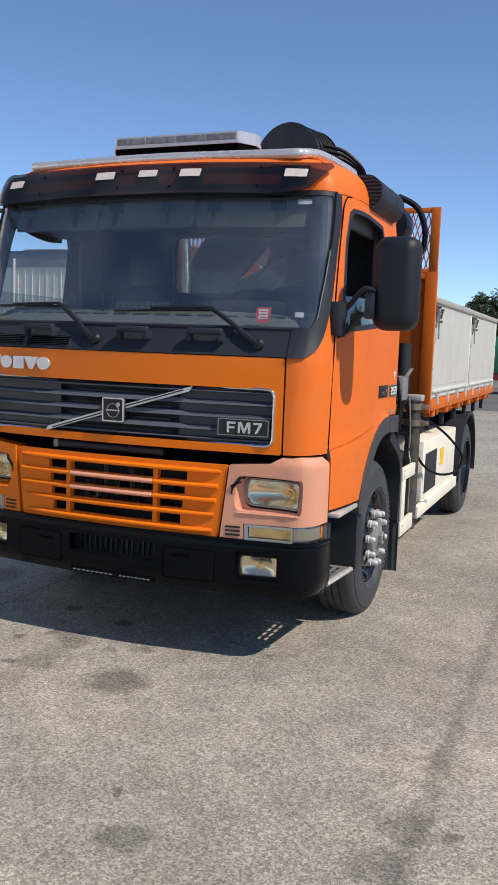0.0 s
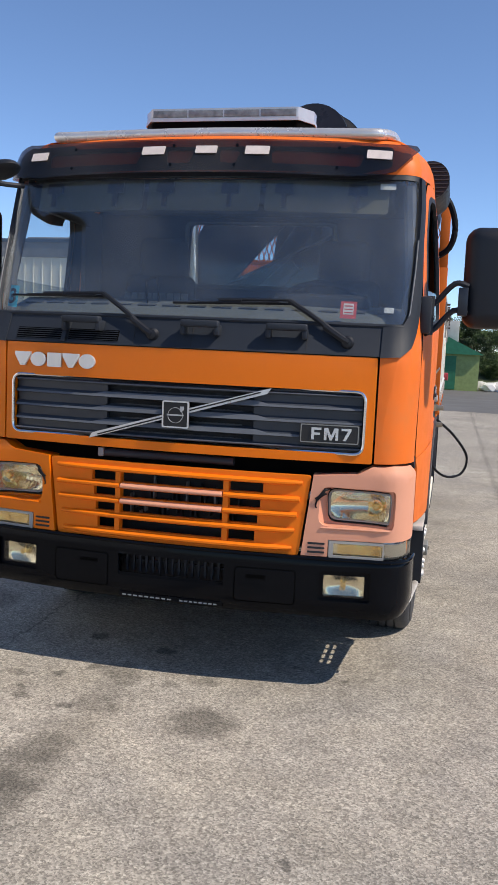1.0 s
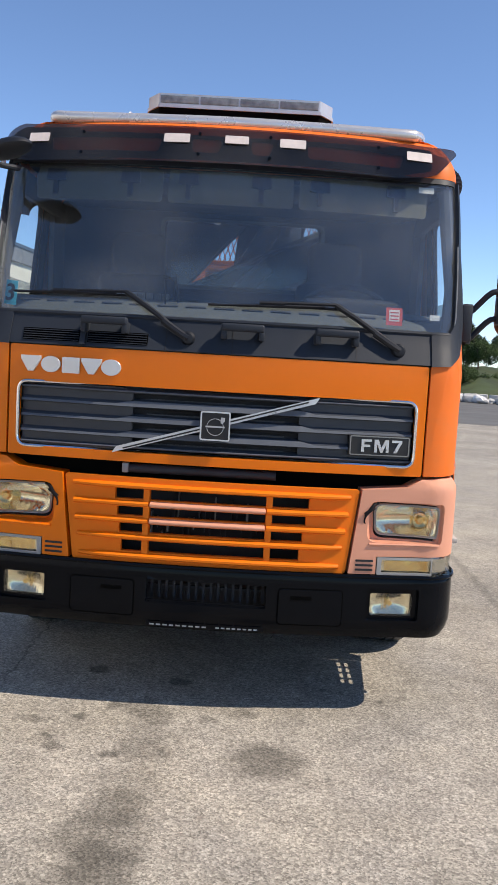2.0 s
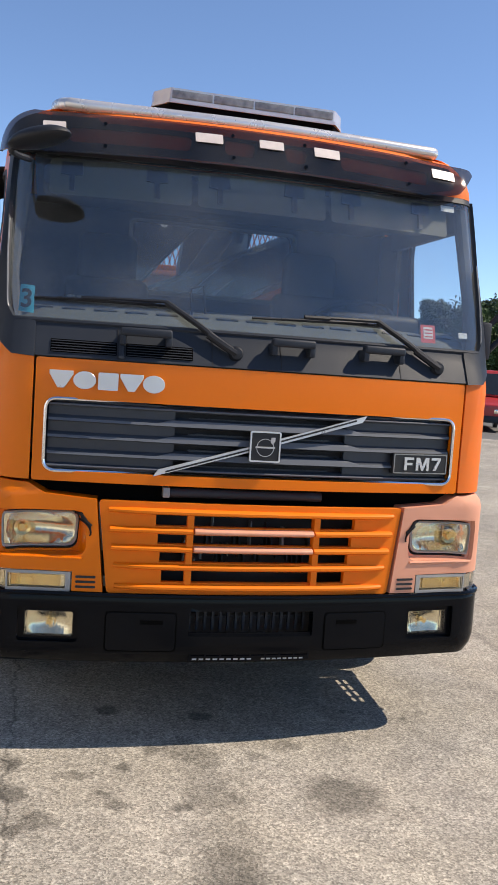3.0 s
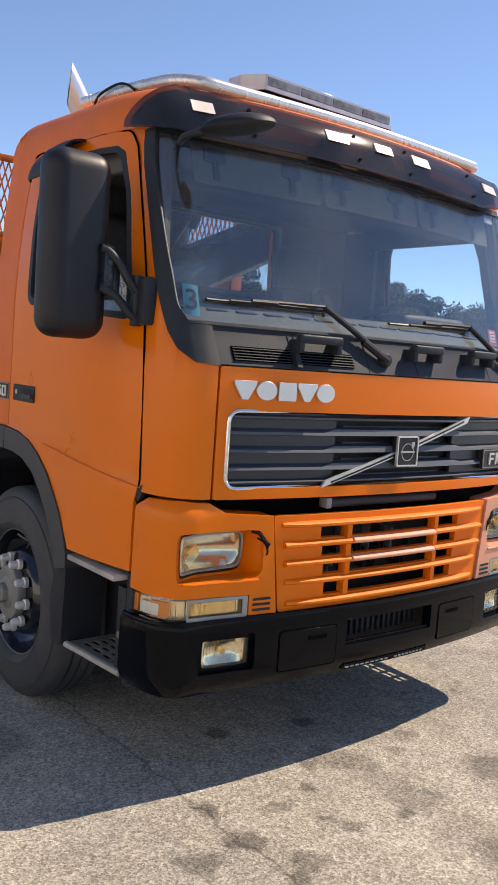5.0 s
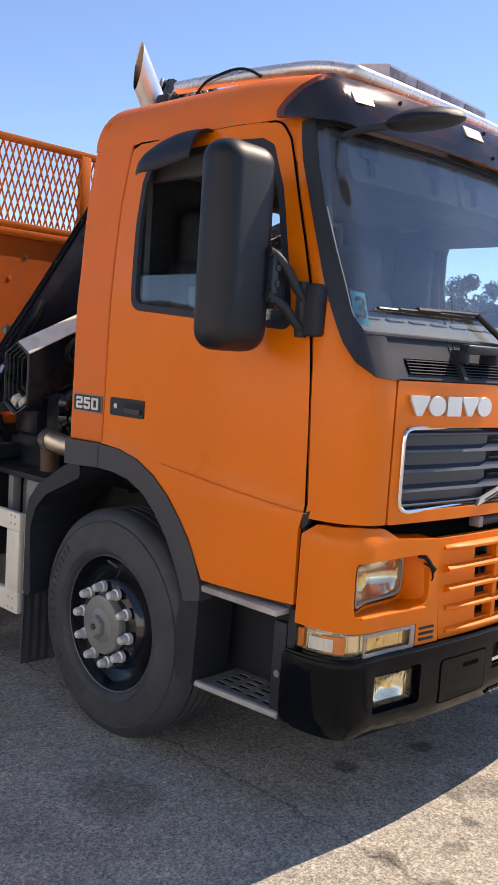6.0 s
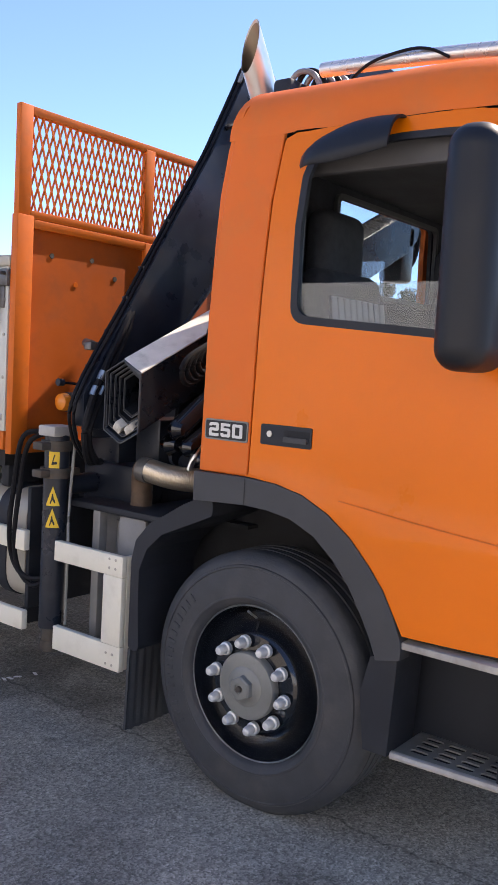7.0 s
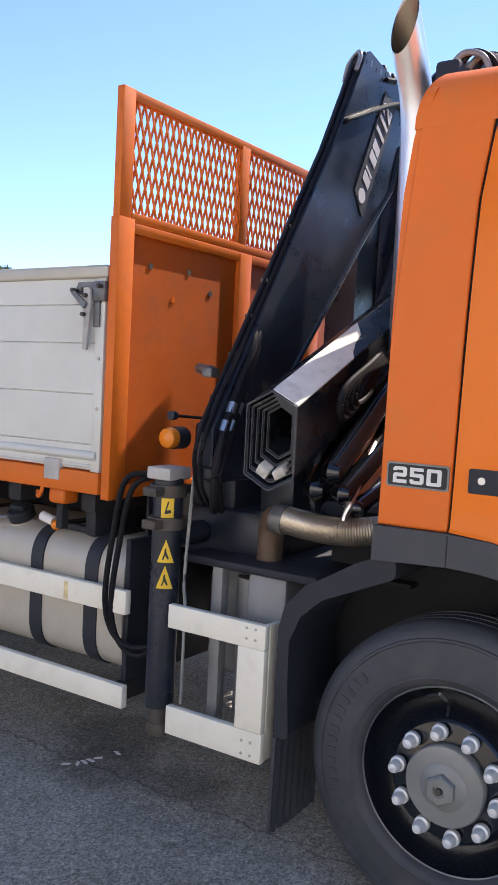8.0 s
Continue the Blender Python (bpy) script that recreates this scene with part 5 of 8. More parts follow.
part("spoke", moved(join(box(-0.22, 0.22, -0.03, 0.03, -0.01, 0.01), lathe([(0, -0.03), (0.07, -0.03), (0.06, 0.02), (0, 0.03)], None, 20, False)), wheelm), PLASTIC, sw)
for x in (0.62, -0.62):
    seat = empty("seat", (x, 1.2, 1.3), truck, "dark cloth high-back seat with light seat cover" if x < 0 else "dark cloth high-back seat")
    part("cushion", box(x - 0.24, x + 0.24, 0.85, 1.36, 1.42, 1.58, 0.05, 3), CLOTH, seat)
    bm = box(x - 0.24, x + 0.24, 1.28, 1.44, 1.5, 2.20, 0.06, 4)
    for v in bm.verts:
        v.co.y += (v.co.z - 1.5) * 0.16
    part("backrest", bm, CLOTH, seat)
    part("headrest", moved(box(x - 0.17, x + 0.17, 1.44, 1.575, 2.08, 2.46, 0.065, 5), Matrix()), CLOTH, seat)
    if x < 0:
        bm = join(*[box(x - 0.225 + k * 0.05, x - 0.18 + k * 0.05, 1.295, 1.31, 1.72, 2.08, 0.004, 1) for k in range(9)])
        for v in bm.verts:
            v.co.y += (v.co.z - 1.5) * 0.16 - 0.02
        part("seat_cover", bm, GREYBOX, seat, "grey ribbed seat cover")
    part("seat_base", box(x - 0.2, x + 0.2, 0.95, 1.35, 1.27, 1.42), VOID, seat)
# sun blinds and things hanging above the windscreen
part("overhead_shelf", box(-1.0, 1.0, 0.42, 0.72, 2.50, 2.60, 0.03, 3), LINER, truck, "grey overhead shelf")
for a, b in ((-0.98, -0.34), (-0.31, 0.31), (0.34, 0.98)):
    part("sun_blind", sheet(rect(a, b, 2.45, 2.615, 0.02), [], lay(-0.05), 0.008, 0.1, 0), BLIND, truck, "olive sun blind inside the windscreen")
    for x in (a + 0.10, b - 0.16):
        part("blind_clip", sheet([(x - 0.05, 2.545), (x - 0.012, 2.54), (x - 0.012, 2.47), (x + 0.012, 2.47), (x + 0.012, 2.54), (x + 0.05, 2.545), (x + 0.045, 2.60), (x - 0.045, 2.60)], [], lay(-0.034), 0.02, 0, 0), INK, truck, "")
part("interior_lamp", box(-0.02, 0.14, 0.36, 0.40, 2.555, 2.585, 0.005), SILVER, truck, "")
part("clip_holder", tube([(-0.30, 0.32, 1.96), (-0.31, 0.33, 2.08), (-0.25, 0.33, 2.10), (-0.235, 0.32, 1.97)], 0.006, 6), HOSE, truck, "dark wire holder on the dashboard")

# ---- wheels ----
def tyre_bm(w, r=0.517):
    h = w / 2
    prof = [(0.295, -h + 0.05), (0.303, -h + 0.04), (0.312, -h + 0.018), (0.325, -h + 0.005), (0.335, -h + 0.001), (0.338, -h - 0.0025), (0.345, -h - 0.0025), (0.348, -h), (0.385, -h), (0.43, -h + 0.006), (0.452, -h + 0.012), (0.455, -h + 0.008), (0.462, -h + 0.010), (0.465, -h + 0.016), (0.485, -h + 0.022), (0.507, -h + 0.045)]
    tread = []
    for k in range(4):
        a = -h + 0.05 + k * (w - 0.1) / 4
        b = a + (w - 0.1) / 4 - 0.012
        tread += [(r, a), (r, b), (r - 0.012, b + 0.003), (r - 0.012, b + 0.009)]
    prof = prof + tread[:-2] + [(p, -q) for p, q in prof[::-1]]
    return lathe(prof, None, 72)


def front_wheel(s):
    w = empty("wheel", (s * 1.06, 1.41, 0.515), truck, "front wheel with a black rim and grey nut caps")
    m = Matrix.Translation((s * 1.06, 1.41, 0.509)) @ Matrix.Rotation(s * math.pi / 2, 4, "Y") @ Matrix.Diagonal((1.03, 1.03, 1.0, 1.0))
    part("tyre", moved(tyre_bm(0.30, 0.514), m), RUBBER, w, "worn black truck tyre", 0, 30)
    part("rim", moved(lathe([(0.300, 0.122), (0.307, 0.117), (0.297, 0.102), (0.288, 0.085), (0.278, 0.066), (0.262, 0.042), (0.245, 0.03), (0.228, 0.05), (0.208, 0.105), (0.192, 0.122), (0.13, 0.13), (0.12, 0.11), (0.20, 0.06), (0.255, -0.04), (0.27, -0.14), (0.30, -0.15), (0.27, 0.0), (0.282, 0.075)], None, 56), m), RIMBLACK, w, "glossy black rim")
    part("rim_flange", moved(lathe([(0.304 + 0.004 * math.cos(a), 0.119 + 0.005 * math.sin(a)) for a in np.linspace(0, 2 * math.pi, 8, endpoint=False)], None, 64), m), RIMEDGE, w, "worn rim edge with its highlight in the colour")
    hm = m @ Matrix.Translation((0, 0, 0.066))
    part("hub", moved(lathe([(0.0, 0.06), (0.128, 0.06), (0.132, 0.095), (0.127, 0.104), (0.12, 0.106), (0.078, 0.107), (0.072, 0.113), (0.062, 0.115), (0.058, 0.118), (0.0, 0.118)], None, 40, False), hm), HUB, w, "grey hub cover")
    part("hub_cap", moved(lathe([(0.0, 0.118), (0.050, 0.118), (0.050, 0.140), (0.044, 0.146), (0.022, 0.147), (0.020, 0.143), (0.0, 0.143)], None, 6, False), hm), HUB, w)
    part("hub_nut", moved(lathe([(0.0, 0.143), (0.013, 0.143), (0.011, 0.153), (0.0, 0.153)], None, 12, False), hm), GRIME, w)
    for k in range(10):
        a = 2 * math.pi * (k + 0.3) / 10
        part("nut_cap", moved(lathe([(0.0, 0.07), (0.026, 0.07), (0.026, 0.088), (0.019, 0.092), (0.0195, 0.118), (0.014, 0.130), (0.0, 0.133)], Matrix.Translation((0.1675 * math.cos(a), 0.1675 * math.sin(a), 0)), 12, False), hm), NUT, w)
    for k in range(16):
        part("sidewall_bar", moved(moved(box(0.395, 0.432, -0.008, 0.008, 0.144, 0.1515, 0.002), Matrix.Rotation(radians(48 + k * 5.2), 4, "Z")), m), RUBBER, w)
    part("valve", moved(cyl((0.235, 0.05, 0.05), (0.27, 0.057, 0.10), 0.005, seg=8), m), STEEL, w)


for s in (-1, 1):
    front_wheel(s)
    rw = empty("rear_wheel", (s * 1.0, 5.55, 0.515), truck, "twin rear wheel with black rim")
    for off in (0.08, -0.26):
        m = Matrix.Translation((s * (1.0 + off), 5.55, 0.515)) @ Matrix.Rotation(s * math.pi / 2, 4, "Y")
        part("tyre", moved(tyre_bm(0.29), m), RUBBER, rw, "", 0, 30)
    m = Matrix.Translation((s * 1.08, 5.55, 0.515)) @ Matrix.Rotation(s * math.pi / 2, 4, "Y")
    part("rim", moved(lathe([(0.300, 0.15), (0.306, 0.145), (0.28, 0.05), (0.26, -0.08), (0.0, -0.09), (0.0, -0.10), (0.27, -0.1), (0.29, 0.03)], None, 48), m), RIMBLACK, rw)
    part("hub", moved(lathe([(0.0, -0.09), (0.12, -0.09), (0.11, 0.06), (0.08, 0.09), (0.0, 0.09)], None, 28, False), m), HUB, rw)
    for k in range(10):
        a = 2 * math.pi * k / 10
        part("nut_cap", moved(lathe([(0.0, -0.09), (0.02, -0.09), (0.018, -0.045), (0.0, -0.04)], Matrix.Translation((0.1675 * math.cos(a), 0.1675 * math.sin(a), 0)), 10, False), m), NUT, rw)
    arc = [(5.55 + 0.62 * math.cos(a), 0.53 + 0.62 * math.sin(a)) for a in np.linspace(radians(-10), radians(190), 26)]
    arc2 = [(5.55 + 0.575 * math.cos(a), 0.53 + 0.575 * math.sin(a)) for a in np.linspace(radians(190), radians(-10), 26)]
    part("rear_mudguard", sheet(arc + arc2, [], lambda y, z, o, s=s: Vector((s * (1.245 + o), y, z)), 0.55, 0, 0), PLASTIC, truck, "black rear mudguard")
# axles, frame, engine
for y in (1.41, 5.55):
    part("axle", cyl((-1.0, y, 0.515), (1.0, y, 0.515), 0.075), VOID, truck, "")
for s in (-1, 1):
    part("frame_rail", box(*sorted((s * 0.39, s * 0.46)), 0.35, 7.3, 0.78, 1.04, 0.006), VOID, truck, "dark chassis rail")
    part("leaf_spring", box(*sorted((s * 0.40, s * 0.48)), 0.75, 2.1, 0.60, 0.68, 0.01), VOID, truck, "")
for y in (2.2, 3.4, 4.6, 6.8):
    part("cross_member", box(-0.4, 0.4, y, y + 0.1, 0.80, 1.0), VOID, truck, "")
# plates added behind the cab to keep sun off the ground below
for y0, y1 in ((1.72, 2.30), (2.70, 2.92)):
    part("sun_block_plate", box(-0.86, 0.86, y0, y1, 1.045, 1.06), VOID, truck, "")
part("sun_block_skirt", box(-1.0, 1.0, 2.90, 2.915, 1.06, 1.30), VOID, truck, "")
# box added low on the sunny side to block light under the chassis
part("side_sun_block", box(0.50, 1.12, 2.08, 2.78, 0.34, 0.98, 0.05, 3), GREYBOX, truck, "")
part("engine", box(-0.40, 0.40, 0.42, 1.75, 0.50, 1.06, 0.05), VOID, truck, "dark engine and gearbox")
part("driveshaft", cyl((0, 1.7, 0.68), (0, 5.5, 0.56), 0.06), VOID, truck, "")
part("rear_axle_housing", lathe([(0.0, -0.16), (0.14, -0.14), (0.2, 0.0), (0.14, 0.14), (0.0, 0.16)], Matrix.Translation((0, 5.55, 0.515)) @ Matrix.Rotation(math.pi / 2, 4, "X"), 24, False), VOID, truck, "")

# ---- on the cab roof ----
rail = part("roof_rail", tube([(x, y, z - 0.028) for x, y, z in ((-0.93, 1.42, 2.990), (-0.95, 1.1, 2.967), (-0.955, 0.75, 2.940), (-0.945, 0.58, 2.924), (-0.90, 0.47, 2.906), (-0.80, 0.425, 2.896), (0, 0.40, 2.903), (0.80, 0.425, 2.896), (0.90, 0.47, 2.904), (0.945, 0.58, 2.920), (0.955, 0.75, 2.935), (0.95, 1.1, 2.955), (0.93, 1.42, 2.975))], 0.029, 14, 6), PALERAIL, truck, "pale tubular lamp rail across the roof")
for x, y in ((-0.9, 0.55), (0.9, 0.55), (-0.93, 1.3), (0.93, 1.3), (0, 0.43)):
    part("rail_foot", cyl((x, y, 2.80), (x, y, 2.90), 0.025, seg=12), STEEL, rail)
part("rail_cable", tube([(-0.965, 1.26, 2.895), (-0.995, 1.16, 2.93), (-0.99, 1.02, 2.952), (-0.985, 0.93, 2.942), (-0.985, 0.85, 2.90)], 0.006, 6, 5), HOSE, rail)
bar = empty("light_bar", (0.005, 0.78, 2.98), truck, "long low clear roof light bar on black feet")


def bar_plan(g):
    return rounded([(-0.49 - g, 0.74), (-0.42 - g, 0.63 - g), (0.43 + g, 0.63 - g), (0.50 + g, 0.74), (0.50 + g, 0.83), (0.43 + g, 0.93 + g), (-0.42 - g, 0.93 + g), (-0.49 - g, 0.83)], 0.02)


for nm, g, ztop, thick, m, bev in (("base", -0.004, 2.997, 0.06, DEEP, 0.012), ("frame", 0.004, 3.015, 0.018, BARCOVER, 0.004), ("cover", -0.002, 3.069, 0.056, BARCOVER, 0.010)):
    part(nm, sheet(bar_plan(g), [], lambda u, v, o: Vector((u, v, ztop + o)), thick, 0, 0), m, bar, "clear plastic cover" if nm == "cover" else "", bev)
for k in range(4):
    x = -0.41 + k * 0.209
    part("lamp_window", box(x, x + 0.20, 0.6275, 0.634, 3.020, 3.058, 0.002), BARWINDOW, bar, "dark lamp window")
    part("lamp_window", box(x, x + 0.20, 0.662, 0.90, 3.0665, 3.0715, 0.002), BARWINDOW, bar, "dark lamp window")
for x in (-0.3, 0.31):
    part("foot", box(x - 0.05, x + 0.05, 0.70, 0.88, 2.86, 2.975, 0.01), PLASTIC, bar)
# hose reel and roof-end bits
reel = empty("hose_reel", (0.33, 2.0, 3.15), truck, "black hose reel with coiled hose")
RM = Matrix.Translation((0.33, 2.02, 3.14)) @ Matrix.Rotation(radians(90), 4, "X") @ Matrix.Rotation(radians(-14), 4, "Y")
part("flange", moved(lathe([(0.0, 0.15), (0.27, 0.15), (0.285, 0.158), (0.285, 0.166), (0.0, 0.166)], None, 40, False), RM), BLACKMETAL, reel)
part("flange", moved(lathe([(0.0, -0.135), (0.285, -0.135), (0.285, -0.122), (0.0, -0.122)], None, 40, False), RM), BLACKMETAL, reel)
for i in range(6):
    for r in (0.262, 0.225):
        part("hose_turn", moved(lathe([(r + 0.02 * math.cos(a), -0.10 + i * 0.046 + 0.02 * math.sin(a)) for a in np.linspace(0, 2 * math.pi, 8, endpoint=False)], None, 36), RM), HOSE, reel)
part("axle", moved(lathe([(0.0, -0.14), (0.06, -0.14), (0.06, 0.2), (0.03, 0.215), (0.0, 0.215)], None, 20, False), RM), BLACKMETAL, reel)
part("reel_stand", join(tube([(0.33, 2.0, 3.12), (0.32, 2.1, 2.9), (0.3, 2.25, 2.6)], 0.05, 8), box(0.25, 0.95, 2.05, 2.2, 2.88, 3.03, 0.02)), BLACKMETAL, reel)
for k in range(3):
    part("loose_hose", tube([(0.53, 1.9, 3.18 + 0.04 * k), (0.70, 1.98, 3.16 + 0.03 * k), (0.80 + 0.02 * k, 2.05, 3.07), (0.78, 2.2, 2.9)], 0.014, 6, 5), HOSE, reel)

# exhaust stack behind the cab
exhaust = empty("exhaust_stack", (-0.80, 1.87, 2.8), truck, "polished upright exhaust pipe with a slanted mouth")
stack = [(-0.56, 1.94, 1.9), (-0.58, 1.93, 2.5), (-0.60, 1.925, 2.83), (-0.635, 1.925, 2.975), (-0.71, 1.925, 3.10), (-0.82, 1.925, 3.26), (-0.89, 1.925, 3.35)]
for nm, r, m, dx in (("pipe", 0.066, EXHAUST, 0.0), ("inner_pipe", 0.060, BRASSY, 0.004)):
    bm = tube(stack if r > 0.063 else stack[2:], r, 26, 6, up=(0, 1, 0))
    bmesh.ops.bisect_plane(bm, geom=bm.verts[:] + bm.edges[:] + bm.faces[:], plane_co=(-0.775 + dx, 1.925, 3.17), plane_no=Vector((-1.0, 0.40, 0.06)).normalized(), clear_outer=True)
    part(nm, bm, m, exhaust)
part("bracket", box(-0.76, -0.56, 1.70, 1.80, 2.86, 3.035, 0.02), PLASTIC, exhaust)
for k in range(5):
    bx, by = -0.675 + 0.028 * k, 1.70 - 0.022 * k
    part("roof_hose", tube([(bx + 0.02, by + 0.10, 2.84), (bx, by + 0.075, 3.00), (bx, by + 0.025, 3.075 + 0.01 * (k % 2)), (bx + 0.02, by - 0.045, 3.065), (bx + 0.03, by - 0.08, 2.99), (bx + 0.03, by - 0.10, 2.84)], 0.013, 8, 5), PALEHOSE if k % 2 == 0 else HOSE, truck, "looped hose on the cab roof")
flex = [(-0.78, 1.55, 1.325), (-0.92, 1.75, 1.282), (-1.0, 1.90, 1.255), (-1.02, 2.05, 1.252), (-1.02, 2.20, 1.268)]
bm = bmesh.new()
path = curve_points(flex, 34)
rings = []
for i, p in enumerate(path):
    d = (path[min(i + 1, len(path) - 1)] - path[max(i - 1, 0)]).normalized()
    q = d.to_track_quat("Z", "Y").to_matrix()
    r = 0.053 + (0.0018 if i % 2 else -0.0018)
    rings.append([bm.verts.new(p + q @ Vector((r * math.cos(a), r * math.sin(a), 0))) for a in np.linspace(0, 2 * math.pi, 24, endpoint=False)])
for a, b in zip(rings, rings[1:]):
    for j in range(24):
        bm.faces.new((a[j], a[(j + 1) % 24], b[(j + 1) % 24], b[j]))
part("flexible_pipe", bm, FLEX, exhaust, "ribbed steel exhaust hose", 0, 25)
part("elbow", tube([(-1.02, 2.18, 1.265), (-1.005, 2.235, 1.266), (-0.975, 2.275, 1.235), (-0.96, 2.29, 1.16), (-0.96, 2.29, 1.02)], 0.052, 18, 5), RUSTPIPE, exhaust, "rusty exhaust elbow")
part("clamp", cyl((-1.02, 2.18, 1.262), (-1.02, 2.235, 1.268), 0.058), LATCH, exhaust)
part("silencer", box(-0.95, -0.55, 2.12, 2.62, 0.55, 1.05, 0.08, 4), GREYBOX, exhaust)

# ---- loader crane folded across the chassis ----
crane = empty("loader_crane", (0, 2.4, 1.05), truck, "black folded hydraulic loader crane")


def across(y0, y1):
    return lambda u, v, o: Vector((u, y0 - o * (y1 - y0), v))


def prism(pts, y0, y1):
    return sheet(pts, [], lambda u, v, o: Vector((u, y0 - o, v)), y1 - y0, 0, 0)


part("base", box(-0.95, 0.95, 2.28, 2.72, 1.02, 1.26, 0.02), BLACKMETAL, crane)
part("column", lathe([(0.0, 0), (0.19, 0), (0.19, 0.9), (0.15, 1.0), (0.15, 1.9), (0.0, 1.9)], Matrix.Translation((0.30, 2.52, 1.2)), 28, False), BLACKMETAL, crane)
cheek = part("column_cheek", prism(rounded([(-0.06, 1.55), (0.42, 1.55), (0.42, 2.52), (0.47, 2.74), (0.52, 3.05), (0.10, 3.10), (-0.02, 2.70), (-0.055, 2.42)], 0.03), 2.44, 2.60), BLACKMETAL, crane, "black side plate of the crane column", 0.006)
label_plate = part("label_plate", box(0.185, 0.325, 2.434, 2.4375, 2.395, 2.505, 0.001), WHITE, cheek, "white label with small dark print")
for k in range(3):
    part("print_bar", box(0.20 + 0.035 * k, 0.225 + 0.035 * k, 2.4325, 2.4345, 2.484, 2.491), INK, cheek)


BOOM_EDGE = [(-0.21, 3.33), (-0.325, 3.115), (-0.47, 2.85), (-0.66, 2.56), (-0.965, 2.085), (-1.27, 1.61)]
boom = part("main_boom", prism(rounded([(-1.265, 1.46), (-0.99, 1.41), (-0.80, 1.77), (-0.33, 2.29), (-0.10, 2.545), (0.14, 2.79), (0.22, 3.02), (0.22, 3.30), (-0.17, 3.37)] + BOOM_EDGE, 0.02), 2.375, 2.45), BLACKMETAL, crane, "broad tapering black boom", 0.008)
for yy, off in ((2.398, 0.006), (2.425, 0.008)):
    pts = [(-1.16, yy + 0.06, 1.30), (-1.265, yy + 0.03, 1.42)] + [(x - off, yy, z + off * 0.6) for x, z in BOOM_EDGE[::-1]]
    part("hydraulic_hose", tube(pts, 0.0085, 8, 5), HOSE, boom)
for x, z in ((-0.725, 2.462), (-0.882, 2.215), (-0.982, 2.06), (-1.085, 1.90), (-1.195, 1.73)):
    part("hose_clip", box(x - 0.012, x + 0.004, 2.41, 2.448, z - 0.008, z + 0.008, 0.003), GRIME, boom)
for i in range(8):
    x, lean = -0.24 + 0.052 * i, 0.008 * (i % 3)
    part("hose_arch", tube([(x - 0.03, 2.392, 3.25), (x - 0.01, 2.384, 3.31 + lean), (x + 0.015, 2.40, 3.350 + lean), (x + 0.05, 2.44, 3.355 + lean), (x + 0.075, 2.49, 3.32), (x + 0.08, 2.51, 3.25)], 0.0105, 10, 6), PALEHOSE if i % 2 == 0 else HOSE, boom)
part("boom_edge", tube([(-0.985, 2.374, 1.43), (-0.80, 2.374, 1.765), (-0.33, 2.374, 2.285), (-0.10, 2.374, 2.54), (0.135, 2.374, 2.785), (0.215, 2.374, 3.02)], 0.013, 8), BLACKMETAL, boom)
# name plate along the boom: plain pale bars and the model number
d = Vector((0.552, 0.0, 0.833)).normalized()
d = Vector((0.93, 0, 1.82)).normalized()
PM = Matrix.Translation((-0.085, 2.368, 2.925)) @ Matrix(((d.x, -d.z, 0, 0), (0, 0, -1, 0), (d.z, d.x, 0, 0), (0, 0, 0, 1)))
namep = part("name_plate", moved(sheet(rounded([(-0.33, -0.075), (0.33, -0.075), (0.33, 0.055), (-0.27, 0.055)], 0.01), [], lambda u, v, o: Vector((u, v, o)), 0.006, 0, 0), PM), GREYPL, boom, "dark plate with pale marks and a number")
for k, w in enumerate((0.05, 0.014, 0.05, 0.05)):
    part("mark_bar", moved(sheet([(-0.19 + k * 0.062, -0.045), (-0.19 + k * 0.062 + w, -0.045), (-0.178 + k * 0.062 + w, 0.03), (-0.178 + k * 0.062, 0.03)], [], lambda u, v, o: Vector((u, v, 0.003 + o)), 0.002, 0, 0), PM), WHITE, namep)
part("mark_disc", moved(lathe([(0.0, 0), (0.035, 0), (0.035, 0.003), (0.0, 0.003)], Matrix.Translation((-0.25, -0.012, 0)), 20, False), PM), WHITE, namep)
part("model_number", moved(text_bm("112", 0.098, 0.003, 0.12, 0.004), PM @ Matrix.Translation((0.17, -0.008, 0.003))), WHITE, namep)
# outer boom: nested hexagonal sections open at the low end
OB = shear_z(0.466, (-1.29, 2.105, 1.592))


def hexa(w, h):
    return [(0, h), (w, h * 0.70), (w, -h * 0.72), (w * 0.08, -h), (-w * 0.08, -h), (-w, -h * 0.72), (-w, h * 0.70)]


def section(w, h, x0, x1, t=0.008):
    bm = bmesh.new()
    out, inn = hexa(w, h), hexa(w - t, h - t * 1.3)
    n = len(out)
    rings = [[bm.verts.new((x, p[0], p[1])) for p in loop] for x, loop in ((x0, out), (x1, out), (x1, inn), (x0, inn))]
    for a in range(4):
        for j in range(n):
            bm.faces.new((rings[a][j], rings[a][(j + 1) % n], rings[(a + 1) % 4][(j + 1) % n], rings[(a + 1) % 4][j]))
    return bm


outer = part("outer_boom", moved(section(0.105, 0.178, 0.0, 2.3), OB), BOOMBLACK, crane, "black hexagonal telescopic boom", 0.003)
for k in range(1, 5):
    part("extension", moved(section(0.105 - 0.0125 * k, 0.178 - 0.020 * k, -0.004 + 0.016 * k, 2.3), OB), BOOMBLACK, outer)
part("end_stop", moved(box(1.2, 1.22, -0.05, 0.05, -0.1, 0.1), OB), VOID, outer)
for k in range(5):
    part("rim_edge", moved(section(0.1055 - 0.0125 * k, 0.1785 - 0.020 * k, -0.008 + 0.016 * k, 0.0 + 0.016 * k, 0.004), OB), GREYPL, outer, "worn rim")
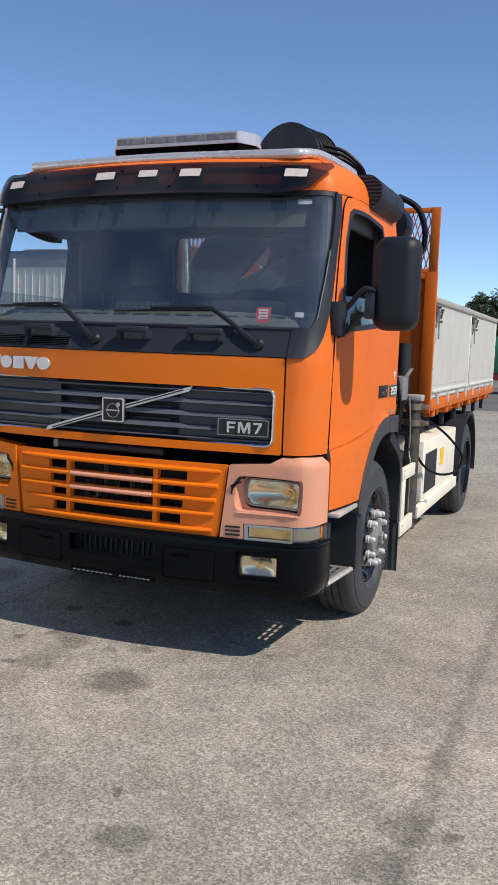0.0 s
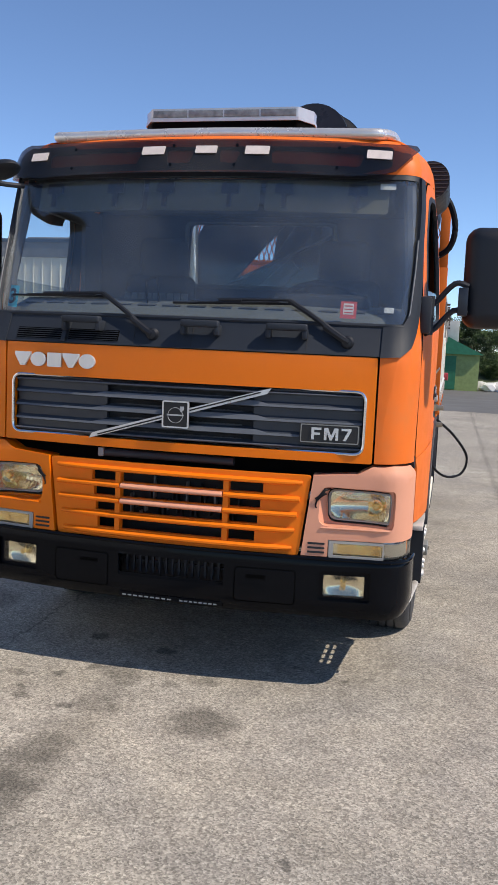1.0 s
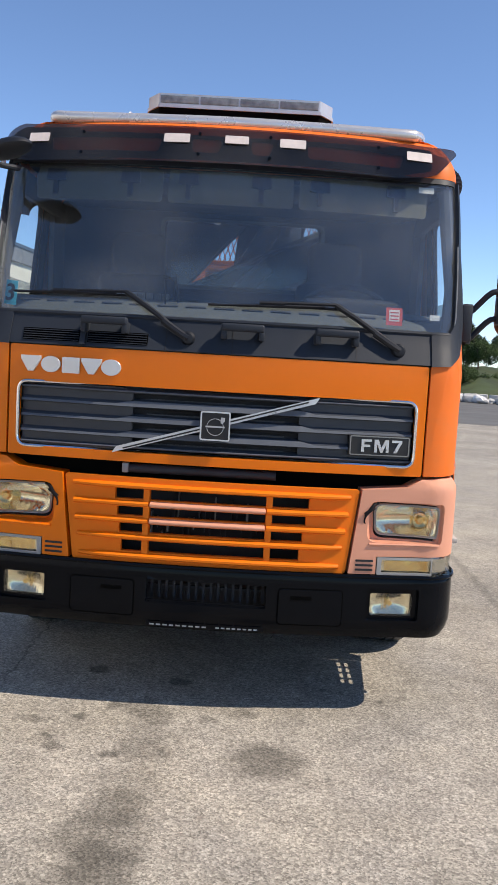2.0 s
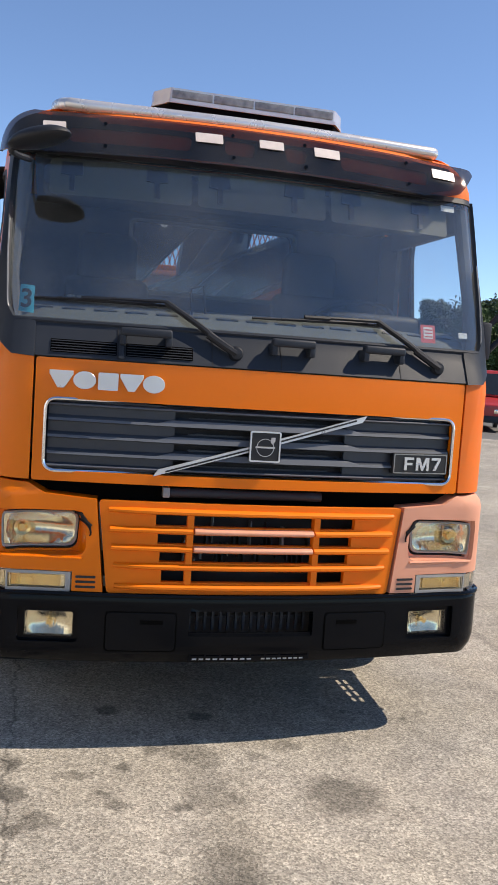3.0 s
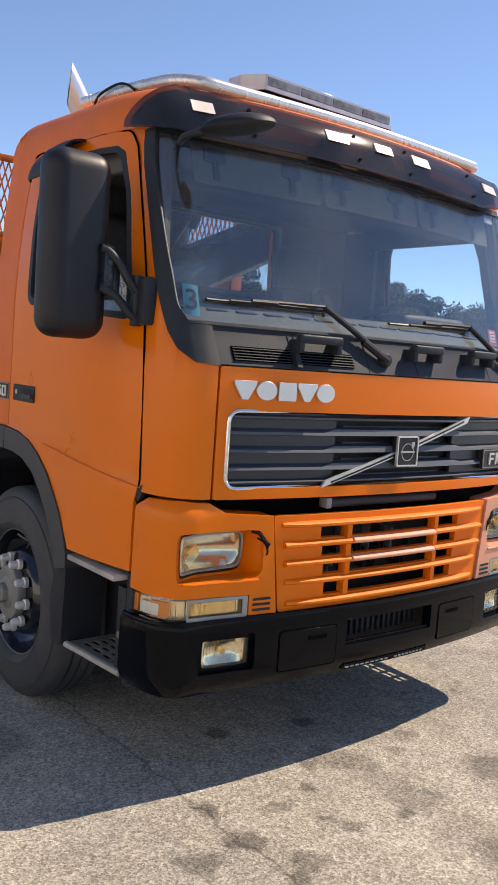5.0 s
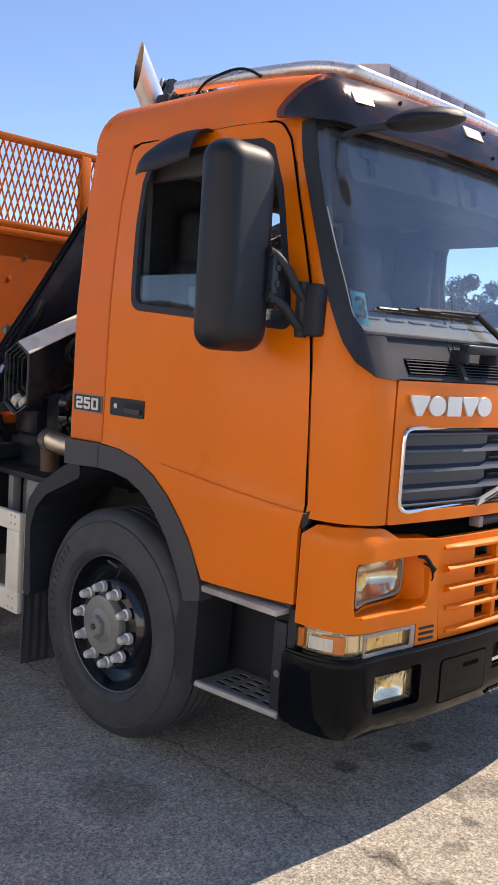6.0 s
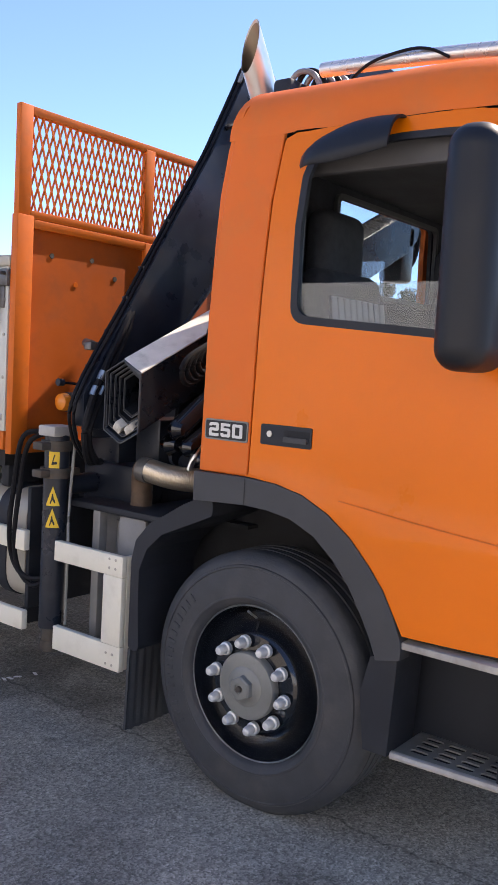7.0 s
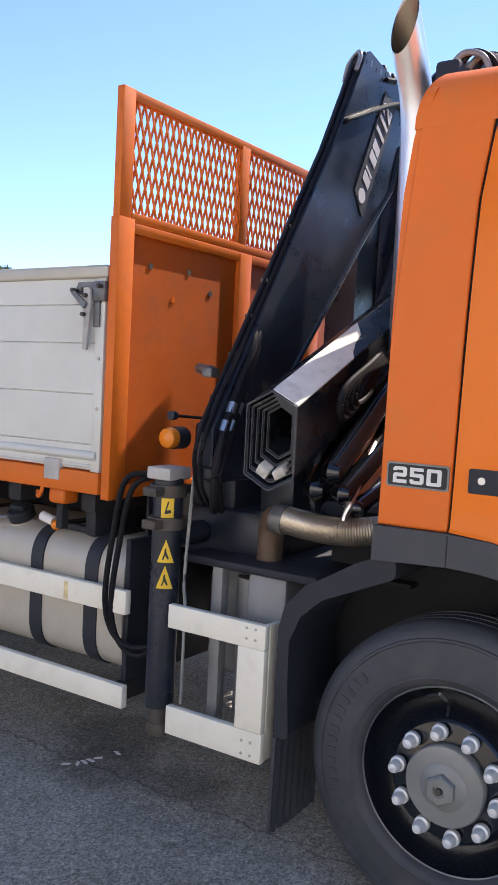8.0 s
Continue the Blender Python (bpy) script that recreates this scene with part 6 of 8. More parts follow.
for y in (-0.035, 0.035):
    part("slide_pad", moved(box(0.004, 0.05, -0.026, 0.026, -0.018, 0.018, 0.007), OB @ Matrix.Translation((0, y, -0.122)) @ Matrix.Rotation(radians(30 if y > 0 else -30), 4, "X")), PAD, outer, "worn pale slide pad")
top = part("top_plate", moved(sheet([(0.0, -0.106), (0.40, -0.106), (0.43, -0.085), (0.50, -0.06), (0.56, -0.05), (0.62, 0.0), (0.0, 0.0)], [], lambda u, v, o: Vector((u, v, 0.178 - 0.0534 * abs(v) / 0.105 + 0.004 + o)), 0.006, 0, 0), OB), BAREPLATE, outer, "bare worn steel top face")
part("boom_end", join(lathe([(0, -0.09), (0.12, -0.09), (0.14, -0.05), (0.14, 0.05), (0.12, 0.09), (0, 0.09)], Matrix.Translation((1.06, 2.12, 2.70)) @ Matrix.Rotation(math.pi / 2, 4, "X"), 28, False), box(0.98, 1.14, 2.03, 2.2, 2.35, 2.72, 0.03)), BLACKMETAL, crane)
part("boom_end_hose", tube([(1.1, 2.05, 2.9), (1.24, 2.08, 2.82), (1.30, 2.1, 2.65), (1.27, 2.12, 2.5), (1.15, 2.15, 2.42)], 0.022, 8, 5), HOSE, crane)
# cylinders and valves behind the cab
for p, q, r, m in (((-0.85, 2.0, 1.36), (0.2, 2.0, 2.35), 0.06, BLACKMETAL), ((-0.98, 1.98, 1.42), (-0.5, 1.98, 1.87), 0.032, CHROME), ((-1.0, 1.93, 1.36), (-0.3, 1.93, 1.72), 0.035, CHROME), ((-0.95, 2.02, 1.30), (0.1, 2.02, 1.62), 0.055, BLACKMETAL), ((-0.55, 2.25, 1.4), (0.25, 2.25, 2.7), 0.07, BLACKMETAL)):
    part("hydraulic_cylinder", cyl(p, q, r, seg=20), m, crane)
for k in range(6):
    part("pipe", tube([(-1.05 + 0.05 * k, 1.92 + 0.02 * k, 1.30), (-1.0 + 0.06 * k, 1.90 + 0.02 * k, 1.42 + 0.02 * k), (-0.7 + 0.06 * k, 1.95, 1.62 + 0.05 * k), (-0.2, 2.0, 1.8 + 0.08 * k)], 0.014, 8, 5), STEEL if k % 3 == 0 else HOSE, crane)
for p, q, r in (((-1.10, 1.95, 1.48), (-0.62, 1.95, 1.82), 0.045), ((-1.05, 1.93, 1.40), (-0.60, 1.93, 1.63), 0.042), ((-1.00, 1.90, 1.345), (-0.58, 1.90, 1.46), 0.038), ((-1.02, 2.06, 1.40), (-0.30, 2.06, 2.02), 0.05)):
    part("hydraulic_rod", cyl(p, q, r, seg=20), GLOSSROD, crane)
    part("rod_eye", lathe([(0.0, -r), (r * 0.6, -r * 0.85), (r * 1.05, 0.0), (r * 0.6, r * 0.85), (0.0, r)], Matrix.Translation(p) @ Matrix.Rotation(math.pi / 2, 4, "X"), 18, False), GLOSSROD, crane)
for k in range(4):
    g = 0.035 * k
    part("hose_loop", tube([(-0.80 + g, 1.93, 1.93), (-0.90 + g * 0.7, 1.92, 1.885), (-1.08 + g, 1.92, 1.80 + g * 0.4), (-1.13 + g, 1.92, 1.73 + g * 0.4), (-1.08 + g, 1.93, 1.68 + g * 0.5), (-0.97 + g, 1.94, 1.72 + g * 0.5), (-0.85 + g * 0.5, 1.95, 1.84), (-0.70, 1.97, 1.95)], 0.013, 8, 5), HOSE, crane, "looped black hydraulic hose")
part("back_plate", prism(rounded([(-1.0, 1.30), (-0.45, 1.28), (-0.30, 2.1), (-0.62, 2.05), (-0.95, 1.62)], 0.05), 2.08, 2.10), BLACKMETAL, crane, "", 0.004)
part("end_plate", prism(rounded([(-1.235, 1.455), (-1.00, 1.425), (-0.93, 1.56), (-1.165, 1.60)], 0.012), 2.360, 2.374), BLACKMETAL, crane, "bolted end plate of the boom", 0.003)
for x, z in ((-1.129, 1.74), (-0.986, 1.781)):
    part("boom_boss", lathe([(0.0, 0.0), (0.022, 0.0), (0.022, 0.004), (0.014, 0.004), (0.012, 0.001), (0.0, 0.001)], Matrix.Translation((x + 0.05, 2.373, z)) @ Matrix.Rotation(math.pi / 2, 4, "X"), 20, False), GRIME, crane)
for k, dx in enumerate((0.0, 0.045)):
    part("supply_hose", tube([(-0.985 + dx * 0.5, 2.40, 2.02), (-1.045 + dx * 0.6, 2.366, 1.92), (-1.14 + dx * 0.8, 2.358, 1.77), (-1.225 + dx, 2.352, 1.62), (-1.275 + dx * 0.6, 2.35, 1.47), (-1.265 + dx * 0.5, 2.36, 1.38), (-1.21 + dx, 2.40, 1.30), (-1.12 + dx, 2.46, 1.28)], 0.017, 8, 5), HOSE, crane, "thick black supply hose")
    for f in ((-1.238 + dx, 1.60), (-1.198 + dx, 1.67)):
        part("hose_fitting", cyl((f[0], 2.355, f[1]), (f[0] + 0.022, 2.355, f[1] + 0.040), 0.0185, seg=12), STEEL, crane)
part("boom_head_pipe", tube([(-0.385, 2.372, 2.985), (-0.32, 2.362, 3.02), (0.10, 2.36, 3.20), (0.235, 2.36, 3.21), (0.275, 2.36, 3.15)], 0.012, 8, 5), HOSE, crane)
part("boom_head_pipe", tube([(0.0, 2.365, 3.29), (0.12, 2.36, 3.32), (0.28, 2.36, 3.36)], 0.011, 8, 4), HOSE, crane)
for k in range(3):
    part("boom_hose", tube([(0.02 + 0.05 * k, 2.66, 2.55), (0.10 + 0.05 * k, 2.64, 2.42), (0.20 + 0.04 * k, 2.62, 2.30), (0.24 + 0.02 * k, 2.63, 2.18), (0.18 + 0.03 * k, 2.66, 2.02)], 0.013, 8, 5), HOSE, crane)
part("boom_rear_pipe", tube([(0.14, 2.60, 2.40), (0.24, 2.59, 2.30), (0.275, 2.59, 2.18)], 0.006, 6, 5), STEEL, crane)
part("valve_block", box(-0.95, -0.6, 2.2, 2.36, 1.27, 1.50, 0.015), BLACKMETAL, crane)
part("link_plate", prism(rounded([(-0.80, 1.55), (-0.60, 1.50), (-0.35, 1.95), (-0.42, 2.1), (-0.66, 1.85)], 0.04), 1.97, 2.0), BLACKMETAL, crane, "", 0.004)
part("pin", cyl((-0.58, 1.90, 1.80), (-0.58, 2.02, 1.80), 0.045), STEEL, crane)
part("base_housing", box(-0.92, 0.92, 2.50, 2.74, 1.24, 1.62, 0.03), BLACKMETAL, crane)
part("boom_lower_block", box(-1.20, -0.95, 2.386, 2.47, 1.40, 1.50, 0.015), BLACKMETAL, crane)

# stabiliser legs
for s in (-1, 1):
    leg = empty("stabiliser_leg", (s * 1.19, 2.64, 0.35), crane, "")
    leg.parent = truck
    tagged(leg, "black hydraulic stabiliser leg with yellow warning labels" if s < 0 else "grimy hydraulic stabiliser leg with brass collars")
    x, y = s * 1.185, 2.645
    part("outer_tube", cyl((x, y, 0.46), (x, y, 1.40), 0.060, seg=28), BLACKMETAL if s < 0 else GRIME, leg)
    part("ram", cyl((x, y, 0.36), (x, y, 0.48), 0.046, seg=20), GRIME, leg)
    part("foot", lathe([(0, 0), (0.052, 0), (0.056, 0.02), (0.05, 0.05), (0, 0.05)], Matrix.Translation((x, y, 0.345)), 20, False), GRIME, leg)
    for z in (1.215, 1.345):
        part("collar", cyl((x, y, z - 0.024), (x, y, z + 0.024), 0.076, seg=24), GRIME if s < 0 else BRASSY, leg)
        part("collar_ear", box(x - 0.12, x + 0.12, y - 0.035, y + 0.035, z - 0.018, z + 0.018, 0.006), GRIME if s < 0 else BRASSY, leg)
    part("cap", box(x - 0.07, x + 0.07, y - 0.06, y + 0.06, 1.39, 1.44, 0.008), WORN, leg)
    part("pipe", tube([(x - s * 0.02, y - 0.11, 1.42), (x, y - 0.11, 1.2), (x, y - 0.10, 0.98), (x + s * 0.02, y - 0.125, 0.88), (x + s * 0.02, y - 0.125, 0.5)], 0.007, 6, 5), HUB, leg)
    loop = [(x, y + 0.06, 1.40), (x + s * 0.06, y + 0.14, 1.34), (x + s * 0.06, y + 0.20, 1.10), (x + s * 0.05, y + 0.24, 0.85), (x + s * 0.03, y + 0.22, 0.70), (x + s * 0.02, y + 0.12, 0.64), (x, y + 0.02, 0.70)] if s < 0 else [(x, y + 0.06, 1.30), (x + 0.10, y + 0.16, 1.22), (x + 0.22, y + 0.34, 1.10), (x + 0.33, y + 0.48, 0.93), (x + 0.30, y + 0.46, 0.79), (x + 0.18, y + 0.30, 0.77), (x + 0.07, y + 0.14, 0.86), (x, y + 0.06, 1.02)]
    part("hose", tube(loop, 0.0125 if s < 0 else 0.0105, 8, 6), HOSE, leg)
    if s < 0:
        part("hose", tube([p if i in (0, len(loop) - 1) else (p[0] + s * 0.012, p[1] + 0.025, p[2] + 0.035) for i, p in enumerate(loop)], 0.0125, 8, 6), HOSE, leg)
    part("crossbar", cyl((s * 0.6, y, 1.15), (x, y, 1.15), 0.05), BLACKMETAL, leg)
    if s < 0:
        def wrap(a, z, o):
            return Vector((x + (0.0615 + o) * math.cos(a), y + (0.0615 + o) * math.sin(a), z))
        a0 = radians(218)
        part("warning_label", sheet(rect(a0 - 0.42, a0 + 0.42, 1.24, 1.318), [], wrap, 0.001, 0.15, 0), YELLOW, leg, "yellow warning label")
        part("label_sign", sheet([(a0 - 0.2, 1.255), (a0 + 0.25, 1.26), (a0 + 0.2, 1.272), (a0 - 0.05, 1.27), (a0 + 0.1, 1.305), (a0, 1.305)], [], lambda a, z, o: wrap(a, z, o + 0.001), 0.001, 0.1, 0), INK, leg)
        for z in (1.06, 0.955):
            part("warning_label", sheet([(a0 - 0.66, z - 0.006), (a0 + 0.66, z - 0.006), (a0, z + 0.106)], [], wrap, 0.001, 0.12, 0.03), INK, leg, "black edge of the warning triangle")
            part("warning_label", sheet([(a0 - 0.56, z), (a0 + 0.56, z), (a0, z + 0.094)], [], lambda a, z, o: wrap(a, z, o + 0.0012), 0.001, 0.12, 0.03), YELLOW, leg, "yellow warning triangle")
            part("label_sign", sheet([(a0 - 0.22, z + 0.012), (a0 - 0.14, z + 0.010), (a0 - 0.02, z + 0.030), (a0 + 0.16, z + 0.012), (a0 + 0.22, z + 0.018), (a0 + 0.05, z + 0.044), (a0 + 0.02, z + 0.060), (a0 - 0.06, z + 0.056), (a0 - 0.10, z + 0.034)], [], lambda a, z, o: wrap(a, z, o + 0.0024), 0.001, 0.1, 0), INK, leg)
beacon = part("side_beacon", lathe([(0, 0), (0.044, 0), (0.046, 0.015), (0.040, 0.038), (0.02, 0.052), (0, 0.055)], Matrix.Translation((-1.06, 2.74, 1.545)) @ Matrix.Rotation(radians(-90), 4, "Y"), 24, False), AMBER, truck, "round amber side lamp")
part("lamp_base", cyl((-1.06, 2.74, 1.545), (-0.99, 2.74, 1.545), 0.048, seg=20), PLASTIC, beacon)
part("control_lever", tube([(-1.18, 2.64, 1.645), (-0.9, 2.66, 1.63)], 0.007, 6), HOSE, truck, "thin control lever with a black knob")
part("lever_knob", cyl((-1.20, 2.64, 1.646), (-1.17, 2.64, 1.645), 0.018, seg=12), PLASTIC, truck, "")
part("coupling", join(cyl((-1.10, 2.52, 1.83), (-1.05, 2.62, 1.84), 0.022, seg=14), box(-1.13, -1.07, 2.50, 2.55, 1.805, 1.845, 0.008)), LATCH, truck, "grimy steel hose coupling")

# ---- cargo body ----
bed = empty("cargo_bed", (0, 5.1, 1.3), truck, "flatbed with white aluminium side boards and an orange headboard")
part("bed_floor", box(-1.22, 1.22, 2.93, 7.4, 1.36, 1.40), RUSTY, bed)
for x in (-0.43, 0.43):
    part("subframe", box(x - 0.05, x + 0.05, 2.9, 7.35, 1.04, 1.20), VOID, bed)
for k in range(10):
    part("cross_bearer", box(-1.18, 1.18, 3.05 + k * 0.47, 3.13 + k * 0.47, 1.20, 1.358), VOID, bed)
for s in (-1, 1):
    part("side_rail", box(*sorted((s * 1.20, s * 1.265)), 2.96, 7.42, 1.292, 1.385, 0.008), RUSTY, bed, "orange outer rail")
    # headboard posts
    part("corner_post", box(*sorted((s * 1.165, s * 1.262)), 2.90, 2.945, 1.276, 2.44, 0.003), RUSTY, bed, "orange headboard post")
    part("upper_post", box(*sorted((s * 1.185, s * 1.258)), 2.903, 2.94, 2.44, 2.958, 0.003), RUSTY, bed)
    part("inner_post", box(*sorted((s * 0.30, s * 0.40)), 2.895, 2.95, 1.30, 2.42, 0.003), RUSTY, bed)
    part("inner_upper_post", box(*sorted((s * 0.345, s * 0.415)), 2.903, 2.938, 2.45, 2.93, 0.003), RUSTY, bed)
    # side boards, two lengths each, of five planks
    for k, (y0, y1) in enumerate(((2.965, 5.10), (5.16, 7.40))):
        board = empty("side_board", (s * 1.25, y0, 1.4), truck, "white aluminium drop side of five planks" if s < 0 else "smooth white aluminium drop side")
        for z0, z1 in ((1.392, 1.498), (1.50, 1.71), (1.712, 1.922), (1.924, 2.082), (2.084, 2.205)) if s < 0 else ((1.392, 1.498), (1.50, 2.205)):
            part("plank", box(*sorted((s * 1.222, s * 1.25)), y0 + 0.03, y1 - 0.03, z0 + 0.0004, z1 - 0.0004, 0.0018, 1), ALU, board)
        part("core", box(*sorted((s * 1.226, s * 1.240)), y0 + 0.02, y1 - 0.02, 1.392, 2.20), CREAM, board)
        part("end_cap", box(*sorted((s * 1.218, s * 1.256)), y0, y0 + 0.05, 1.385, 2.215, 0.004), ALU, board)
        part("end_cap", box(*sorted((s * 1.218, s * 1.256)), y1 - 0.05, y1, 1.385, 2.215, 0.004), CREAM, board)
        part("top_rail", box(*sorted((s * 1.20, s * 1.268)), y0 - 0.015, y1 + 0.005, 2.19, 2.245, 0.012, 3), TANK, board, "weathered grey top rail")
        for z, r in ((1.408, 0.009), (1.452, 0.021)):
            part("hinge_bead", tube([(s * 1.246, y0 + 0.02, z), (s * 1.246, y1 - 0.02, z)], r, 12), ALU, board)
        for j in range(4):
            y = y0 + 0.22 + j * 0.56
            part("hinge", box(*sorted((s * 1.24, s * 1.272)), y, y + 0.09, 1.335, 1.425, 0.003), WORN, board)
        side = lambda y, z, o, s=s: Vector((s * (1.262 + o), y, z))
        latch = part("latch", box(*sorted((s * 1.25, s * 1.275)), y0 - 0.012, y0 + 0.055, 2.095, 2.178, 0.006), LATCH, board, "worn dark iron drop-side latch")
        part("latch_plate", box(*sorted((s * 1.25, s * 1.266)), y0 + 0.022, y0 + 0.056, 1.99, 2.096, 0.003), LATCH, latch)
        part("latch_arm", sheet(rounded([(y0 + 0.04, 2.125), (y0 + 0.15, 2.125), (y0 + 0.162, 2.15), (y0 + 0.15, 2.176), (y0 + 0.04, 2.176)], 0.006), [rounded([(y0 + 0.088, 2.135), (y0 + 0.13, 2.132), (y0 + 0.135, 2.155), (y0 + 0.09, 2.158)], 0.005)], side, 0.014, 0, 0), LATCH, latch)
        part("latch_lever", sheet(rounded([(y0 + 0.062, 2.145), (y0 + 0.098, 2.145), (y0 + 0.106, 2.09), (y0 + 0.094, 2.02), (y0 + 0.098, 1.895), (y0 + 0.074, 1.893), (y0 + 0.064, 2.02), (y0 + 0.058, 2.09)], 0.008), [], lambda y, z, o, s=s: Vector((s * (1.282 + o), y, z)), 0.012, 0, 0), WORN, latch, "worn bare lever")
        part("latch_link", sheet(rounded([(y0 + 0.162, 2.13), (y0 + 0.145, 2.14), (y0 + 0.07, 2.085), (y0 + 0.085, 2.062)], 0.006), [], lambda y, z, o, s=s: Vector((s * (1.296 + o), y, z)), 0.01, 0, 0), LATCH, latch)
        for py, pz in ((y0 + 0.082, 2.118), (y0 + 0.09, 2.04), (y0 + 0.006, 2.155), (y0 + 0.152, 2.14)):
            part("latch_pin", cyl((s * 1.262, py, pz), (s * 1.301, py, pz), 0.009, seg=10), GRIME, latch)
        for z in (1.65, 1.86, 2.03):
            part("rivet", cyl((s * 1.254, y0 + 0.024, z), (s * 1.260, y0 + 0.024, z), 0.008, seg=8), TANK, board)
    for j in range(6):
        y = 3.3 + j * 0.72
        part("rope_hook", tube([(s * 1.25, y, 1.30), (s * 1.262, y, 1.262), (s * 1.25, y + 0.03, 1.248), (s * 1.235, y + 0.045, 1.27)], 0.009, 6, 4), RUSTY, bed)
        lb = part("lock_bracket", box(*sorted((s * 1.15, s * 1.25)), y - 0.13, y - 0.03, 1.225, 1.30, 0.02, 3), RUSTY, bed)
        part("lock_bolt", box(*sorted((s * 1.17, s * 1.21)), y - 0.085, y - 0.045, 1.11, 1.225, 0.006), VOID, lb)
part("headboard_sheet", box(-1.18, 1.18, 2.922, 2.932, 1.28, 2.43), SHADEDORANGE, bed, "orange steel headboard sheet")
part("lower_rail", box(-1.164, 1.164, 2.898, 2.93, 1.28, 1.335, 0.003), RUSTY, bed)
part("mid_rail", box(-1.184, 1.184, 2.902, 2.94, 2.428, 2.466, 0.003), RUSTY, bed)
part("headboard_cap", box(-1.164, 1.164, 2.900, 2.943, 2.382, 2.425, 0.003), RUSTY, bed)
part("top_rail", box(-1.1845, 1.1845, 2.905, 2.937, 2.915, 2.957, 0.003), RUSTY, bed)
for x, z, m in ((-1.034, 2.267, GRIME), (-0.768, 2.277, GRIME), (-0.872, 2.141, RUSTY), (-0.87, 1.542, GRIME), (-0.93, 1.535, RUSTY), (-0.6, 2.2, GRIME)):
    part("bolt", cyl((x, 2.9175, z), (x, 2.926, z), 0.014, seg=8), m, bed, "rusty bolt head")


def lattice(x0, x1, z0, z1, pitch=0.0425, tall=0.135, w=0.0038):
    """Expanded metal: two families of slanting strands clipped to the opening."""
    bm = bmesh.new()
    k = (pitch / 2) / (tall / 2)
    n = int((x1 - x0 + (z1 - z0) * k) / pitch) + 2
    for i in range(-2, n + 2):
        for sg in (1, -1):
            xa = x0 + i * pitch if sg > 0 else x1 - i * pitch
            a, b = Vector((xa - (z1 - z0) * k * sg * 0.0, z0)), Vector((xa - sg * (z1 - z0) * k, z1))
            lo, hi = 0.0, 1.0
            dx = b.x - a.x
            t0, t1 = sorted(((x0 - a.x) / dx, (x1 - a.x) / dx))
            lo, hi = max(lo, t0), min(hi, t1)
            if hi - lo < 0.01:
                continue
            p, q = a.lerp(b, lo), a.lerp(b, hi)
            nrm = Vector((-(q - p).y, (q - p).x)).normalized() * w
            y0, y1 = (2.908, 2.916) if sg > 0 else (2.9125, 2.9205)
            f = [bm.verts.new((c.x, y, c.y)) for y in (y0, y1) for c in (p - nrm, p + nrm, q + nrm, q - nrm)]
            for idx in ((0, 1, 2, 3), (7, 6, 5, 4), (0, 4, 5, 1), (1, 5, 6, 2), (2, 6, 7, 3), (3, 7, 4, 0)):
                bm.faces.new([f[j] for j in idx])
    return bm


for a, b in ((-1.19, -0.41), (-0.35, 0.35), (0.41, 1.19)):
    part("mesh_panel", lattice(a, b, 2.462, 2.914), RUSTY, bed, "orange expanded-metal mesh", 0, 20)
part("tail_board", box(-1.2, 1.2, 7.40, 7.44, 1.38, 2.22, 0.004), ALU, bed, "white aluminium tail board")
part("tail_bar", box(-1.1, 1.1, 7.15, 7.25, 0.5, 0.62, 0.01), PLASTIC, truck, "")
# tank and guards on the kerb side
tank = empty("fuel_tank", (-0.87, 3.6, 0.5), truck, "scuffed aluminium fuel tank with black straps")
prof = rounded([(-1.175, 0.52), (-0.56, 0.52), (-0.56, 1.09), (-1.175, 1.09)], 0.16, 10)
part("shell", sheet(prof, [], lambda u, v, o: Vector((u, 2.875 - o, v)), 1.75, 0, 0), TANK, tank, "", 0.01)
for y in (3.02, 3.36, 3.95, 4.4):
    st = rounded([(-1.182, 0.513), (-0.553, 0.513), (-0.553, 1.097), (-1.182, 1.097)], 0.165, 10)
    part("strap", sheet(st, [prof], lambda u, v, o: Vector((u, y - o, v)), 0.075, 0, 0), PLASTIC, tank)
neck = Matrix.Translation((-1.05, 3.63, 1.062)) @ Matrix.Rotation(radians(-24), 4, "Y")
part("filler_neck", lathe([(0, 0), (0.085, 0), (0.085, 0.012), (0.068, 0.016), (0.066, 0.035), (0, 0.035)], neck, 28, False), TANK, tank, "aluminium filler neck")
cap = part("filler_cap", lathe([(0, 0.03), (0.060, 0.03), (0.064, 0.036), (0.064, 0.078), (0.058, 0.084), (0, 0.086)], neck, 28, False), PLASTIC, tank, "bulky black filler cap")
part("cap_grip", moved(box(-0.022, 0.022, -0.045, 0.045, 0.084, 0.112, 0.008), neck), PLASTIC, cap)
part("cap_strap", tube([(-1.10, 3.71, 1.09), (-1.13, 3.75, 1.085), (-1.13, 3.80, 1.05), (-1.11, 3.82, 1.045)], 0.008, 6, 4), STEEL, tank)
link = part("air_coupling", cyl((-1.10, 3.375, 1.112), (-1.10, 3.455, 1.130), 0.024, seg=16), WHITE, truck, "white air coupling with an orange knob")
part("coupling_knob", lathe([(0, -0.02), (0.014, -0.018), (0.022, -0.006), (0.022, 0.006), (0.014, 0.018), (0, 0.02)], Matrix.Translation((-1.115, 3.352, 1.10)) @ Matrix.Rotation(radians(80), 4, "X"), 16, False), AMBER, link)
part("coupling_bracket", box(-1.10, -1.06, 3.16, 3.36, 1.085, 1.115, 0.008), VOID, link)
part("coupling_plate", box(-1.12, -0.75, 3.10, 3.17, 1.075, 1.20, 0.02), PLASTIC, link)
part("tank_end", box(-1.17, -0.56, 2.846, 2.873, 0.50, 1.11, 0.004), PLASTIC, tank)
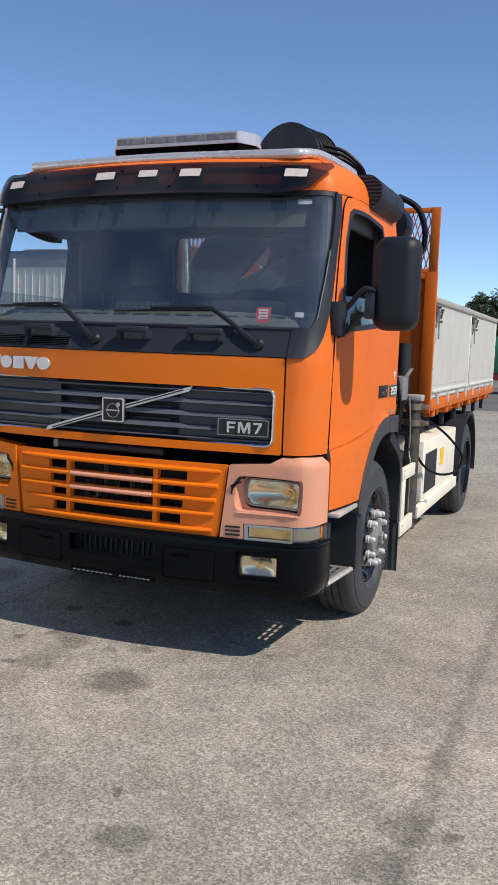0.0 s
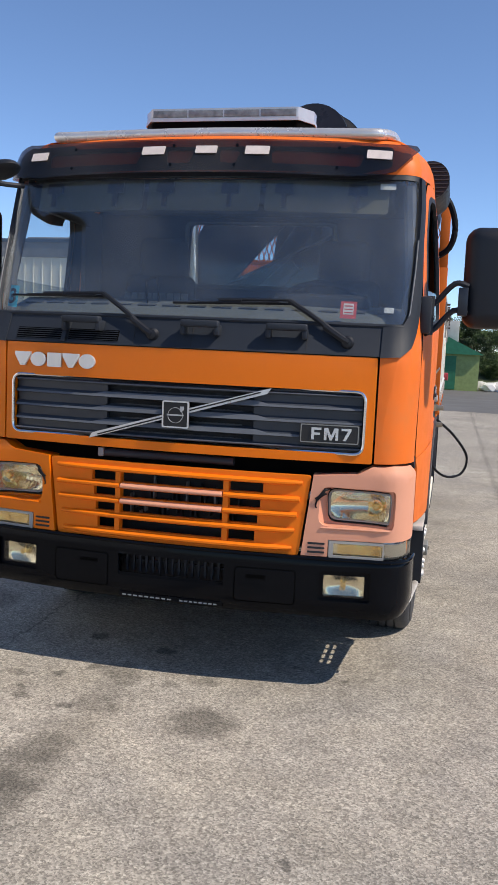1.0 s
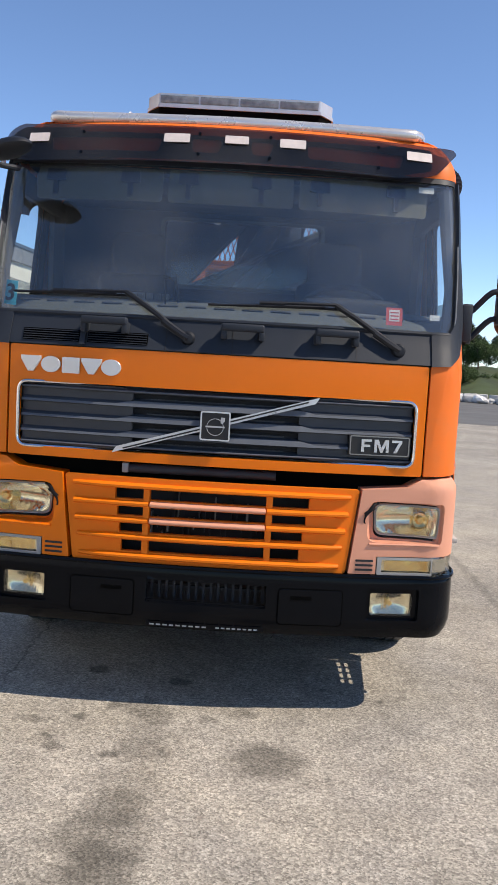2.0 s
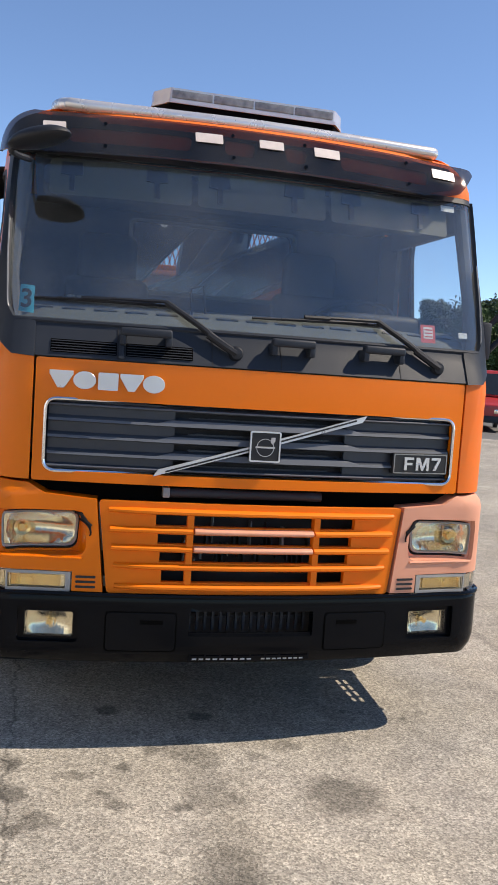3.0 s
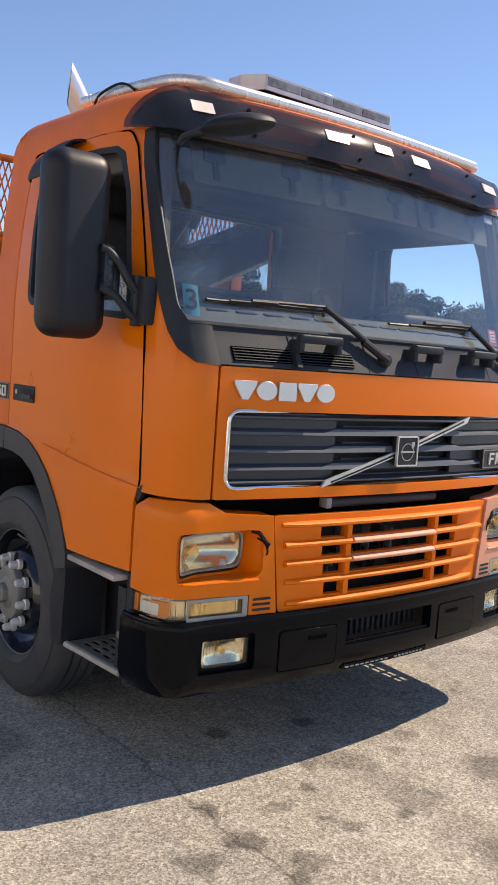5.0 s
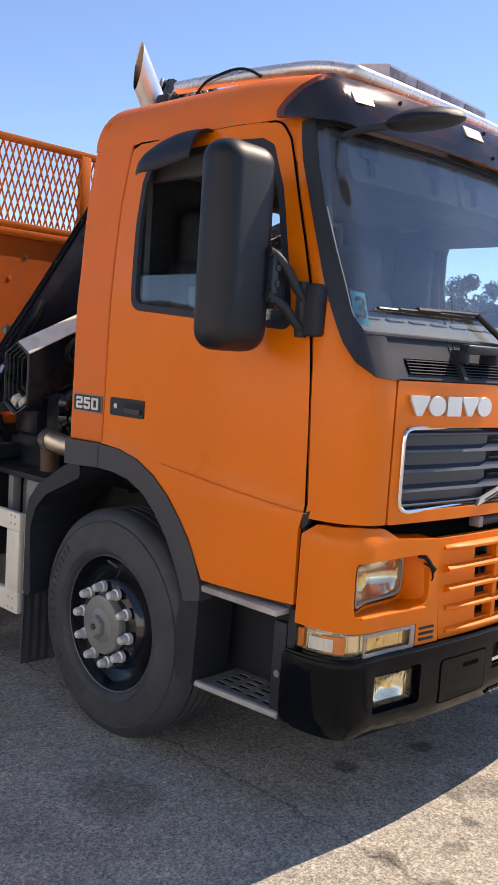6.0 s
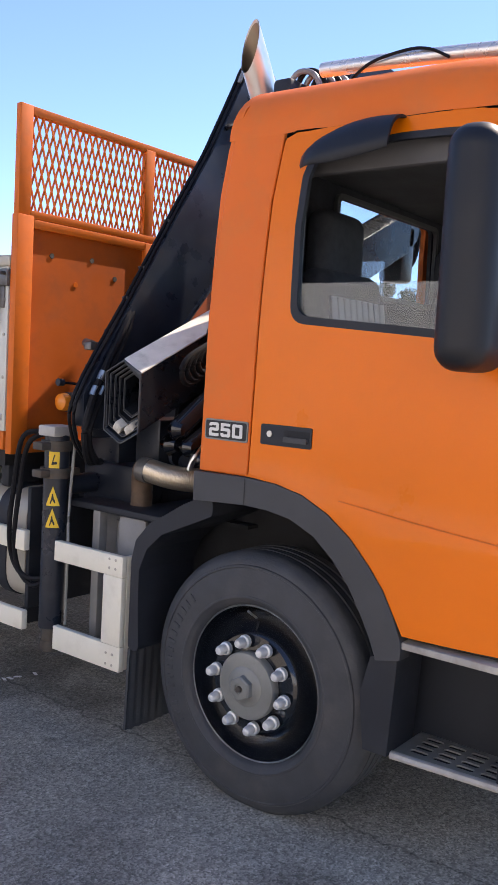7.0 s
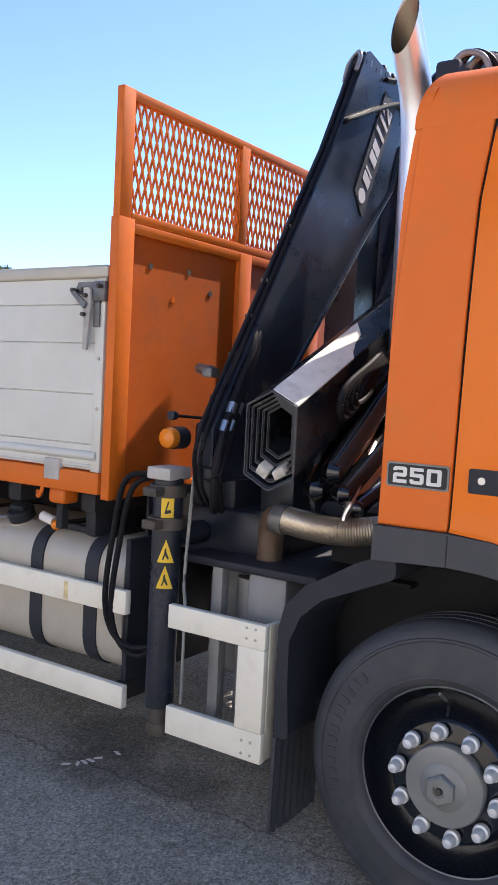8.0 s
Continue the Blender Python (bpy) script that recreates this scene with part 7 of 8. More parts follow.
for nm, z0, z1 in (("guard_rail", 0.808, 0.909), ("guard_rail", 0.411, 0.507)):
    g = part(nm, box(-1.235, -1.20, 2.806, 4.75, z0, z1, 0.005), CREAM, truck, "cream-painted side guard rail")
    for y in (2.85, 4.0):
        part("guard_bracket", box(-1.20, -1.0, y, y + 0.04, z0 + 0.01, z1 - 0.01), PLASTIC, g)
for s in (-1, 1):
    guard = empty("guard_frame", (s * 1.22, 2.36, 0.36), truck, "cream-painted steel guard frame")
    for y0, y1, z0, z1 in ((2.118, 2.578, 0.805, 0.900), (2.114, 2.57, 0.376, 0.490), (2.118, 2.238, 0.4902, 0.8048)):
        part("bar", box(*sorted((s * 1.205, s * 1.237)), y0, y1, z0, z1, 0.004), CREAM, guard)
    part("return", box(*sorted((s * 1.12, s * 1.2048)), 2.116, 2.14, 0.38, 0.898, 0.003), CREAM, guard)
    for y, z in ((2.16, 0.84), (2.20, 0.84), (2.16, 0.88), (2.20, 0.88), (2.16, 0.40), (2.20, 0.40), (2.16, 0.45), (2.20, 0.45)):
        part("bolt", cyl((s * 1.236, y, z), (s * 1.2395, y, z), 0.006, seg=8), TANK, guard)
part("rust_streak", box(-1.2365, -1.2345, 3.138, 3.163, 0.815, 0.895), STAIN, truck, "")
# boxes and air tanks between wheel and leg
part("battery_box", box(-1.10, -0.62, 2.12, 2.30, 0.48, 1.05, 0.02), GREYBOX, truck, "grey battery box")
part("air_tank", cyl((-0.95, 2.36, 0.45), (-0.95, 2.36, 1.0), 0.07), GREYBOX, truck, "grey upright air tank")
part("grey_post", box(-1.10, -1.05, 2.42, 2.47, 0.42, 1.05, 0.005), GREYBOX, truck, "")
part("black_cover", box(-1.12, -0.5, 1.98, 2.62, 1.05, 1.085, 0.012), PLASTIC, truck, "black plastic cover plate")
# white locker on the driver's side
locker = part("side_locker", box(0.72, 1.20, 3.10, 4.85, 0.48, 1.02, 0.015), CREAM, truck, "white painted side locker with a dark opening")
part("locker_recess", box(1.199, 1.204, 3.2, 3.75, 0.55, 0.90), VOID, locker)
part("locker_mark", box(1.20, 1.206, 3.95, 4.12, 0.72, 0.88), YELLOW, locker)
part("locker_skirt", box(1.19, 1.235, 2.80, 4.85, 0.40, 0.50, 0.006), CREAM, locker)
for k in range(3):
    part("hanging_hose", tube([(1.16, 1.95 + 0.05 * k, 1.62), (1.20, 2.0 + 0.05 * k, 1.45), (1.18, 2.05 + 0.04 * k, 1.2), (1.12, 2.1, 0.95)], 0.014, 6, 5), HOSE, truck, "hanging black hydraulic hose")
vb = part("valve_bank", box(1.08, 1.22, 2.02, 2.2, 1.42, 1.60, 0.01), GREYBOX, truck, "crane valve bank with levers")
for k in range(4):
    part("lever", tube([(1.2, 2.04 + 0.035 * k, 1.56), (1.26, 2.04 + 0.035 * k, 1.66)], 0.007, 6), STEEL, vb)
part("headboard_tube", cyl((1.05, 2.78, 1.35), (1.05, 2.78, 1.85), 0.06), PLASTIC, truck, "")

# ---- ground ----
def ground_material():
    m = bpy.data.materials.new("worn_asphalt")
    m.use_nodes = True
    nt = m.node_tree
    L, N = nt.links.new, nt.nodes.new
    b = nt.nodes["Principled BSDF"]
    b.inputs["Roughness"].default_value = 0.85
    b.inputs["Specular IOR Level"].default_value = 0.3
    co = N("ShaderNodeTexCoord")

    def tex(scale, detail=5, rough=0.55):
        n = N("ShaderNodeTexNoise")
        n.inputs["Scale"].default_value, n.inputs["Detail"].default_value, n.inputs["Roughness"].default_value = scale, detail, rough
        L(co.outputs["Object"], n.inputs["Vector"])
        return n.outputs["Fac"]

    def ramp(v, a, b_, c, d):
        r = N("ShaderNodeMapRange")
        for i, x in zip(("From Min", "From Max", "To Min", "To Max"), (a, b_, c, d)):
            r.inputs[i].default_value = x
        L(v, r.inputs["Value"])
        return r.outputs[0]

    def mult(a, c):
        n = N("ShaderNodeMath")
        n.operation = "MULTIPLY"
        L(a, n.inputs[0])
        L(c, n.inputs[1])
        return n.outputs[0]
    vor = N("ShaderNodeTexVoronoi")
    vor.inputs["Scale"].default_value = 130
    L(co.outputs["Object"], vor.inputs["Vector"])
    stone = N("ShaderNodeSeparateColor")
    L(vor.outputs["Color"], stone.inputs[0])
    val = mult(ramp(tex(0.6, 6, 0.6), 0.3, 0.7, 0.76, 1.2), ramp(tex(5, 6, 0.65), 0.3, 0.7, 0.85, 1.14))
    val = mult(val, ramp(stone.outputs[0], 0, 1, 0.60, 1.46))
    grit = N("ShaderNodeTexVoronoi")
    grit.inputs["Scale"].default_value = 62
    L(co.outputs["Object"], grit.inputs["Vector"])
    gsep = N("ShaderNodeSeparateColor")
    L(grit.outputs["Color"], gsep.inputs[0])
    val = mult(val, mult(ramp(gsep.outputs[0], 0.55, 1.0, 0.96, 1.22), ramp(gsep.outputs[1], 0.0, 0.35, 0.86, 1.02)))
    val = mult(val, ramp(tex(55, 3, 0.7), 0.3, 0.7, 0.82, 1.18))
    spots = [(0.32, -0.48, 0.19, 0.5), (-0.55, -0.14, 0.05, 0.45), (-1.015, -0.08, 0.06, 0.5), (-1.023, -0.32, 0.08, 0.5), (-0.36, -0.5, 0.04, 0.5), (0.22, -0.01, 0.07, 0.7), (-1.0, -0.62, 0.07, 0.5), (-0.58, 0.47, 0.06, 0.45), (-0.13, 0.36, 0.06, 0.45), (1.09, -1.73, 0.12, 0.6), (-0.28, 0.01, 0.12, 0.7), (-0.20, -0.28, 0.10, 0.75), (-0.24, -0.75, 0.16, 0.8), (-0.27, -1.15, 0.22, 0.72), (-0.30, -1.55, 0.25, 0.75), (-0.22, -0.45, 0.13, 0.66), (-0.24, -0.95, 0.15, 0.66), (-0.24, -1.3, 0.16, 0.64), (-0.2, -0.12, 0.1, 0.72), (-0.26, -1.75, 0.2, 0.68), (-0.75, -0.2, 0.06, 0.6), (-0.42, 0.0, 0.05, 0.6), (0.05, -0.1, 0.05, 0.7), (2.04, -1.2, 0.12, 0.72), (2.03, -0.6, 0.09, 0.75), (1.98, -1.5, 0.13, 0.7), (0.35, -1.95, 0.16, 0.7), (-0.9, -0.55, 0.07, 0.6), (-1.25, -0.35, 0.08, 0.6), (-0.6, -0.45, 0.05, 0.6), (-1.5, 0.9, 0.2, 0.7), (-1.9, 1.6, 0.3, 0.75), (-1.0, 3.1, 0.25, 0.62), (-0.7, 3.3, 0.3, 0.6), (-0.9, 2.7, 0.2, 0.68)]
    wob = N("ShaderNodeTexNoise")
    wob.inputs["Scale"].default_value, wob.inputs["Detail"].default_value = 9, 4
    L(co.outputs["Object"], wob.inputs["Vector"])
    off = N("ShaderNodeVectorMath")
    off.operation = "MULTIPLY_ADD"
    L(wob.outputs["Color"], off.inputs[0])
    off.inputs[1].default_value, off.inputs[2].default_value = (0.16, 0.16, 0), (-0.08, -0.08, 0)
    pos = N("ShaderNodeVectorMath")
    L(co.outputs["Object"], pos.inputs[0])
    L(off.outputs[0], pos.inputs[1])
    for x, y, r, dark in spots:
        d = N("ShaderNodeVectorMath")
        d.operation = "DISTANCE"
        L(pos.outputs[0], d.inputs[0])
        d.inputs[1].default_value = (x, y, 0)
        val = mult(val, ramp(d.outputs["Value"], r * 0.6, r * 1.1, dark, 1.0))
    # a crack along the yard and scattered drops
    sep = N("ShaderNodeSeparateXYZ")
    L(pos.outputs[0], sep.inputs[0])
    for cx, w, dark in ((-1.03, 0.008, 0.58), (2.04, 0.035, 0.75)):
        ab = N("ShaderNodeMath")
        ab.operation = "SUBTRACT"
        L(sep.outputs[0], ab.inputs[0])
        ab.inputs[1].default_value = cx
        aa = N("ShaderNodeMath")
        aa.operation = "ABSOLUTE"
        L(ab.outputs[0], aa.inputs[0])
        val = mult(val, ramp(aa.outputs[0], w * 0.4, w * 1.6, dark, 1.0))
    dr = N("ShaderNodeTexVoronoi")
    dr.inputs["Scale"].default_value = 3.2
    L(pos.outputs[0], dr.inputs["Vector"])
    pick = N("ShaderNodeSeparateColor")
    L(dr.outputs["Color"], pick.inputs[0])
    size = ramp(pick.outputs[0], 0.55, 1.0, 0.0, 0.11)
    gap = N("ShaderNodeMath")
    gap.operation = "SUBTRACT"
    L(dr.outputs["Distance"], gap.inputs[0])
    L(size, gap.inputs[1])
    val = mult(val, ramp(gap.outputs[0], -0.02, 0.02, 0.6, 1.0))
    blot = ramp(tex(14, 3, 0.5), 0.66, 0.75, 1.0, 0.72)
    val = mult(val, blot)
    mix = N("ShaderNodeMix")
    mix.data_type = "RGBA"
    L(ramp(tex(1.7, 4), 0.35, 0.65, 0, 1), mix.inputs["Factor"])
    mix.inputs["A"].default_value, mix.inputs["B"].default_value = (0.318, 0.289, 0.238, 1), (0.298, 0.275, 0.237, 1)
    sc = N("ShaderNodeVectorMath")
    sc.operation = "SCALE"
    L(mix.outputs["Result"], sc.inputs[0])
    L(val, sc.inputs["Scale"])
    L(sc.outputs[0], b.inputs["Base Color"])
    bp = N("ShaderNodeBump")
    bp.inputs["Strength"].default_value, bp.inputs["Distance"].default_value = 0.4, 0.004
    L(vor.outputs["Distance"], bp.inputs["Height"])
    L(bp.outputs[0], b.inputs["Normal"])
    return m


ASPHALT = ground_material()
bm = bmesh.new()
bmesh.ops.create_grid(bm, x_segments=60, y_segments=60, size=600)
gnd = part("ground", bm, ASPHALT)
tagged(gnd, "pale worn asphalt yard with oil stains", "ground", "", "structure")

# ---- the distance ----
GRASS = mat("rough_grass", (0.042, 0.06, 0.018), 0.9, vary=0.35, scale=0.7, bump=0.6, bscale=8, dirt=(0.09, 0.085, 0.04), dscale=0.5, damount=0.6)
BARK = mat("bark", (0.09, 0.07, 0.05), 0.9, vary=0.3, scale=5, bump=0.5, bscale=20)
LEAF = mat("leaves", (0.055, 0.095, 0.022), 0.7, vary=0.5, scale=1.2)
LEAF2 = mat("dark_leaves", (0.035, 0.06, 0.018), 0.7, vary=0.5, scale=1.2)
PALECLAD = mat("white_cladding", (0.74, 0.74, 0.72), 0.6, vary=0.05, scale=0.5, dirt=(0.6, 0.58, 0.54), dscale=0.6, damount=0.4)
BEIGE = mat("beige_cladding", (0.76, 0.72, 0.60), 0.6, vary=0.06, scale=0.5, dirt=(0.42, 0.39, 0.32), dscale=0.6, damount=0.4)
NAVY = mat("blue_grey_trim", (0.07, 0.10, 0.14), 0.5, vary=0.1)
CONCRETE = mat("concrete", (0.45, 0.44, 0.42), 0.85, vary=0.15, scale=2, bump=0.3)
REDPAINT = mat("red_vehicle_paint", (0.40, 0.03, 0.03), 0.35, vary=0.1, coat=0.3)
YELPAINT = mat("yellow_vehicle_paint", (0.65, 0.36, 0.03), 0.4, vary=0.1, coat=0.2)
GREENPAINT = mat("green_paint", (0.03, 0.20, 0.10), 0.5, vary=0.12)
SHEDGREEN = mat("pale_green_wall", (0.30, 0.38, 0.14), 0.7, vary=0.12)
TINT = mat("dark_window", (0.02, 0.025, 0.03), 0.08, vary=0.05)


def tree(x, y, h, w, seed, leaf):
    rnd = random.Random(seed)
    t = empty("tree", (x, y, 0), None, "broad leafy green tree at the yard's edge", "tree", "trees at the edge")
    inv = Matrix()
    trunk = [tube([(0, 0, 0), (0.05 * h * rnd.uniform(-1, 1) * 0.4, 0, h * 0.3), (0, 0.1, h * 0.62)], 0.028 * h, 8, 3)]
    for v in trunk[0].verts:
        f = 1 - 0.6 * v.co.z / (h * 0.62)
        v.co.x *= f if abs(v.co.x) < 1 else 1
    for k in range(6):
        a = rnd.uniform(0, 6.28)
        z = h * rnd.uniform(0.28, 0.55)
        trunk.append(tube([(0, 0, z), (math.cos(a) * w * 0.25, math.sin(a) * w * 0.25, z + h * 0.12), (math.cos(a) * w * 0.42, math.sin(a) * w * 0.42, z + h * 0.26)], 0.009 * h, 5, 2))
    tk = part("trunk", join(*trunk), BARK)
    tk.parent = t
    # clumps of leaf blades, uneven in outline
    lobes = [(rnd.gauss(0, w * 0.24), rnd.gauss(0, w * 0.24), h * rnd.uniform(0.30, 0.86), rnd.uniform(0.16, 0.30) * w) for _ in range(20)]
    lobes += [(rnd.gauss(0, w * 0.1), rnd.gauss(0, w * 0.1), h * 0.88, 0.15 * w)]
    verts, faces = [], []
    for lx, ly, lz, lr in lobes:
        for _ in range(520):
            d = Vector((rnd.gauss(0, 1), rnd.gauss(0, 1), rnd.gauss(0, 0.8))).normalized() * lr * rnd.uniform(0.4, 1.05)
            c = Vector((lx, ly, lz)) + d
            sz = rnd.uniform(0.09, 0.19) * (h / 8) ** 0.5
            u = Vector((rnd.gauss(0, 1), rnd.gauss(0, 1), rnd.gauss(0, 1))).normalized()
            v = u.cross(Vector((rnd.gauss(0, 1), rnd.gauss(0, 1), rnd.gauss(0, 1)))).normalized()
            i = len(verts)
            verts += [c - u * sz, c + v * sz * 0.5, c + u * sz, c - v * sz * 0.5]
            faces.append((i, i + 1, i + 2, i + 3))
    me = bpy.data.meshes.new("crown")
    me.from_pydata(verts, [], faces)
    me.materials.append(leaf)
    cr = new("crown", me)
    cr.parent = t
    return t


rnd = random.Random(4)
templates = [tree(-400 - 20 * k, 500, h, w, 11 + k, lf) for k, (h, w, lf) in enumerate(((6.2, 5.2, LEAF), (7.4, 5.4, LEAF2), (5.2, 4.8, LEAF), (8.0, 4.6, LEAF2)))]
used = set()


def plant(az, dist, scale, k, drop=0.0):
    a = radians(az)
    m = pose(dist * math.sin(a), dist * math.cos(a) - 3, (1.4 if az > -12 else 0.0) - drop, 0, 0, rnd.uniform(0, 360))
    if k not in used:
        used.add(k)
        templates[k].matrix_world = m
        templates[k].scale = (scale, scale, scale)
        return
    c = copy_thing(templates[k], m)
    c.scale = (scale, scale, scale)


for i in range(30):
    plant(-4.7 + i * 1.02 + rnd.uniform(-0.4, 0.4), rnd.uniform(58, 72), rnd.uniform(0.58, 0.70) if i < 5 else rnd.uniform(0.42, 0.56), rnd.choice((0, 1, 2, 3)))
for i in range(50):
    plant(24 + i * 0.96 + rnd.uniform(-0.5, 0.5), rnd.uniform(52, 64), rnd.uniform(0.66, 0.86), rnd.choice((0, 1, 2, 3)))
for i in range(9):
    plant(-62 + i * 3.0 + rnd.uniform(-1, 1), rnd.uniform(80, 95), rnd.uniform(0.9, 1.1), rnd.choice((0, 1, 2, 3)))

for i in range(56):
    plant(-4 + i * 1.15 + rnd.uniform(-0.5, 0.5), rnd.uniform(50.5, 54), rnd.uniform(0.28, 0.40), rnd.choice((0, 1, 2, 3)), 1.35)

bank = bmesh.new()
bv = []
for i in range(81):
    a = radians(-12 + i * 1.15)
    bv.append([bank.verts.new((d * math.sin(a), d * math.cos(a) - 3, z + (0.25 * math.sin(i * 1.7) if z > 0.1 else 0))) for d, z in ((47, -0.05), (49, 0.35), (54, 1.3), (60, 1.7), (110, 2.0))])
for a, b in zip(bv, bv[1:]):
    for j in range(4):
        bank.faces.new((a[j], a[j + 1], b[j + 1], b[j]))
tagged(part("grass_bank", bank, GRASS), "rough grass bank behind the yard", "grass", "", "structure")
kerb = None
for i in range(44):
    a0 = radians(-8 + i * 1.6)
    c = Vector((46.3 * math.sin(a0), 46.3 * math.cos(a0) - 3, 0.2))
    b = box(-0.62, 0.62, -0.15, 0.15, -0.2, 0.25, 0.03, 1)
    moved(b, Matrix.Translation(c) @ Matrix.Rotation(-a0, 4, "Z"))
    ob = part("kerb_block", b, CONCRETE)
    if kerb is None:
        kerb = tagged(ob, "row of pale concrete kerb blocks", "kerb", "", "structure")
    else:
        ob.parent = kerb

# warehouse
wh = empty("warehouse", (-12.6, 35.6, 0), None, "long beige metal warehouse with a dark roof edge", "building")
d = Vector((-16.5, 0.9, 0)).normalized()
WM = Matrix.Translation((-12.6, 35.6, 0)) @ Matrix.Rotation(math.atan2(d.y, d.x), 4, "Z")
whi = Matrix.Translation(-wh.location)


def whp(name, bm, m, label=""):
    ob = part(name, moved(bm, WM), m, None, label)
    ob.parent, ob.matrix_parent_inverse = wh, whi


whp("wall", box(0, 46, -9, 0, 0, 6.0), BEIGE, "beige ribbed metal wall")
for k in range(92):
    whp("cladding_rib", box(0.25 + k * 0.5, 0.31 + k * 0.5, 0.0, 0.03, 0.9, 5.7), BEIGE)
whp("roof_edge", box(-0.15, 46.15, -9.2, 0.06, 5.72, 6.45), GREYBOX)
whp("eaves", box(-0.2, 46.2, -9.3, 0.10, 6.45, 6.62), NAVY)
whp("plinth", box(-0.05, 46.05, -9.1, 0.08, 0, 0.9), CONCRETE)
for k in range(4):
    whp("downpipe", cyl((4 + k * 12, 0.1, 0.2), (4 + k * 12, 0.1, 6.2), 0.08, seg=10), WHITE)
for k in range(5):
    whp("rooflight", box(6 + k * 9, 9 + k * 9, -6, -3, 6.6, 7.1, 0.1), GREYBOX)
for k in range(4):
    whp("loading_door", box(8 + k * 10, 12 + k * 10, 0.01, 0.06, 0.1, 4.2), CONCRETE)

# unseen hall closing the yard on the other side, pale to bounce sunlight
hall = empty("storage_hall", (-13, 2, 0), None, "long pale metal hall across the yard", "building")
hi = Matrix.Translation(-hall.location)


def hp(name, bm, m, label=""):
    ob = part(name, bm, m, None, label)
    ob.parent, ob.matrix_parent_inverse = hall, hi


hp("wall", box(-26, -13.0, -40, 11, 0, 7.5), PALECLAD, "pale ribbed metal wall")
for k in range(84):
    hp("cladding_rib", box(-13.0, -12.96, -39.7 + k * 0.6, -39.62 + k * 0.6, 0.6, 7.2), PALECLAD)
hp("roof_edge", box(-26.2, -12.8, -40.2, 11.2, 7.3, 7.7), GREYBOX)
hp("plinth", box(-26.1, -12.92, -40.1, 11.1, 0, 0.6), CONCRETE)

# floodlight mast
mast = empty("floodlight_mast", (8.0, 52, 0), None, "tall thin grey floodlight mast with two lamps", "street lamp")
mi = Matrix.Translation(-mast.location)
for nm, bm, m in (("pole", cyl((8.0, 52, 0), (8.0, 52, 8.4), 0.09, 0.06, 10), STEEL), ("cross_arm", box(7.5, 8.5, 51.95, 52.05, 8.3, 8.38), STEEL), ("floodlight", box(7.45, 7.85, 51.85, 52.1, 8.38, 8.56, 0.03), GREYBOX), ("floodlight", box(8.15, 8.55, 51.85, 52.1, 8.38, 8.56, 0.03), GREYBOX)):
    ob = part(nm, bm, m)
    ob.parent, ob.matrix_parent_inverse = mast, mi


def vehicle(name, label, category, x, y, turn, length, width, body, cabin, paint, wheel_r):
    """A parked vehicle: body and cabin side profiles, windows, wheels."""
    v = empty(name, (x, y, 0), None, label, category)
    v.rotation_euler = (0, 0, radians(turn))

    def vp(nm, bm, m):
        ob = part(nm, bm, m, None, "", 0.0)
        ob.parent = v
    h = width / 2
    vp("body", sheet(rounded(body, 0.12), [], lambda u, w, o: Vector((u, -h - o, w)), width, 0, 0), paint)
    if cabin:
        vp("cabin", sheet(rounded(cabin, 0.15), [], lambda u, w, o: Vector((u, -h + 0.12 - o, w)), width - 0.24, 0, 0), paint)
        c = Vector((sum(p[0] for p in cabin) / len(cabin), sum(p[1] for p in cabin) / len(cabin)))
        inner = [tuple(c + (Vector(p) - c) * 0.78) for p in cabin]
        for yy in (-h + 0.115, h - 0.119):
            vp("window", sheet(rounded(inner, 0.1), [], lambda u, w, o: Vector((u, yy - o, w)), 0.006, 0, 0), TINT)
        for x0, z0, x1, z1 in ((cabin[0][0], cabin[0][1], cabin[-1][0], cabin[-1][1]), (cabin[1][0], cabin[1][1], cabin[2][0], cabin[2][1])):
            sg = -0.02 if x0 < c.x else 0.02
            vp("windscreen", sheet([(-h + 0.25, 0.12), (h - 0.25, 0.12), (h - 0.25, 0.88), (-h + 0.25, 0.88)], [], lambda u, w, o: Vector((x0 + (x1 - x0) * w + sg + o * (1 if sg > 0 else -1), u, z0 + (z1 - z0) * w)), 0.006, 0, 0), TINT)
    for wx in (-length * 0.31, length * 0.31):
        for yy in (-h + 0.02, h - 0.02):
            sg = 1 if yy > 0 else -1
            vp("wheel", lathe([(0.0, -0.09), (wheel_r, -0.1), (wheel_r, 0.06), (wheel_r * 0.65, 0.08), (wheel_r * 0.6, 0.05), (0.0, 0.05)], Matrix.Translation((wx, yy, wheel_r)) @ Matrix.Rotation(-sg * math.pi / 2, 4, "X"), 24, False), RUBBER)
            vp("rim", lathe([(0.0, 0.052), (wheel_r * 0.6, 0.055), (wheel_r * 0.55, 0.07), (0, 0.065)], Matrix.Translation((wx, yy, wheel_r)) @ Matrix.Rotation(-sg * math.pi / 2, 4, "X"), 20, False), HUB)
    vp("bumper", box(-length / 2 - 0.05, -length / 2 + 0.1, -h + 0.05, h - 0.05, 0.35, 0.6, 0.04), PLASTIC)
    for yy in (-h + 0.3, h - 0.3):
        vp("headlight", box(-length / 2 - 0.03, -length / 2 + 0.03, yy - 0.16, yy + 0.16, 0.68, 0.85, 0.03), REFLECTOR)


def at(az, dist):
    return dist * math.sin(radians(az)), dist * math.cos(radians(az)) - 3.5


van = ([(-2.6, 0.35), (2.6, 0.35), (2.6, 1.25), (-1.7, 1.25), (-2.62, 1.0)], [(-1.75, 1.24), (2.58, 1.24), (2.5, 2.25), (-1.0, 2.25)])
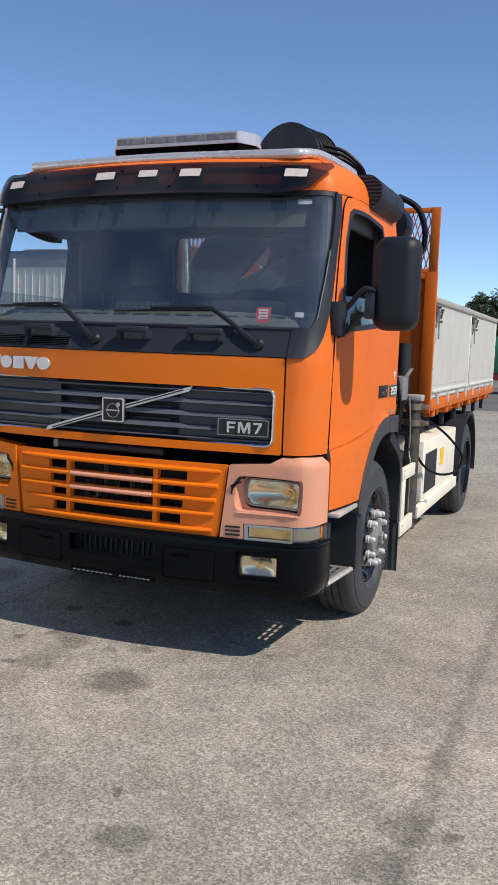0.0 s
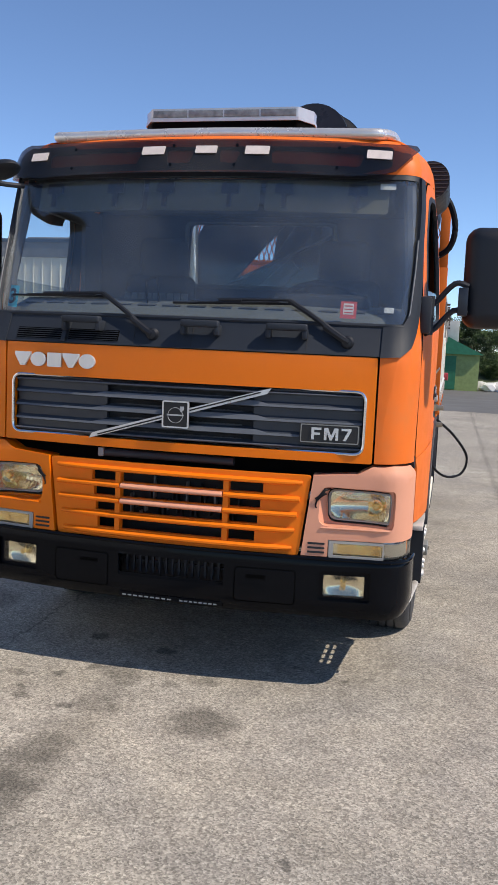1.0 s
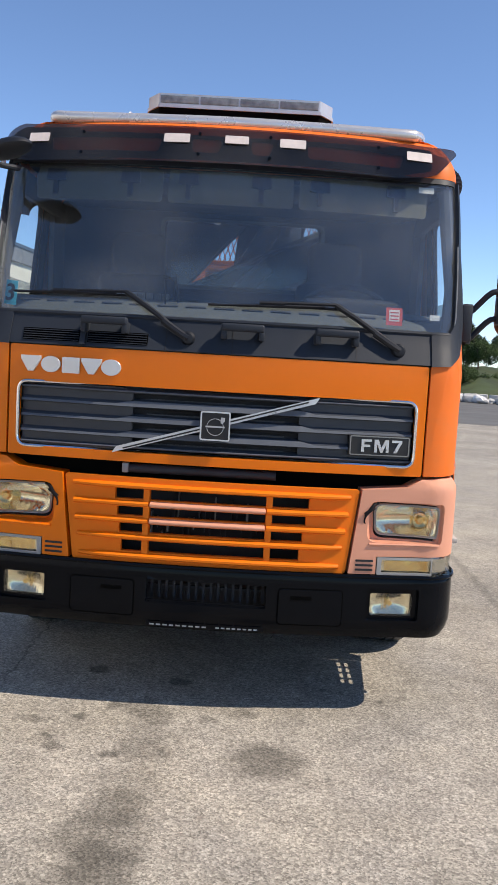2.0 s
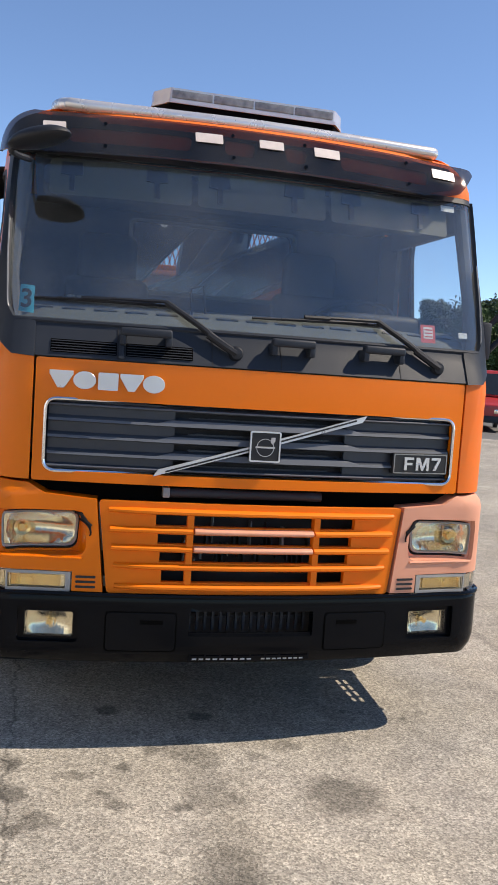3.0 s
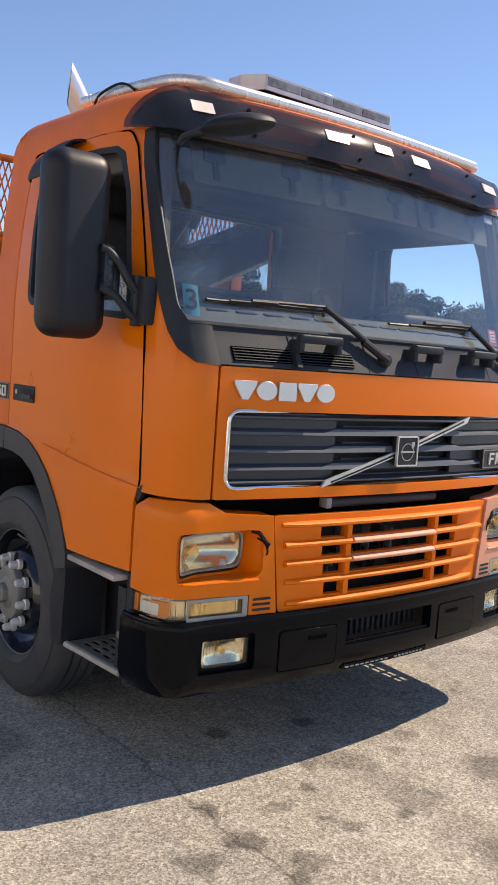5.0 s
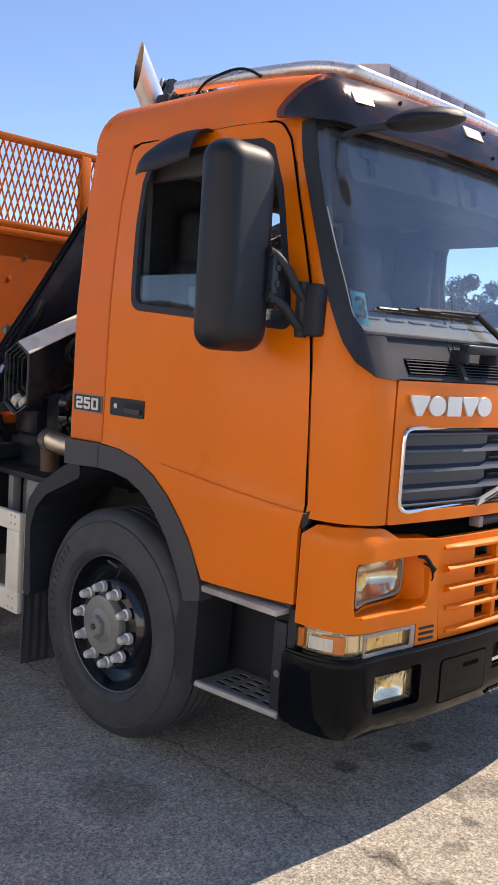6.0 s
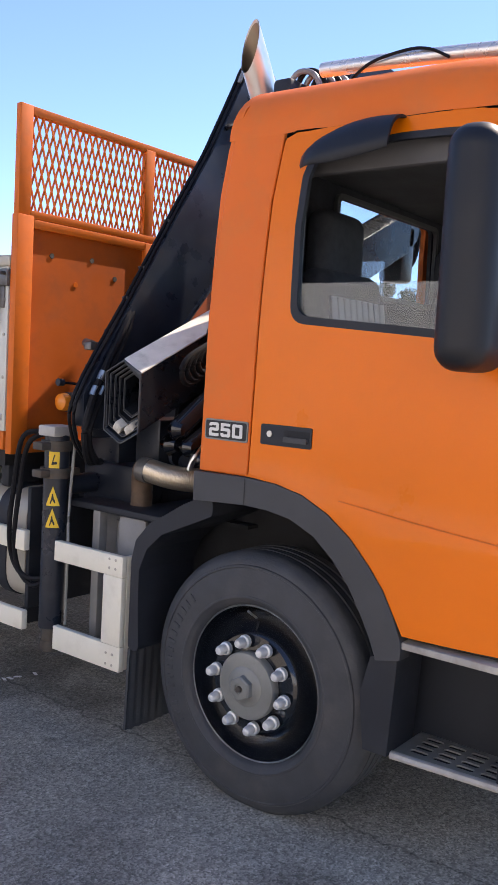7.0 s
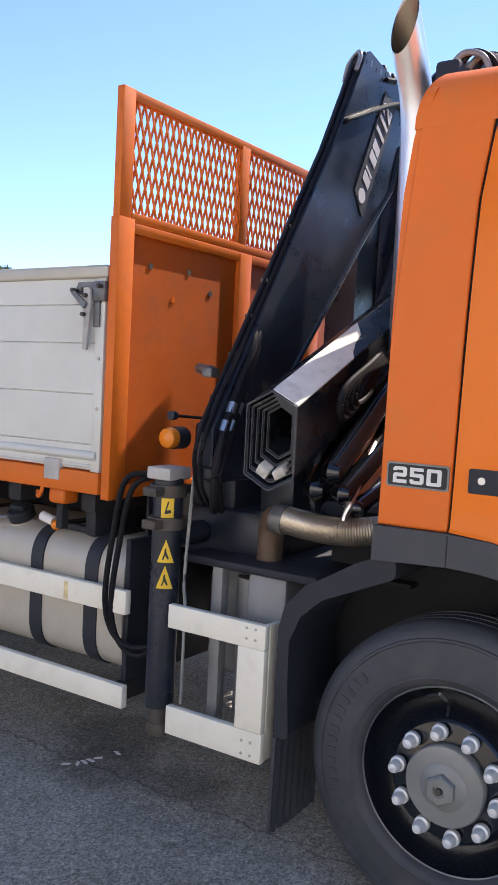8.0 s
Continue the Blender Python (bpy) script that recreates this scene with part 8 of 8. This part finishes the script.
lorry = ([(-3.4, 0.55), (3.4, 0.55), (3.4, 1.25), (-3.4, 1.45)], [(-3.38, 1.4), (-1.6, 1.4), (-1.6, 2.9), (-3.2, 2.9)])
vehicle("parked_van", "red van parked at the yard's far side", "van", *at(33.5, 33), 60, 5.2, 2.0, *van, REDPAINT, 0.36)
vehicle("parked_lorry", "yellow lorry parked at the yard's far side", "truck", *at(44, 34), 70, 6.8, 2.4, *lorry, YELPAINT, 0.48)
vehicle("parked_van", "dark red van parked at the yard's far side", "van", *at(27.0, 34), 65, 5.2, 2.0, *van, REDPAINT, 0.36)
# pale rubble lying along the kerb
lump_rnd = random.Random(21)
for k in range(34):
    az = 3.0 + k * 0.42 + lump_rnd.uniform(-0.15, 0.15)
    lx, ly = at(az, 46.0 + lump_rnd.uniform(-0.5, 0.3))
    bm = bmesh.new()
    bmesh.ops.create_icosphere(bm, subdivisions=2, radius=1)
    for v in bm.verts:
        v.co *= 1 + lump_rnd.uniform(-0.22, 0.22)
        v.co.z = max(v.co.z, -0.55)
    w = lump_rnd.uniform(0.2, 0.42)
    moved(bm, Matrix.Translation((lx, ly, 0.02)) @ Matrix.Rotation(lump_rnd.uniform(0, 6), 4, "Z") @ Matrix.Diagonal((w * 1.5, w, w * 0.75, 1)) @ Matrix.Translation((0, 0, 0.55)))
    tagged(part("boulder", bm, CONCRETE if k % 3 else WHITE, None, "", 0, 20), "pale broken concrete lump beside the far kerb", "boulder", "rubble along the kerb")
# darker road along the far side of the yard
road = bmesh.new()
rv = [[road.verts.new((d * math.sin(radians(a)), d * math.cos(radians(a)) - 3.5, 0.004)) for d in (27.5, 46)] for a in np.linspace(-9, 62, 40)]
for a, b in zip(rv, rv[1:]):
    road.faces.new((a[0], a[1], b[1], b[0]))
ROADTAR = mat("dark_tarmac", (0.12, 0.118, 0.112), 0.85, vary=0.15, scale=0.6, bump=0.3, bscale=60, dirt=(0.2, 0.19, 0.17), dscale=0.8, damount=0.4)
tagged(part("road", road, ROADTAR), "darker tarmac strip at the yard's far side", "road", "", "structure")
# green skip lorry with a red chassis
vx, vy = at(-2.2, 41)
sk = empty("skip_trailer", (vx, vy, 0), None, "green container on a red trailer", "trailer")
for nm, bm, m in (("container", box(-2.6, 2.6, -1.2, 1.2, 0.95, 2.6, 0.04), GREENPAINT), ("chassis", box(-2.8, 2.8, -1.0, 1.0, 0.62, 0.94, 0.03), REDPAINT), ("bumper", box(-2.9, -2.8, -1.2, 1.2, 0.5, 0.9, 0.03), REDPAINT)):
    ob = part(nm, bm, m)
    ob.parent = sk
for k in range(11):
    ob = part("rib", box(-2.5 + k * 0.5, -2.42 + k * 0.5, -1.26, 1.26, 0.98, 2.58), GREENPAINT)
    ob.parent = sk
for wx in (-1.6, 0.9, 1.9):
    for yy in (-1.0, 1.0):
        ob = part("wheel", lathe([(0.0, -0.12), (0.42, -0.12), (0.45, -0.08), (0.45, 0.08), (0.42, 0.12), (0.25, 0.12), (0.22, 0.05), (0, 0.05)], Matrix.Translation((wx, yy, 0.45)) @ Matrix.Rotation(math.pi / 2 * (-1 if yy > 0 else 1), 4, "X"), 24, False), RUBBER)
        ob.parent = sk
# pale green shed
sx, sy = at(1.4, 46)
shed = empty("shed", (sx, sy, 0), None, "pale green shed with a pitched roof", "shed")
for nm, bm, m in (("wall", box(-1.6, 1.6, -1.2, 1.2, 0, 1.9), SHEDGREEN), ("roof", sheet([(-1.8, 1.85), (1.8, 1.85), (0, 2.7)], [], lambda u, w, o: Vector((u, -1.4 - o, w)), 2.8, 0, 0), GREENPAINT), ("door", box(-0.45, 0.45, -1.24, -1.201, 0.05, 1.75), GREENPAINT), ("chimney", box(-0.5, 0.5, 0.2, 0.8, 2.3, 3.6, 0.03), CONCRETE)):
    ob = part(nm, bm, m)
    ob.parent = shed
# small white flecks on the ground under the tank
fleck_rnd = random.Random(5)
for k, (x, y) in enumerate(((-1.06, 3.21), (-1.03, 3.20), (-1.0, 3.19), (-0.96, 3.18), (-0.86, 3.15), (-1.1, 3.25))):
    a = fleck_rnd.uniform(0, 6)
    bm = sheet([(-0.022, -0.006), (0.018, -0.009), (0.026, 0.004), (-0.01, 0.009)], [], lambda u, v, o: Vector((u, v, 0.004 + o)), 0.003, 0, 0)
    tagged(part("white_fleck", moved(bm, Matrix.Translation((x, y, 0.0)) @ Matrix.Rotation(a, 4, "Z")), WHITE), "small white fleck on the asphalt", "debris", "flakes on the ground")
